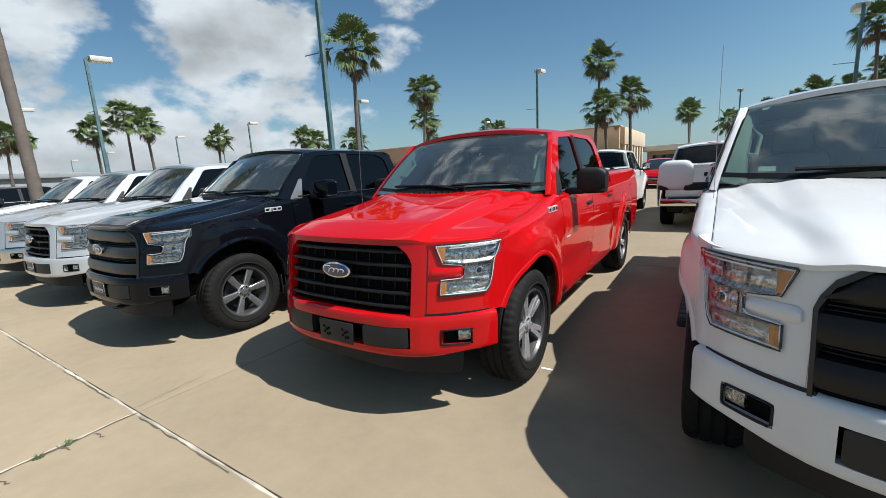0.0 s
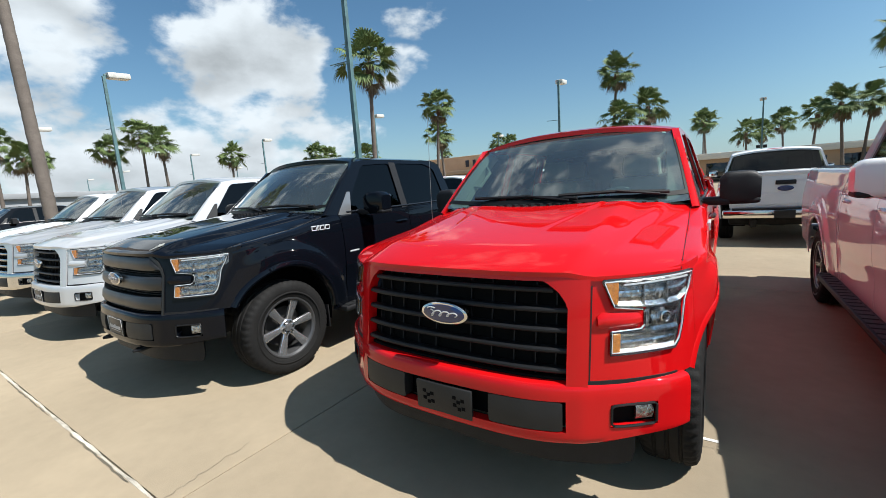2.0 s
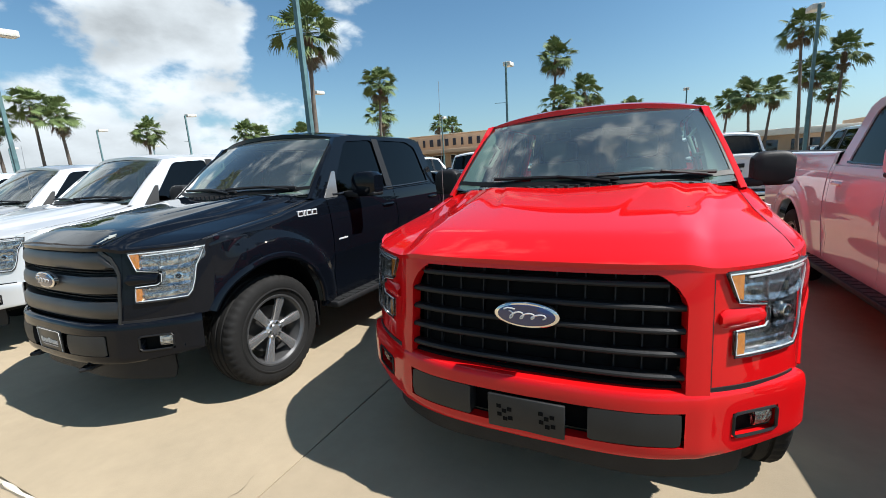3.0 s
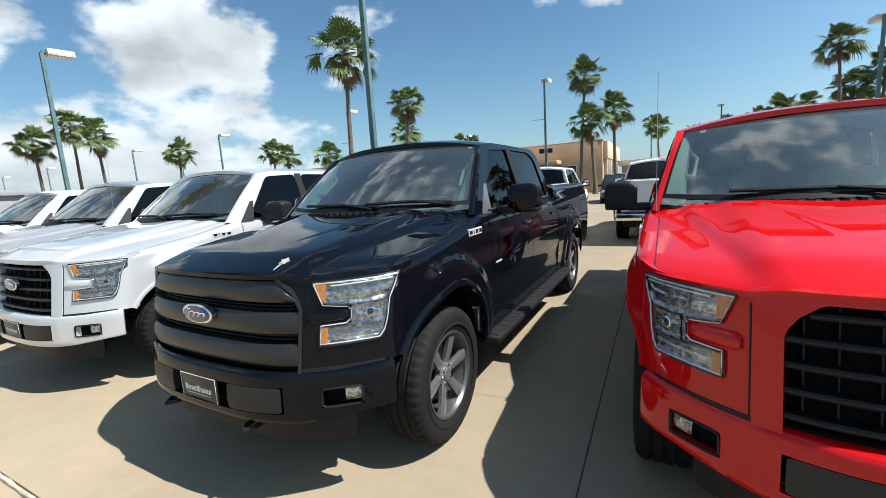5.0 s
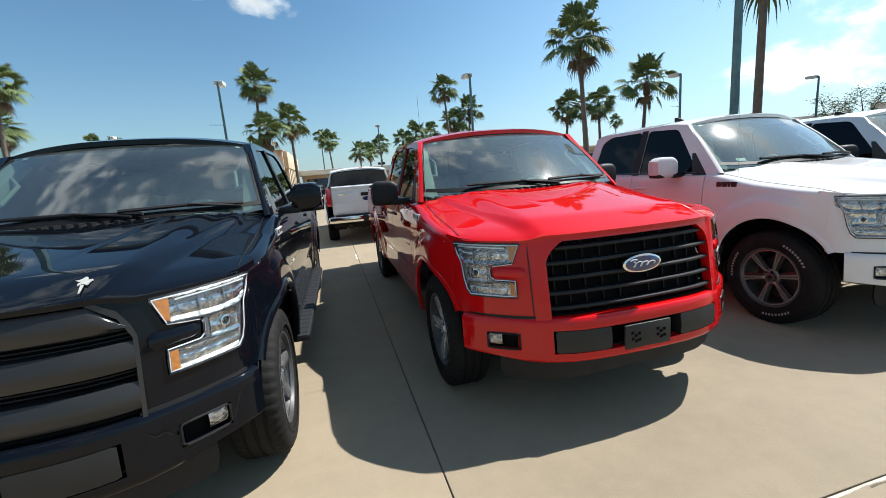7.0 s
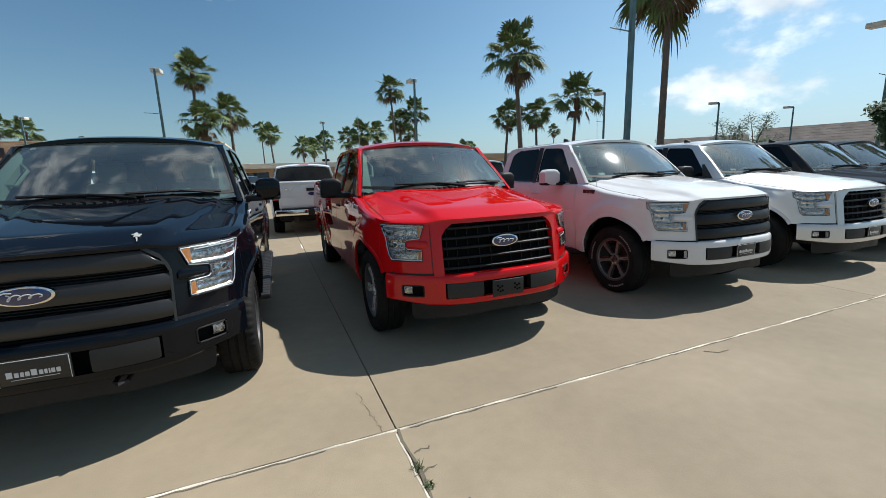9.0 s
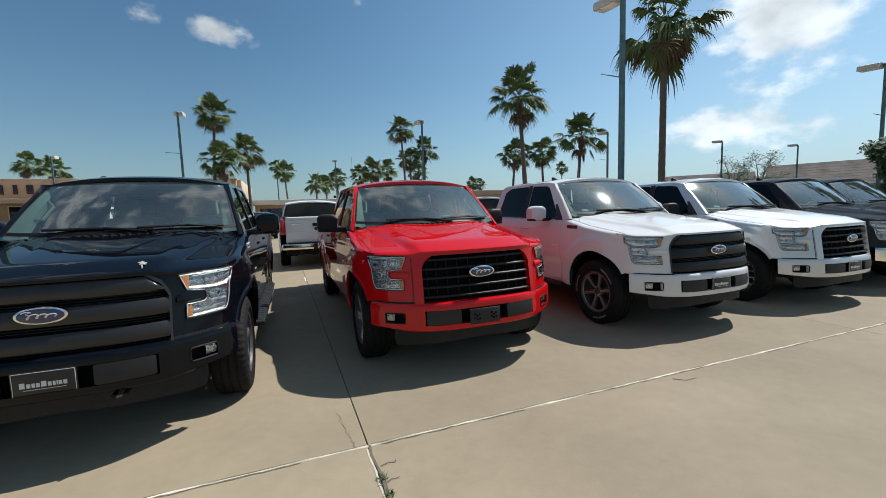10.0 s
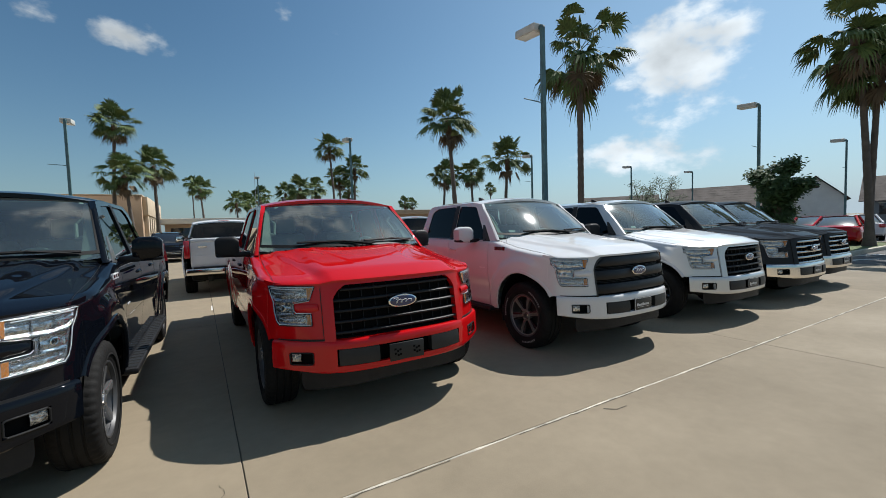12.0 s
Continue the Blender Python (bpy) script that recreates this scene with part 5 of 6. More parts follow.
    P("step_pad", lambda: box(-0.80, 0.80, 5.76, 5.915, 0.714, 0.735, 0.008), trim, rb)
    P("rear_plate", lambda: box(-0.155, 0.155, 5.922, 5.93, 0.55, 0.70), M["plate"], rb, "dark plate with no readable marks")
    P("chassis", lambda: chassis_bm(), M["under"], None, "dirty dark chassis and axles")
    if paint == "black":
        for side in (1, -1):
            P("tow_hook", lambda: hook_bm(side), trim, None, "black steel tow hook", k="hook%d" % side)
    if antenna:
        P("antenna", lambda: tube([(-0.93, 1.34, 1.27), (-0.93, 1.345, 1.5), (-0.93, 1.37, 2.13)], 0.0018, 5), M["dark_alloy"], None, "thin metal mast")
    if cap:
        P("bed_cap", lambda: cap_bm(), body, None, "painted hard canopy over the bed")
        P("cap_window", lambda: box(-0.70, 0.70, 5.80, 5.815, 1.46, 1.80, 0.01), M["tint"])
    return root


def both_steps(side):
    bm = bmesh.new()
    rows = []
    for k in range(24):
        y = 1.56 + 2.42 * k / 23
        for d, h in ((0, 0), (0.006, 0.007), (0.055, 0.007), (0.061, 0)):
            rows.append([(side * 1.00, y + d, 0.4205 + h), (side * 1.085, y + d, 0.4205 + h)])
    grid_mesh(rows, bm)
    return bm


BADGE = ((1.28, 0.055), (1.343, 0.022), (1.373, 0.050), (1.431, 0.055))


def fender_badge(side, y, w, out=0.005, trim_z=0.0):
    """One plain raised bar of the wing badge."""
    x0 = side_x(y, 1.2) + 0.0015
    lo, hi = min(side * (x0 - 0.012), side * (x0 + out)), max(side * (x0 - 0.012), side * (x0 + out))
    return box(lo, hi, y, y + w, 1.186 + trim_z, 1.232 - trim_z, 0.002, 1)


def dash_bm():
    bm = bmesh.new()
    add_box(bm, -0.83, 0.83, 1.45, 1.98, 0.95, 1.30, 0.06, 3)
    add_box(bm, 0.20, 0.62, 1.80, 2.00, 1.26, 1.345, 0.03, 3)
    add_box(bm, -0.14, 0.14, 1.95, 2.75, 0.6, 0.98, 0.04, 2)
    return bm


def tailgate_bm():
    bm = bmesh.new()
    add_box(bm, -0.848, 0.848, 5.775, 5.84, 0.745, 1.425, 0.018, 3)
    add_box(bm, -0.83, 0.83, 5.83, 5.852, 1.34, 1.415, 0.010, 2)
    add_box(bm, -0.80, 0.80, 5.838, 5.848, 0.80, 1.02, 0.004, 1)
    return bm


def tail_bars():
    bm = bmesh.new()
    for k, (x0, w) in enumerate(((-0.74, 0.06), (-0.67, 0.02), (-0.64, 0.05), (-0.58, 0.06))):
        add_box(bm, x0, x0 + w, 5.846, 5.852, 0.84, 0.875)
    for k, (x0, w) in enumerate(((0.50, 0.05), (0.56, 0.05), (0.62, 0.06))):
        add_box(bm, x0, x0 + w, 5.846, 5.852, 1.21, 1.25)
    return bm


def cap_bm():
    bm = bmesh.new()
    rows = []
    for yy in (3.78, 4.2, 5.2, 5.82):
        rows.append([(x, yy, z) for x, z in ((-0.93, 1.40), (-0.86, 1.62), (-0.74, 1.86), (-0.5, 1.93), (0, 1.95), (0.5, 1.93), (0.74, 1.86), (0.86, 1.62), (0.93, 1.40))])
    grid_mesh(rows, bm)
    vs = list(bm.verts)
    bm.faces.new(vs[:9])
    bm.faces.new(vs[-9:])
    return bm


def chassis_bm():
    bm = bmesh.new()
    for s in (1, -1):
        add_box(bm, min(s * 0.40, s * 0.50), max(s * 0.40, s * 0.50), 0.35, 5.7, 0.36, 0.50, 0.01)
    for h in (HUB, HUB + BASE):
        tube([(-0.75, h, 0.39), (0.75, h, 0.39)], 0.055, 10, bm)
    add_box(bm, -0.16, 0.16, HUB + BASE - 0.15, HUB + BASE + 0.15, 0.28, 0.52, 0.06, 2)
    add_box(bm, -0.45, 0.45, 1.3, 2.4, 0.28, 0.45, 0.05, 2)
    add_box(bm, 0.45, 0.80, 2.9, 4.0, 0.32, 0.55, 0.05, 2)
    add_box(bm, -0.85, 0.85, 4.85, 5.35, 0.36, 0.60, 0.06, 2)
    tube([(-0.6, 2.0, 0.36), (-0.55, 3.6, 0.36), (-0.7, 5.75, 0.36)], 0.04, 10, bm)
    return bm


def hook_bm(s):
    return tube([(s * 0.31, 0.20, 0.41), (s * 0.31, 0.05, 0.40), (s * 0.34, 0.015, 0.40), (s * 0.37, 0.05, 0.40), (s * 0.37, 0.20, 0.41)], 0.013, 6)

# ---- the ground ----
def flat_sheet(name, x0, x1, y0, y1, z, material, label, cat_name="ground", n=1, depth=0.0):
    bm = bmesh.new()
    if depth:
        add_box(bm, x0, x1, y0, y1, z - depth, z)
    else:
        grid_mesh([[(x0 + (x1 - x0) * i / n, y0 + (y1 - y0) * k / n, z) for i in range(n + 1)] for k in range(n + 1)], bm)
    ob = part(name, bm, material)
    tagged(ob, label, cat_name, kind="structure")
    return ob


flat_sheet("ground", -2500, 2500, -2500, 2500, -0.014, M["ground"], "bare pale ground reaching to the horizon", n=8)
JX, JY, SLAB = -2.68, 1.884, 5.64
flat_sheet("lot_base", -62, 14, -30, 58, -0.010, M["bed_soil"], "dark soil under the slab joints")

# ---- parked pickups ----
pickup("glossy red crew-cab pickup with black slatted grille and empty plate bracket", -1.42, 2.61, 0.0, "red", "bars", "body", "ten", "bright_alloy", "trim", plate="bracket", antenna=True)
pickup("blue-black crew-cab pickup with wide grey grille bars and running boards", -4.47, 2.31, -1.2, "black", "wide", "black", "six", "alloy", "body", True, 0.03, "dealer", arch="body")
pickup("white crew-cab pickup with dark wide-bar grille and dark spoked wheels", 1.56, 2.475, 0.0, "white", "wide", "body", "twin", "dark_alloy", "body", True, 0.02, "dealer", True, True)
pickup("pale silver crew-cab pickup with black slatted grille and painted bumper", 4.25, 2.47, 0.0, "silver", "bars", "body", "twelve", "alloy", "trim", plate="dealer", antenna=True)
pickup("dark grey crew-cab pickup with chrome grille and chrome bumper", 6.70, 2.47, 0.0, "grey", "chrome", "chrome", "twelve", "alloy", "trim", plate="dealer", detail=False)
pickup("dark grey crew-cab pickup with chrome grille beside the hedge", 8.85, 2.66, 0.0, "grey", "chrome", "chrome", "twelve", "alloy", "trim", plate="dealer", detail=False)
pickup("pale pearl-white crew-cab pickup with black slatted grille and painted bumper", -7.30, 2.43, 0.0, "pearl", "bars", "body", "twelve", "alloy", "trim", plate="dealer", antenna=True)
pickup("silver crew-cab pickup with chrome grille and chrome bumper", -9.85, 2.43, 0.0, "silver", "chrome", "chrome", "twelve", "alloy", "trim", plate="dealer")
pickup("white crew-cab pickup with chrome grille and chrome bumper", -12.65, 2.55, 0.0, "white", "chrome", "chrome", "twelve", "alloy", "trim", plate="dealer")
for bx in (-23.2, -26.3, -29.4):
    pickup("black crew-cab pickup with chrome bumper parked past the palm", bx, 3.0, 0.0, "jet", "chrome", "chrome", "twelve", "alloy", "trim", detail=False, group="black pickups past the palm")
for bx, pc, ex in ((0.65, "white", ""), (-2.2, "white", ""), (-5.5, "white", ""), (-8.4, "white", ""), (4.1, "silver", ""), (7.2, "grey", "")):
    pickup("%s crew-cab pickup backed up to the row, chrome rear bumper" % {"white": "white", "silver": "silver", "grey": "dark grey"}[pc], bx, 16.9, 180.0, pc, "bars", "chrome", "twelve", "alloy", "trim", detail=False, group="pickups in the second row", back=True)

# ---- cars farther off ----
def car_body_bm(kind):
    """A lofted lower body: rows across, from nose to tail."""
    L, W = (4.7, 0.92)
    zt = {"suv": [(0, 0.70), (0.12, 0.86), (0.9, 0.98), (1.25, 1.03), (4.45, 1.08), (4.65, 0.95), (4.7, 0.6)], "sedan": [(0, 0.58), (0.15, 0.70), (0.9, 0.84), (1.3, 0.90), (3.9, 0.98), (4.6, 0.92), (4.7, 0.6)]}[kind]
    rows = []
    for y in np.linspace(0, L, 40):
        top = np.interp(y, [a for a, _ in zt], [b for _, b in zt])
        w = W * np.interp(y, [0, 0.1, 0.4, 0.9, 3.9, 4.5, 4.7], [0.72, 0.84, 0.95, 1, 1, 0.95, 0.82])
        low = np.interp(y, [0, 0.3, 4.4, 4.7], [0.32, 0.24, 0.26, 0.36])
        row = []
        for x, z in ((-0.9, 0), (-1, 0.25), (-1.0, 0.6), (-0.97, 0.86), (-0.90, 0.97), (-0.6, 1.03), (0, 1.05), (0.6, 1.03), (0.90, 0.97), (0.97, 0.86), (1.0, 0.6), (1, 0.25), (0.9, 0)):
            row.append((x * w, y, low + (top - low) * z))
        rows.append(row)
    bm = grid_mesh(rows, None, True)
    vs = list(bm.verts)
    bm.faces.new(vs[:13])
    bm.faces.new(vs[-13:])
    return bm


def car_roof_pts(kind):
    return {"suv": [(1.25, 1.02, 0.82), (2.05, 1.60, 0.66), (2.5, 1.66, 0.64), (3.9, 1.64, 0.63), (4.55, 1.10, 0.74)], "sedan": [(1.3, 0.88, 0.80), (2.1, 1.38, 0.62), (2.5, 1.43, 0.60), (3.2, 1.40, 0.60), (4.1, 0.97, 0.72)]}[kind]


def car_glass_bm(kind):
    P_ = car_roof_pts(kind)
    base = {"suv": 1.0, "sedan": 0.87}[kind]
    rows = []
    for y, z, w in P_:
        rows.append([(-0.86, y, base), (-w, y, z - 0.03), (-w * 0.8, y, z), (0, y, z + 0.02), (w * 0.8, y, z), (w, y, z - 0.03), (0.86, y, base)])
    return grid_mesh(rows)


def car_top_bm(kind):
    P_ = [p for p in car_roof_pts(kind)][1:4]
    bm = grid_mesh([[(-w - 0.004, y, z - 0.02), (-w * 0.8, y, z + 0.008), (0, y, z + 0.03), (w * 0.8, y, z + 0.008), (w + 0.004, y, z - 0.02)] for y, z, w in P_])
    for s in (1, -1):
        for i, j in ((0, 1), (3, 4)):
            a, b = car_roof_pts(kind)[i], car_roof_pts(kind)[j]
            tube([(s * (0.86 if i == 0 else a[2]), a[0], a[1]), (s * (b[2] if i == 0 else 0.8), b[0], b[1])], 0.05, 6, bm)
        y = car_roof_pts(kind)[2][0] + 0.25
        tube([(s * 0.87, y, 1.0), (s * 0.64, y, car_roof_pts(kind)[2][1] - 0.03)], 0.045, 6, bm)
    return bm


def parked_car(kind, label, x, y, yaw, paint, group=""):
    root = new("suv" if kind == "suv" else "sedan")
    tagged(root, label, "car", group)
    root.matrix_basis = pose(x, y, 0, 0, 0, yaw)
    k = "car" + kind
    part("body", lambda: car_body_bm(kind), M[paint], root, key=k + "b")
    part("glasshouse", lambda: car_glass_bm(kind), M["dark_window"], root, "dark windows", key=k + "g")
    part("roof", lambda: car_top_bm(kind), M[paint], root, key=k + "r")
    part("grille", lambda: box(-0.55, 0.55, -0.015, 0.05, 0.42, 0.66, 0.02), M["trim"], root, key=k + "gr")
    for z in (0.50, 0.58):
        part("grille_bar", lambda: box(-0.54, 0.54, -0.025, 0.0, -0.012, 0.012, 0.006), M["chrome"], root, key=k + "gb", at=pose(0, 0, z))
    for s in (1, -1):
        part("headlight", lambda: box(-0.17, 0.17, -0.03, 0.12, -0.06, 0.06, 0.03), M["reflector"], root, key=k + "h", at=pose(s * 0.66, 0.06, 0.70 if kind == "suv" else 0.62))
        part("tail_light", lambda: box(-0.12, 0.12, -0.06, 0.03, -0.10, 0.10, 0.03), M["tail"], root, key=k + "t", at=pose(s * 0.72, 4.66, 0.82))
        part("door_mirror", lambda: box(-0.09, 0.09, -0.06, 0.06, -0.06, 0.06, 0.03), M[paint], root, key=k + "m", at=pose(s * 0.99, 1.65, 1.02))
        for h in (0.88, 3.66):
            w = new("wheel")
            w.parent = root
            w.matrix_basis = pose(s * 0.80, h, 0.335, 0, 0, 0 if s > 0 else 180) @ Matrix.Scale(0.84, 4)
            part("tyre", tyre_bm, M["rubber"], w, key="tyre")
            part("rim", rim_bm, M["dark_alloy"], w, key="rim")
            part("spokes", lambda: spokes_bm("ten"), M["alloy"], w, key="spokes_ten")
    return root


parked_car("suv", "dark suv parked nose-out beyond the second row", -4.3, 26.2, 4, "jet")
parked_car("suv", "dark red suv parked nose-out beyond the second row", -1.8, 27.0, 4, "red")
parked_car("sedan", "red car parked behind the second row", -9.8, 19.2, 90, "red")
for i, (cx, cy, pc) in enumerate(((26.5, 7.4, "red"), (29.5, 9.6, "red"), (32.6, 8.6, "white"), (27.2, 12.8, "silver"))):
    parked_car("sedan", "%s car parked beyond the kerb island" % {"red": "red", "white": "white", "silver": "silver"}[pc], cx, cy, 100 + 4 * i, pc, "cars beyond the island")
for i, (cx, cy, pc) in enumerate(((-34.5, 5.0, "jet"), (-37.6, 5.2, "grey"), (-33, 16, "red"), (-40.7, 5.4, "jet"))):
    parked_car("suv", "%s suv parked at the far end of the lot" % {"jet": "black", "grey": "dark grey", "red": "red"}[pc], cx, cy, 6 * i, pc, "cars at the far end")


# ---- lamp posts ----
def lamp_post(x, y, head=6.75, yaw=0.0, flood=False):
    root = new("street_lamp")
    tagged(root, "weathered teal square lamp post with a shoebox head", "street lamp", "lamp posts of the lot")
    root.matrix_basis = pose(x, y, 0, 0, 0, yaw)
    part("footing", lambda: lathe_z([(0.30, -0.02), (0.30, 0.62), (0.27, 0.68), (0.0, 0.68)], 20), M["kerb"], root, "round concrete footing", key="lp_foot")
    part("pole", lambda: grid_cap([[(-w, -w), (w, -w), (w, w), (-w, w)] for w in (0.060, 0.048)], [0.66, 6.72]), M["pole_green"], root, key="lp_pole")
    hd = part("lamp_head", lambda: box(-0.20, 0.20, 0.10, 0.86, -0.10, 0.10, 0.02), M["lamp_head"], root, "pale shoebox lamp housing", key="lp_head", at=pose(0, 0, head, 4))
    part("diffuser", lambda: box(-0.16, 0.16, 0.16, 0.80, -0.116, -0.098, 0.006), M["lamp_glass"], hd, "clear flat lens", key="lp_lens")
    part("arm", lambda: box(-0.04, 0.04, 0.0, 0.14, -0.05, 0.05, 0.01), M["pole_green"], root, key="lp_arm", at=pose(0, 0, head))
    part("banner_rod", lambda: tube([(0, 0, 0), (-0.62, 0, 0.03)], 0.014, 6), M["pole_green"], root, key="lp_rod", at=pose(-0.06, 0, 4.75))
    if flood:
        for s in (1, -1):
            part("floodlight", lambda: box(-0.13, 0.13, -0.08, 0.08, -0.12, 0.12, 0.03), M["trim"], root, "small dark floodlight", key="lp_fl", at=pose(s * 0.22, 0, 3.1))
    return root


def lathe_z(profile, n=24):
    rows = [[(r * math.cos(2 * math.pi * k / n), r * math.sin(2 * math.pi * k / n), z) for k in range(n)] for r, z in profile]
    return grid_mesh(rows, None, True)


def grid_cap(rings, zs):
    bm = grid_mesh([[(x, y, z) for x, y in r] for r, z in zip(rings, zs)], None, True)
    vs = list(bm.verts)
    bm.faces.new(vs[-4:])
    return bm


for lx, ly, fl in ((-35.3, 9.0, False), (-20.4, 8.0, False), (-7.95, 8.83, False), (5.28, 7.8, False), (19.95, 8.75, False), (37.1, 10.3, False),
                   (-46.7, 23.4, False), (-33.8, 23.4, False), (-20.25, 23.1, False), (-7.68, 23.95, True), (5.0, 23.1, False), (19.7, 23.75, False), (34.0, 25.1, False),
                   (45.3, 25.3, False), (2.3, 43.0, True), (-20.5, 43.0, False), (-62.5, 37.5, False), (-69.0, 24.8, False), (-86.0, 25.7, False)):
    lamp_post(lx, ly, flood=fl)


# ---- palms ----
def crown_bm(seed, leaves=30, size=1.0, part_kind="green"):
    """Fan leaves on long stalks, each split into narrow hanging blades."""
    rng = random.Random(seed)
    vs, fs = [], []

    def face(*p):
        i = len(vs)
        vs.extend(p)
        fs.append(tuple(range(i, i + len(p))))
    for i in range(leaves):
        f = (i + 0.5) / leaves
        az = i * 2.39996 + rng.uniform(-0.3, 0.3)
        if part_kind == "green":
            el = radians(82 - 126 * f + rng.uniform(-16, 16))
        elif part_kind == "loose":
            el = radians(80 - 148 * f + rng.uniform(-26, 26))
        else:
            el = radians(-52 - 30 * f + rng.uniform(-10, 10))
        d = Vector((math.cos(az) * math.cos(el), math.sin(az) * math.cos(el), math.sin(el)))
        side = Vector((-math.sin(az), math.cos(az), 0))
        up = side.cross(d) * -1
        roll = rng.uniform(-0.7, 0.7)
        side, up = side * math.cos(roll) + up * math.sin(roll), up * math.cos(roll) - side * math.sin(roll)
        pl = size * {"green": rng.uniform(0.42, 1.16), "loose": rng.uniform(0.55, 1.30), "dead": rng.uniform(0.6, 1.0)}[part_kind]
        root_p = d * 0.08
        mid = d * pl * 0.6 + Vector((0, 0, 0.03))
        tip = d * pl + Vector((0, 0, -0.09 * pl))
        face(root_p - side * 0.016, root_p + side * 0.016, mid + side * 0.012, mid - side * 0.012)
        face(mid - side * 0.012, mid + side * 0.012, tip + side * 0.009, tip - side * 0.009)
        n = 17
        R = size * rng.uniform(0.62, 0.86) * (0.82 if part_kind == "loose" else 1.0)
        spread = rng.uniform(78, 100)
        droop = rng.uniform(0.6, 1.5) if part_kind != "loose" else rng.uniform(0.9, 2.3)
        for k in range(n):
            t = -1 + 2 * k / (n - 1)
            a = radians(spread * t) + rng.uniform(-0.05, 0.05)
            b = d * math.cos(a) + side * math.sin(a)
            ln = R * (1 - 0.30 * t * t) * rng.uniform(0.86, 1.08)
            wv = (d * -math.sin(a) + side * math.cos(a)) * (0.046 * size)
            zig = up * (0.016 if k % 2 else -0.016)
            cup = up * (0.10 * t * t) * R
            p1 = tip + b * ln * 0.50 + cup + Vector((0, 0, -0.03 * droop)) * ln
            p2 = tip + b * ln * 0.80 + cup + Vector((0, 0, -0.13 * droop)) * ln
            p3 = tip + b * ln * 0.97 + cup + Vector((0, 0, -0.34 * droop - 0.12 * rng.random())) * ln
            face(tip - wv * 0.15, tip + wv * 0.15, p1 + wv + zig, p1 - wv - zig)
            face(p1 - wv - zig, p1 + wv + zig, p2 + wv * 0.45, p2 - wv * 0.45)
            face(p2 - wv * 0.45, p2 + wv * 0.45, p3)
    bm = bmesh.new()
    bv = [bm.verts.new(v) for v in vs]
    for f in fs:
        bm.faces.new([bv[i] for i in f])
    return bm


def boot_bm(seed):
    """Old leaf bases under the crown."""
    rng = random.Random(seed)
    bm = lathe_z([(0.16, -1.15), (0.22, -0.9), (0.25, -0.45), (0.18, -0.15), (0.08, 0.0), (0.0, 0.04)], 14)
    for i in range(60):
        a, z = i * 2.4, -1.05 + 0.85 * i / 60
        r = 0.2 + 0.05 * math.sin(3 * z)
        c, s = math.cos(a), math.sin(a)
        tube([(c * r, s * r, z), (c * (r + 0.10), s * (r + 0.10), z + 0.14)], 0.03, 4, bm, 0.008)
    return bm


def trunk_bm(height, lean_x, lean_y, r0=0.24, r1=0.14, seed=1):
    rng = random.Random(seed)
    rows = []
    n, m = 14, max(14, int(height * 4.5))
    for k in range(m + 1):
        f = k / m
        r = r1 + (r0 - r1) * (1 - f) ** 1.3 + 0.10 * math.exp(-f * height / 0.35)
        r *= 1 + (0.035 if k % 2 else -0.02) + rng.uniform(-0.015, 0.015)
        cx, cy = lean_x * f ** 1.25, lean_y * f ** 1.25
        rows.append([(cx + r * math.cos(2 * math.pi * i / n), cy + r * math.sin(2 * math.pi * i / n), height * f) for i in range(n)])
    return grid_mesh(rows, None, True)


def palm(x, y, top, variant=0, size=1.0, lean=(0, 0), r0=0.24, r1=0.14, shaggy=False, turn=0.0, label="tall fan palm with a slender ringed trunk"):
    """A fan palm whose crown's middle stands over x, y."""
    root = new("palm_tree")
    tagged(root, label, "palm tree", "fan palms")
    root.matrix_basis = pose(x - lean[0], y - lean[1], 0)
    h = top - 0.35 * size
    part("trunk", trunk_bm(h, lean[0], lean[1], r0, r1, int(abs(x) * 10)), M["trunk"], root, "grey-brown ringed trunk")
    c = pose(lean[0], lean[1], top - 0.2, 0, 0, turn) @ Matrix.Scale(size, 4)
    part("crown", lambda: crown_bm(11 + variant, 32 if shaggy else 40 + 4 * (variant % 2), 1.0, "loose" if shaggy else "green"), M["frond"], root, "green fan leaves", key="crown%d%s" % (variant, shaggy), at=c, angle=180)
    part("dry_skirt", lambda: crown_bm(31 + variant, 11 if shaggy else 5, 0.8, "dead"), M["dead"], root, "hanging dry brown leaves", key="skirt%d%s" % (variant, shaggy), at=c @ pose(0, 0, -0.25), angle=180)
    part("boot", lambda: boot_bm(3), M["boot"], root, "rusty old leaf bases", key="boot", at=c @ Matrix.Scale(0.72, 4))
    return root


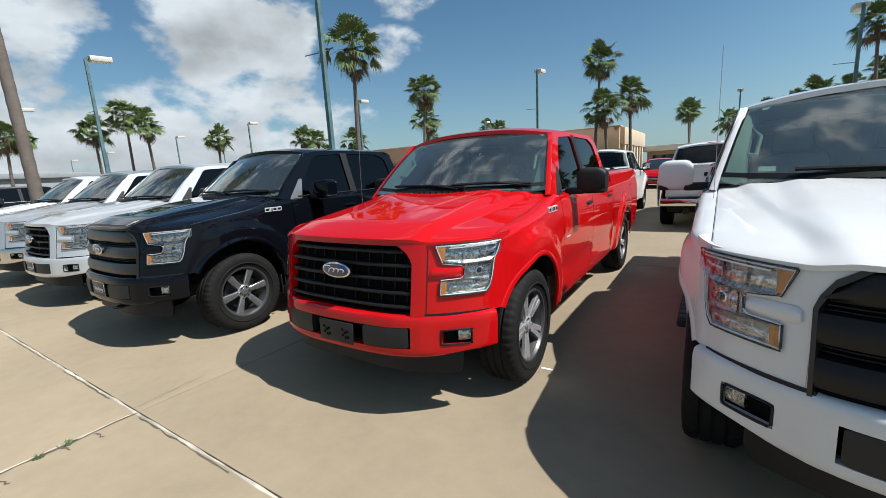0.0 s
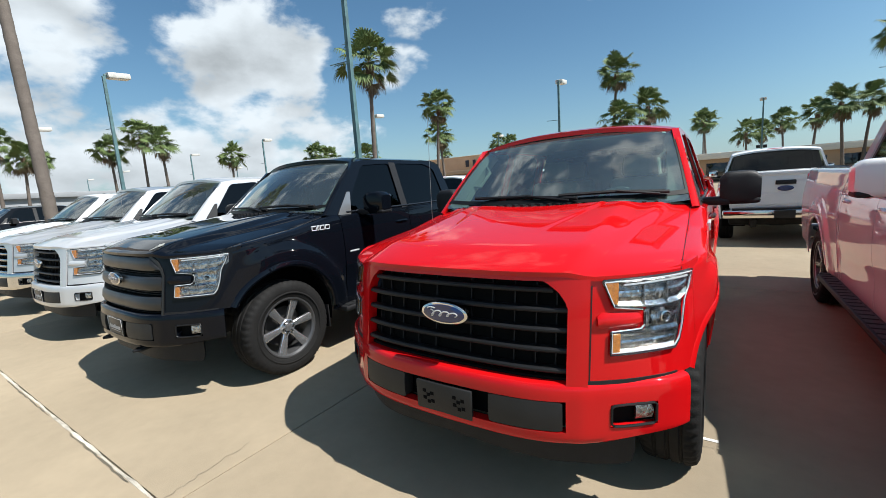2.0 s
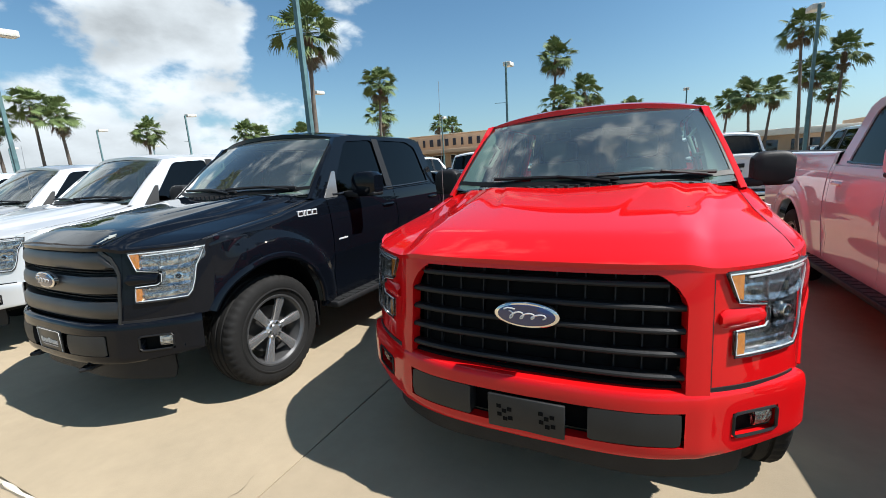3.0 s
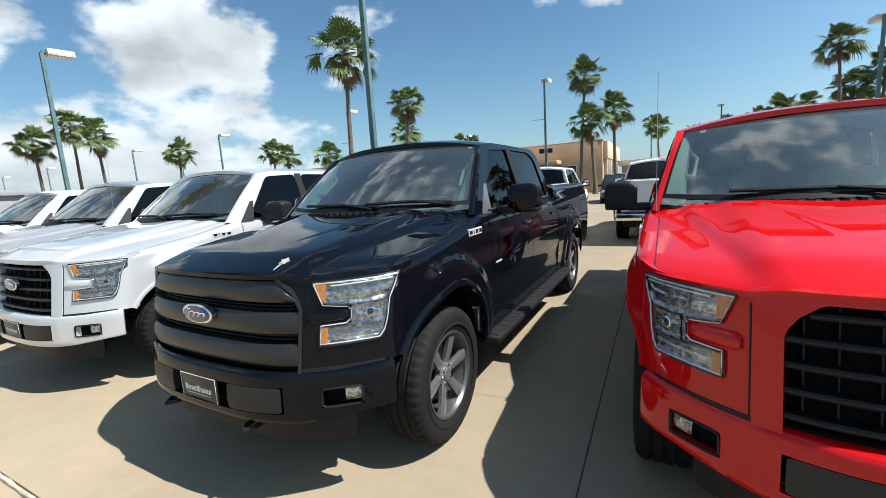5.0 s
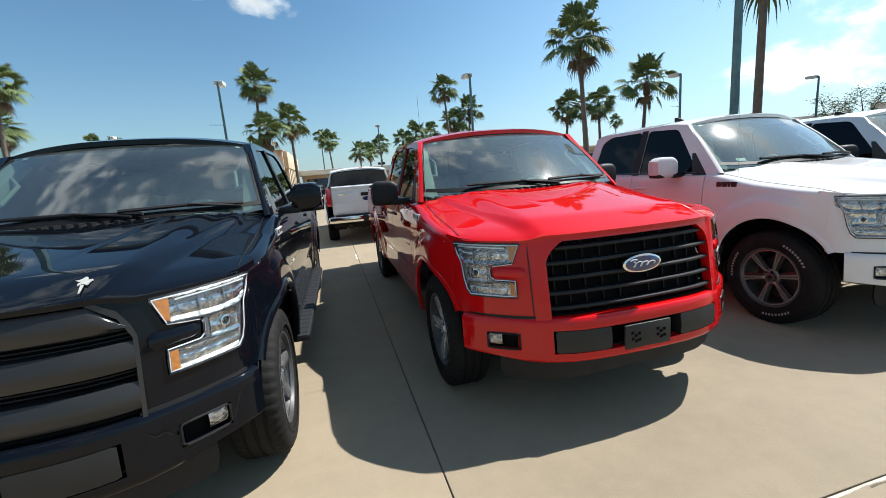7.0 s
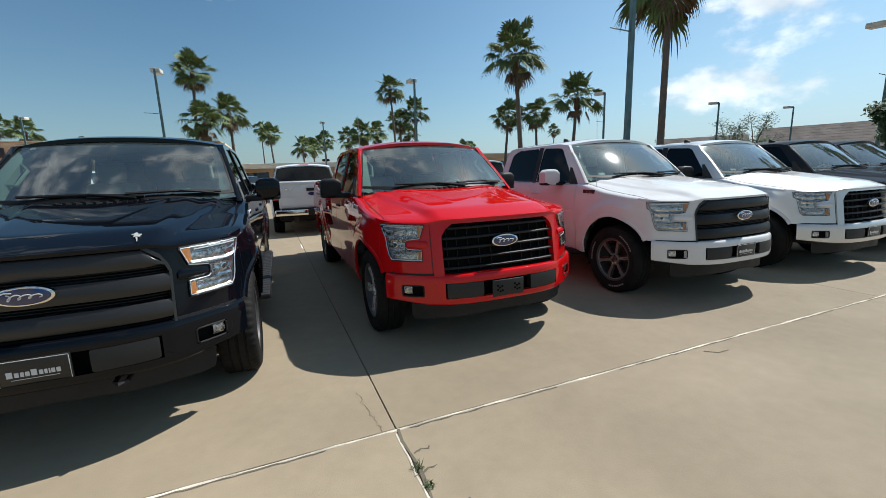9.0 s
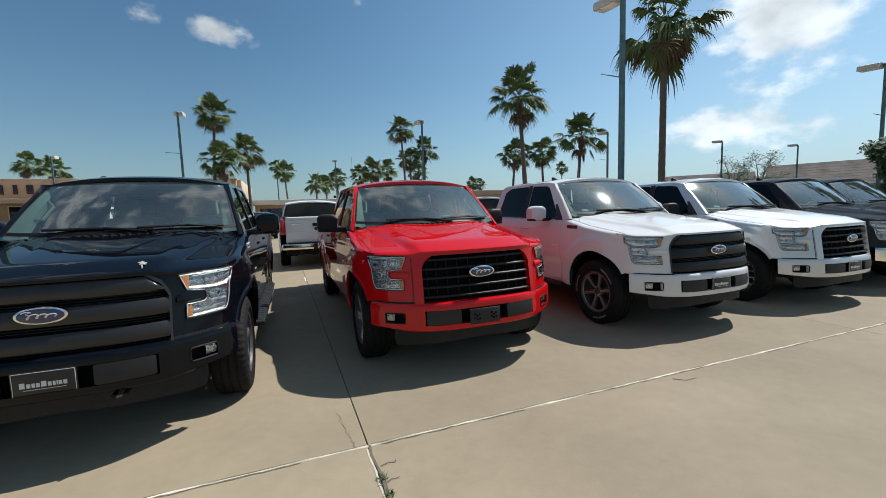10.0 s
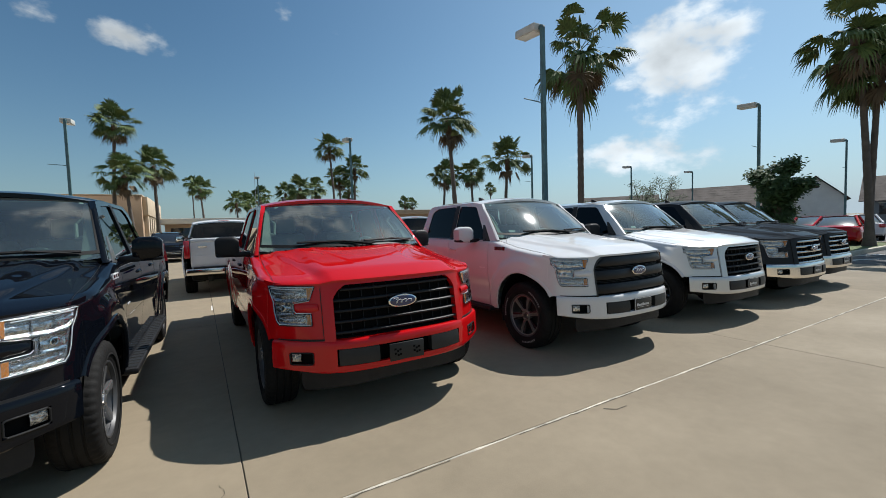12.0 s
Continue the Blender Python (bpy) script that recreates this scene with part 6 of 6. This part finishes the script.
PALMS = [  # x, y, crown height, size
    (-18.0, 20.6, 9.3, 1.02), (-23.5, 36.0, 9.6, 1.0), (-26.2, 40.0, 7.6, 1.0), (-50.3, 30.0, 7.3, 1.0), (-47.9, 40.9, 7.6, 1.0), (-49.6, 44.9, 7.3, 1.0),
    (-38.9, 41.8, 6.4, 1.0), (-52.8, 21.5, 9.6, 1.0), (-49.5, 21.9, 8.3, 1.0), (-55.4, 19.3, 8.1, 1.0), (-58.9, 13.2, 7.5, 1.05), (-56.7, 10.7, 8.4, 1.05),
    (-70.3, 10.5, 9.4, 1.0), (-8.3, 42.4, 10.8, 1.0), (-6.0, 44.0, 7.7, 0.98), (-7.8, 41.6, 6.6, 1.0), (-2.4, 69.0, 8.2, 1.0), (2.3, 69.7, 6.3, 1.0), (4.0, 71.0, 6.3, 0.9),
    (11.2, 49.5, 11.5, 1.0), (14.9, 51.5, 9.4, 1.0), (17.0, 60.5, 7.4, 0.9), (9.2, 57.3, 7.3, 1.1), (12.2, 61.1, 7.6, 1.0), (8.4, 63.4, 7.1, 1.0), (13.0, 52.0, 8.2, 0.95),
    (11.3, 22.4, 8.5, 1.08), (21.2, 39.2, 7.4, 1.0), (23.6, 37.7, 7.4, 1.0), (21.0, 28.2, 7.4, 1.12), (62.3, 84.8, 10.7, 1.0), (40.0, 89.3, 7.5, 1.0),
    (-30.8, 69.2, 8.4, 1.0), (49.2, 103.9, 8.1, 1.0), (-3.6, 107.0, 12.9, 1.0), (-34.8, 72.3, 9.3, 1.0), (6.7, 78.1, 7.9, 1.05),
]
prng = random.Random(5)
for i, (px, py, pt, ps) in enumerate(PALMS):
    palm(px, py, pt * 1.02, i % 3, ps * 1.26, (prng.uniform(-0.5, 0.5), prng.uniform(-0.4, 0.4)), 0.17 if pt > 8.5 else 0.19, 0.105, turn=prng.uniform(0, 360))
palm(14.5, 14.5, 10.5, 1, 1.70, (0.15, 0.1), 0.18, 0.13, True, 20, "shaggy fan palm with hanging dry leaves behind the row")
palm(20.2, 5.5, 9.1, 2, 1.38, (-1.7, 0.1), 0.15, 0.10, True, 70, "leaning twin fan palm on the kerb island")
palm(21.2, 5.1, 8.0, 0, 1.32, (-0.6, -0.35), 0.14, 0.095, True, 140, "leaning twin fan palm on the kerb island")
palm(-18.0, 4.95, 11.5, 1, 1.2, (-1.55, 0.15), 0.17, 0.13, False, 40, "leaning fan palm on the kerb island")
palm(-66, 16, 8.0, 1, 1.0, (0.4, 0))
palm(-40, 62, 8.0, 2, 1.0, (0.2, 0.1))


# ---- broadleaf trees and hedge ----
def leafy_tree(x, y, height, spread, seed, leaves=2600, bare=False, size=1.0, label="rounded leafy tree with a dense uneven crown"):
    rng = random.Random(seed)
    root = new("tree")
    tagged(root, label, "tree")
    root.matrix_basis = pose(x, y, 0)
    bm = bmesh.new()
    tube([(0, 0, 0), (0.05, 0.02, height * 0.25), (0.0, 0.05, height * 0.45)], 0.16, 9, bm, 0.11)
    tips = []
    for k in range(11):
        a, z0 = k * 2.4, height * (0.28 + 0.03 * (k % 6))
        l = spread * rng.uniform(0.55, 0.95)
        e = Vector((math.cos(a) * l, math.sin(a) * l, z0 + height * rng.uniform(0.0 if not bare else 0.12, 0.50)))
        m = Vector((e.x * 0.45, e.y * 0.45, z0 + (e.z - z0) * 0.62))
        tube([(0, 0, z0), m, e], 0.06, 6, bm, 0.012)
        tips += [m, e, m * 0.4 + e * 0.6]
        for j in range(3):
            q = e + Vector((rng.uniform(-1, 1), rng.uniform(-1, 1), rng.uniform(-0.3, 0.8))) * spread * 0.32
            tube([m * 0.3 + e * 0.7, q], 0.02, 4, bm, 0.006)
            tips.append(q)
    part("trunk", bm, M["bark"], root, "branching brown trunk")
    tips.append(Vector((0, 0, height * 0.85)))
    if not bare:
        tips += [Vector((math.cos(a) * spread * 0.62, math.sin(a) * spread * 0.62, height * (0.30 + 0.06 * (a % 3)))) for a in range(9)]
    vs, fs = [], []
    for i in range(leaves):
        c = tips[rng.randrange(len(tips))]
        r = spread * (0.16 if bare else 0.22)
        p = c + Vector((rng.gauss(0, r), rng.gauss(0, r), rng.gauss(0, r * 0.75)))
        p.z = max(p.z, height * 0.12)
        s = rng.uniform(0.035, 0.075) * (1.3 if bare else size)
        u = Vector((rng.gauss(0, 1), rng.gauss(0, 1), rng.gauss(0, 0.6))).normalized()
        v = u.orthogonal().normalized()
        j = len(vs)
        vs += [p - u * s, p + v * s * 0.55, p + u * s, p - v * s * 0.55]
        fs.append((j, j + 1, j + 2, j + 3))
    bm = bmesh.new()
    bv = [bm.verts.new(v) for v in vs]
    for f in fs:
        bm.faces.new([bv[i] for i in f])
    part("crown", bm, M["leaf"], root, "small dark green leaves", angle=180)


def hedge(x0, x1, y0, y1, h, seed, label):
    rng = random.Random(seed)
    root = new("hedge")
    tagged(root, label, "hedge")
    core = bmesh.new()
    add_box(core, x0 + 0.15, x1 - 0.15, y0 + 0.15, y1 - 0.15, 0.0, h - 0.18, 0.2, 3)
    part("twig_core", core, M["bark"], root)
    vs, fs = [], []
    for i in range(int(900 * (x1 - x0) * (y1 - y0))):
        p = Vector((rng.uniform(x0, x1), rng.uniform(y0, y1), rng.uniform(0.05, h) if i % 3 else h + rng.gauss(-0.06, 0.06)))
        s = rng.uniform(0.04, 0.09)
        u = Vector((rng.gauss(0, 1), rng.gauss(0, 1), rng.gauss(0, 0.7))).normalized()
        v = u.orthogonal().normalized()
        j = len(vs)
        vs += [p - u * s, p + v * s * 0.5, p + u * s, p - v * s * 0.5]
        fs.append((j, j + 1, j + 2, j + 3))
    bm = bmesh.new()
    bv = [bm.verts.new(v) for v in vs]
    for f in fs:
        bm.faces.new([bv[i] for i in f])
    part("foliage", bm, M["hedge"], root, "yellow-green leaves", angle=180)


leafy_tree(16.60, 6.75, 4.0, 0.64, 3, 20000, False, 1.3)
leafy_tree(34.8, 24.6, 5.7, 1.4, 5, 2400, True, 1.0, "thin tree with a sparse see-through crown")
leafy_tree(36.8, 23.6, 6.1, 1.5, 8, 2300, True, 1.0, "thin tree with a sparse see-through crown")
leafy_tree(33.0, 30.5, 4.6, 1.0, 9, 1600, False, 2.0, "low round tree with bright green leaves")
leafy_tree(40.0, 6.2, 5.0, 1.3, 12, 2600, False, 2.0)
hedge(15.8, 18.2, 6.3, 7.3, 0.95, 4, "clipped yellow-green hedge on the kerb island")


# ---- kerb islands and road ----
def kerb_island(x0, x1, y0, y1, label, top):
    root = new("kerb_island")
    tagged(root, label, "kerb island", kind="structure")
    part("kerb", lambda: island_kerb(x0, x1, y0, y1), M["kerb"], root, "pale concrete kerb")
    part("planting_bed", box(x0 + 0.15, x1 - 0.15, y0 + 0.15, y1 - 0.15, -0.01, 0.115), M[top], root)


def island_kerb(x0, x1, y0, y1):
    bm = bmesh.new()
    add_box(bm, x0, x1, y0, y0 + 0.15, -0.012, 0.15, 0.02)
    add_box(bm, x0, x1, y1 - 0.15, y1, -0.012, 0.15, 0.02)
    add_box(bm, x0, x0 + 0.15, y0 + 0.15, y1 - 0.15, -0.012, 0.15, 0.02)
    add_box(bm, x1 - 0.15, x1, y0 + 0.15, y1 - 0.15, -0.012, 0.15, 0.02)
    return bm


kerb_island(14.6, 25.0, 4.8, 9.8, "kerbed island with palms, a tree and a hedge", "grass")
kerb_island(-20.0, -15.0, 3.9, 9.6, "kerbed island with a leaning palm", "bed_soil")
flat_sheet("road", 14.0, 60.0, -40, 40, -0.006, M["asphalt"], "dark asphalt drive past the slabs", "road")


def arrow_bm():
    bm = outline([(-0.08, -0.9), (0.08, -0.9), (0.08, 0.2), (0.3, 0.2), (0.0, 0.9), (-0.3, 0.2), (-0.08, 0.2)], 0.003, "z", 0.0)
    return bm


for ax_, ay_ in ((15.8, 4.3), (18.2, 4.6)):
    a = part("road_arrow", arrow_bm, M["line_white"], key="arrow", at=pose(ax_, ay_, -0.004, 0, 0, 60))
    tagged(a, "worn white direction arrow on the asphalt", "road marking", "road arrows")


# ---- traffic cone ----
def cone_bm():
    return lathe_z([(0.135, 0.03), (0.12, 0.035), (0.03, 0.68), (0.02, 0.70), (0.0, 0.70)], 24)


cone = new("traffic_cone")
tagged(cone, "orange plastic traffic cone beside the kerb", "traffic cone")
cone.matrix_basis = pose(-20.6, 3.35, 0)
part("cone_body", cone_bm, M["cone"], cone)
part("cone_foot", lambda: box(-0.19, 0.19, -0.19, 0.19, 0.0, 0.035, 0.012), M["trim"], cone, "square black foot")
part("cone_band", lambda: lathe_z([(0.082, 0.28), (0.084, 0.28), (0.066, 0.40), (0.064, 0.40)], 24), M["line_white"], cone, "pale reflective band")


# ---- buildings ----
def showroom():
    root = new("showroom_building")
    tagged(root, "tan stucco showroom with a flat parapet and dark navy sign bars", "building")
    x0, x1, y0, y1, h = -48.0, -7.2, 46.0, 62.0, 5.15
    part("wall", box(x0, x1, y0, y1, 0, h, 0.03), M["stucco"], root, "tan stucco wall")
    part("parapet_cap", box(x0 - 0.08, x1 + 0.08, y0 - 0.08, y1 + 0.08, h, h + 0.10, 0.02), M["stucco_pale"], root)
    part("canopy", box(x0 + 1, x1 - 4, y0 - 2.6, y0 - 0.02, 3.05, 3.45, 0.03), M["stucco"], root, "projecting canopy")
    for k in range(9):
        xx = x0 + 3 + 4.0 * k
        w = part("window", box(xx, xx + 3.3, y0 - 0.05, y0 - 0.01, 0.3, 2.9, 0.01), M["dark_window"], root, "dark shop window")
        part("window_frame", frame_bm(xx, xx + 3.3, 0.3, 2.9, y0 - 0.06), M["fascia_white"], w)
    # sign: one plain block for each letter
    for k in range(10):
        sx = -26.3 + 0.98 * k
        part("sign_block", sign_block(k), M["sign_blue"], root, "dark navy sign block", at=pose(sx, y0 - 0.10, 4.30))
    for k in range(7):
        yy = y0 + 1.2 + 2.1 * k
        part("pilaster", box(x1, x1 + 0.35, yy, yy + 0.7, 0, 3.4, 0.02), M["stucco_pale"], root)
        part("side_window", box(x1 + 0.005, x1 + 0.05, yy + 0.75, yy + 2.0, 0.2, 3.2, 0.01), M["dark_window"], root, "dark window")
    part("side_band", box(x1, x1 + 0.42, y0 + 0.5, y1 - 0.2, 3.4, 5.1, 0.02), M["stucco_pale"], root)


def frame_bm(x0, x1, z0, z1, y):
    bm = bmesh.new()
    for a in ((x0, x0 + 0.06, z0, z1), (x1 - 0.06, x1, z0, z1), (x0, x1, z0, z0 + 0.06), (x0, x1, z1 - 0.06, z1), ((x0 + x1) / 2 - 0.03, (x0 + x1) / 2 + 0.03, z0, z1)):
        add_box(bm, a[0], a[1], y - 0.03, y, a[2], a[3])
    return bm


def sign_block(k):
    """A plain upright bar in place of one letter."""
    w = (0.21, 0.18, 0.13, 0.22, 0.19)[k % 5]
    return box(-w, w, -0.06, 0.06, -0.40, 0.40, 0.015)


showroom()


def low_shop(x0, x1, y0, y1, h, wall, fascia_m, label, bays):
    root = new("shop_building")
    tagged(root, label, "building")
    part("wall", box(x0, x1, y0, y1, 0, h - 0.7, 0.02), M[wall], root)
    part("roof_fascia", box(x0 - 0.5, x1 + 0.5, y0 - 0.8, y1 + 0.5, h - 0.7, h, 0.03), M[fascia_m], root)
    n = bays
    for k in range(n):
        xx = x0 + (x1 - x0) * (k + 0.15) / n
        part("bay_opening", box(xx, xx + (x1 - x0) / n * 0.7, y0 - 0.06, y0 - 0.01, 0.1, h - 1.2, 0.01), M["dark_window"], root, "dark glazed bay")


low_shop(-6.5, 22, 62, 74, 3.5, "stucco", "fascia_white", "low tan building with a pale flat roof edge", 7)
low_shop(-110, -78, 12, 26, 4.6, "shop_grey", "shop_grey", "long grey clad building at the far end", 6)
low_shop(-62, -40, 60, 72, 4.0, "siding", "fascia_white", "low pale building behind the palms", 5)
low_shop(22, 40, 58, 70, 4.2, "stucco", "stucco", "low brown building behind the palms", 5)


def gable_house(x, y, yaw, w, d, wall_h, roof_h, label, wallm="siding"):
    root = new("house")
    tagged(root, label, "house", "houses beyond the drive")
    root.matrix_basis = pose(x, y, 0, 0, 0, yaw)
    bm = outline([(-w / 2, 0), (w / 2, 0), (w / 2, wall_h), (0, wall_h + roof_h), (-w / 2, wall_h)], d, "y", -d / 2)
    part("wall", bm, M[wallm], root, "pale boarded wall")
    for s in (1, -1):
        n = 9
        for k in range(n):
            f0, f1 = k / n, (k + 1) / n
            xa, xb = s * (w / 2 + 0.4) * (1 - f0), s * (w / 2 + 0.4) * (1 - f1)
            slope = roof_h / (w / 2)
            za, zb = wall_h + roof_h - abs(xa) * slope + 0.12, wall_h + roof_h - abs(xb) * slope + 0.12
            rows = [[(xa, -d / 2 - 0.4, za + 0.008), (xa, d / 2 + 0.4, za + 0.008)], [(xb, -d / 2 - 0.4, zb), (xb, d / 2 + 0.4, zb)], [(xb, -d / 2 - 0.4, zb - 0.08), (xb, d / 2 + 0.4, zb - 0.08)], [(xa, -d / 2 - 0.4, za - 0.05), (xa, d / 2 + 0.4, za - 0.05)]]
            part("roof_course", grid_mesh(rows + rows[:1]), M["shingle"], root)
    for k in range(3):
        yy = -d / 2 + d * (k + 0.5) / 3
        for s in (1, -1):
            wn_ = part("window", box(s * w / 2 - 0.03, s * w / 2 + 0.03, yy - 0.5, yy + 0.5, wall_h - 1.6, wall_h - 0.4, 0.01), M["dark_window"], root, "dark window")
            part("window_frame", box(s * w / 2 - 0.04, s * w / 2 + 0.04, yy - 0.58, yy + 0.58, wall_h - 0.4, wall_h - 0.30, 0.01), M["fascia_white"], wn_)
    for s in (1, -1):
        part("gable_vent", box(-0.25, 0.25, s * d / 2 - 0.02, s * d / 2 + 0.02, wall_h + roof_h * 0.45, wall_h + roof_h * 0.45 + 0.5, 0.01), M["dark_window"], root)


gable_house(50.0, 24.5, 25, 8, 10, 2.7, 2.3, "house with a brown shingle roof and pale walls")
gable_house(48.9, 37.2, 37, 8, 9, 2.6, 2.2, "low house with a brown shingle roof")
gable_house(54.0, 17.2, -73, 4.2, 9, 3.2, 2.0, "house with a white boarded gable")
gable_house(64.0, 10.5, 10, 8, 10, 2.9, 2.6, "dark grey house with a broad brown shingle roof", "shop_grey")
gable_house(68.0, 58.0, 50, 9, 15, 2.6, 2.2, "low house with a brown shingle roof")

# ---- small things on the lot ----
def ribbon(points, width, z, seed=1, jag=0.3, height=0.0):
    """A thin uneven strip along a line on the ground."""
    rng = random.Random(seed)
    rows = []
    pts = [Vector((*p, 0)) for p in points]
    fine = []
    for a, b in zip(pts, pts[1:]):
        n = max(1, int((b - a).length / 0.12))
        fine += [a + (b - a) * k / n for k in range(n)]
    fine.append(pts[-1])
    for i, p in enumerate(fine):
        d = (fine[min(i + 1, len(fine) - 1)] - fine[max(i - 1, 0)]).normalized()
        s = Vector((-d.y, d.x, 0)) * width / 2
        l, r = s * (1 + rng.uniform(-jag, jag)), s * (1 + rng.uniform(-jag, jag))
        rows.append([(p.x + l.x, p.y + l.y, z), (p.x + l.x * 0.6, p.y + l.y * 0.6, z + height), (p.x - r.x * 0.6, p.y - r.y * 0.6, z + height), (p.x - r.x, p.y - r.y, z)])
    return grid_mesh(rows)


def on_ground(name, bm, material, label, category):
    ob = part(name, bm, material)
    return tagged(ob, label, category, kind="structure")


on_ground("joint_sealant", ribbon([(-45, JY - 0.012), (14, JY - 0.012)], 0.024, -0.004, 2, 0.6, 0.006), M["sealant"], "pale worn filler along the long slab joint", "joint")
on_ground("joint_sealant", ribbon([(JX - 0.012, JY - 0.05), (JX - 0.012, -9.0)], 0.020, -0.004, 3, 0.9, 0.006), M["sealant"], "pale broken filler along the cross joint", "joint")
jr = random.Random(21)


def wander(x0, y0, x1, y1, n, sway):
    """A jittered line between two points on the ground."""
    out = []
    dx, dy = (x1 - x0) / n, (y1 - y0) / n
    l = math.hypot(dx, dy)
    for k in range(n + 1):
        j = jr.uniform(-sway, sway) if 0 < k < n else 0
        out.append((x0 + dx * k - dy / l * j, y0 + dy * k + dx / l * j))
    return out


on_ground("joint_soil_strip", ribbon(wander(JX + 0.010, JY - 0.01, JX + 0.012, -9.0, 90, 0.008), 0.020, 0.0025, 9, 0.9), M["bed_soil"], "dark dirt filling the worn cross joint", "joint")
for sx0, sx1 in ((-9.5, -6.4), (-5.9, -4.6), (-4.1, -3.1), (-2.6, -1.5), (-0.9, 0.6), (1.3, 3.9), (4.5, 8.5)):
    on_ground("joint_soil_strip", ribbon(wander(sx0, JY - 0.028, sx1, JY - 0.028, int((sx1 - sx0) / 0.05), 0.004), 0.009, 0.0022, int(sx0 * 7) % 50, 0.9), M["bed_soil"], "dark dirt along the worn filler", "joint")
on_ground("crack", ribbon(wander(JX - 0.14, 2.42, JX - 0.085, JY, 18, 0.014), 0.003, 0.0025, 4, 0.8), M["bed_soil"], "thin dark wandering crack in the concrete", "crack")
for cx, cy, ln in ((JX + 0.03, 1.62, 0.10), (JX - 0.03, 1.45, 0.14), (JX + 0.05, 1.18, 0.12)):
    on_ground("crack", ribbon(wander(cx, cy, cx + ln, cy + ln * 0.25, 6, 0.012), 0.010, 0.0024, int(cy * 31) % 40, 0.8), M["bed_soil"], "dark chip beside the slab joint", "crack")


def weed_bm(seed):
    """A flat tuft of short thin blades."""
    bm = bmesh.new()
    rng = random.Random(seed)
    for k in range(46):
        a, r = rng.uniform(0, 6.28), rng.uniform(0.0, 0.035)
        b0 = Vector((r * math.cos(a), r * math.sin(a), 0))
        t = b0 + Vector((rng.uniform(-0.03, 0.03), rng.uniform(-0.03, 0.03), rng.uniform(0.008, 0.028)))
        w = Vector((math.sin(a), -math.cos(a), 0)) * 0.0035
        bm.faces.new([bm.verts.new(q) for q in (b0 - w, b0 + w, t)])
    return bm


for i, (wx, wy) in enumerate(((JX + 0.01, 1.50), (JX + 0.015, 1.36), (JX + 0.005, 0.62))):
    tagged(part("weed_tuft", weed_bm(i), M["leaf"], at=pose(wx, wy, 0.0, 0, 0, 40 * i), angle=180), "small green weed tuft growing in the slab joint", "weed")
on_ground("crack", ribbon([(-0.05, 1.79), (0.03, 1.72), (0.15, 1.72)], 0.012, 0.0025, 6, 0.6), M["bed_soil"], "short dark chip in the concrete", "crack")
on_ground("stall_line", ribbon([(JX - 0.02, 9.0), (JX - 0.02, 9.6)], 0.028, 0.003, 7, 0.2), M["line_white"], "worn white stall line end", "marking")
on_ground("stall_line", ribbon([(-0.42, 3.74), (-0.33, 3.74)], 0.026, 0.003, 8, 0.2), M["line_white"], "short worn white mark by the tyre", "marking")


def splash_bm():
    bm = bmesh.new()
    rng = random.Random(4)
    pts = []
    for k in range(22):
        a = 2 * math.pi * k / 22
        r = 0.024 * (1.0 + 0.28 * math.sin(5 * a) + rng.uniform(-0.3, 0.3))
        pts.append((r * math.cos(a), r * math.sin(a) * 1.1))
    outline(pts, 0.004, "z", 0.0, bm)
    outline([(-0.006, -0.03), (0.004, -0.028), (0.007, -0.09), (0.003, -0.095)], 0.003, "z", 0.0, bm)
    return bm


SPLASH = min((hood_point(0.47 / 0.925, v) for v in np.linspace(0, 0.3, 61)), key=lambda p: abs(p[1] - 0.27))
sp = part("bird_dropping", splash_bm, M["splash"], at=pose(-4.47, 2.31, 0.033, 0, 0, -1.2) @ pose(SPLASH[0], SPLASH[1], SPLASH[2], 16, 4, 10))
tagged(sp, "dried white splash on the dark bonnet", "splash")

# ---- concrete slabs, each its own piece ----
pavement = new("pavement")
tagged(pavement, "pale sun-bleached concrete slabs with dark joints", "pavement", kind="structure")
slab_mesh = None
for i in range(-10, 3):
    for k in range(-5, 10):
        x0, y0 = JX + SLAB * i, JY + SLAB * k
        if slab_mesh is None:
            bm = box(0.004, SLAB - 0.004, 0.004, SLAB - 0.004, -0.05, 0.0, 0.0025, 1)
            s0 = part("slab", bm, M["concrete"], pavement, at=pose(x0, y0, 0))
            slab_mesh = s0.data
        else:
            s0 = new("slab", slab_mesh)
            s0.parent = pavement
            s0.matrix_basis = pose(x0, y0, 0)
            s0.material_slots[0].link = "OBJECT"
            s0.material_slots[0].material = M["concrete"]
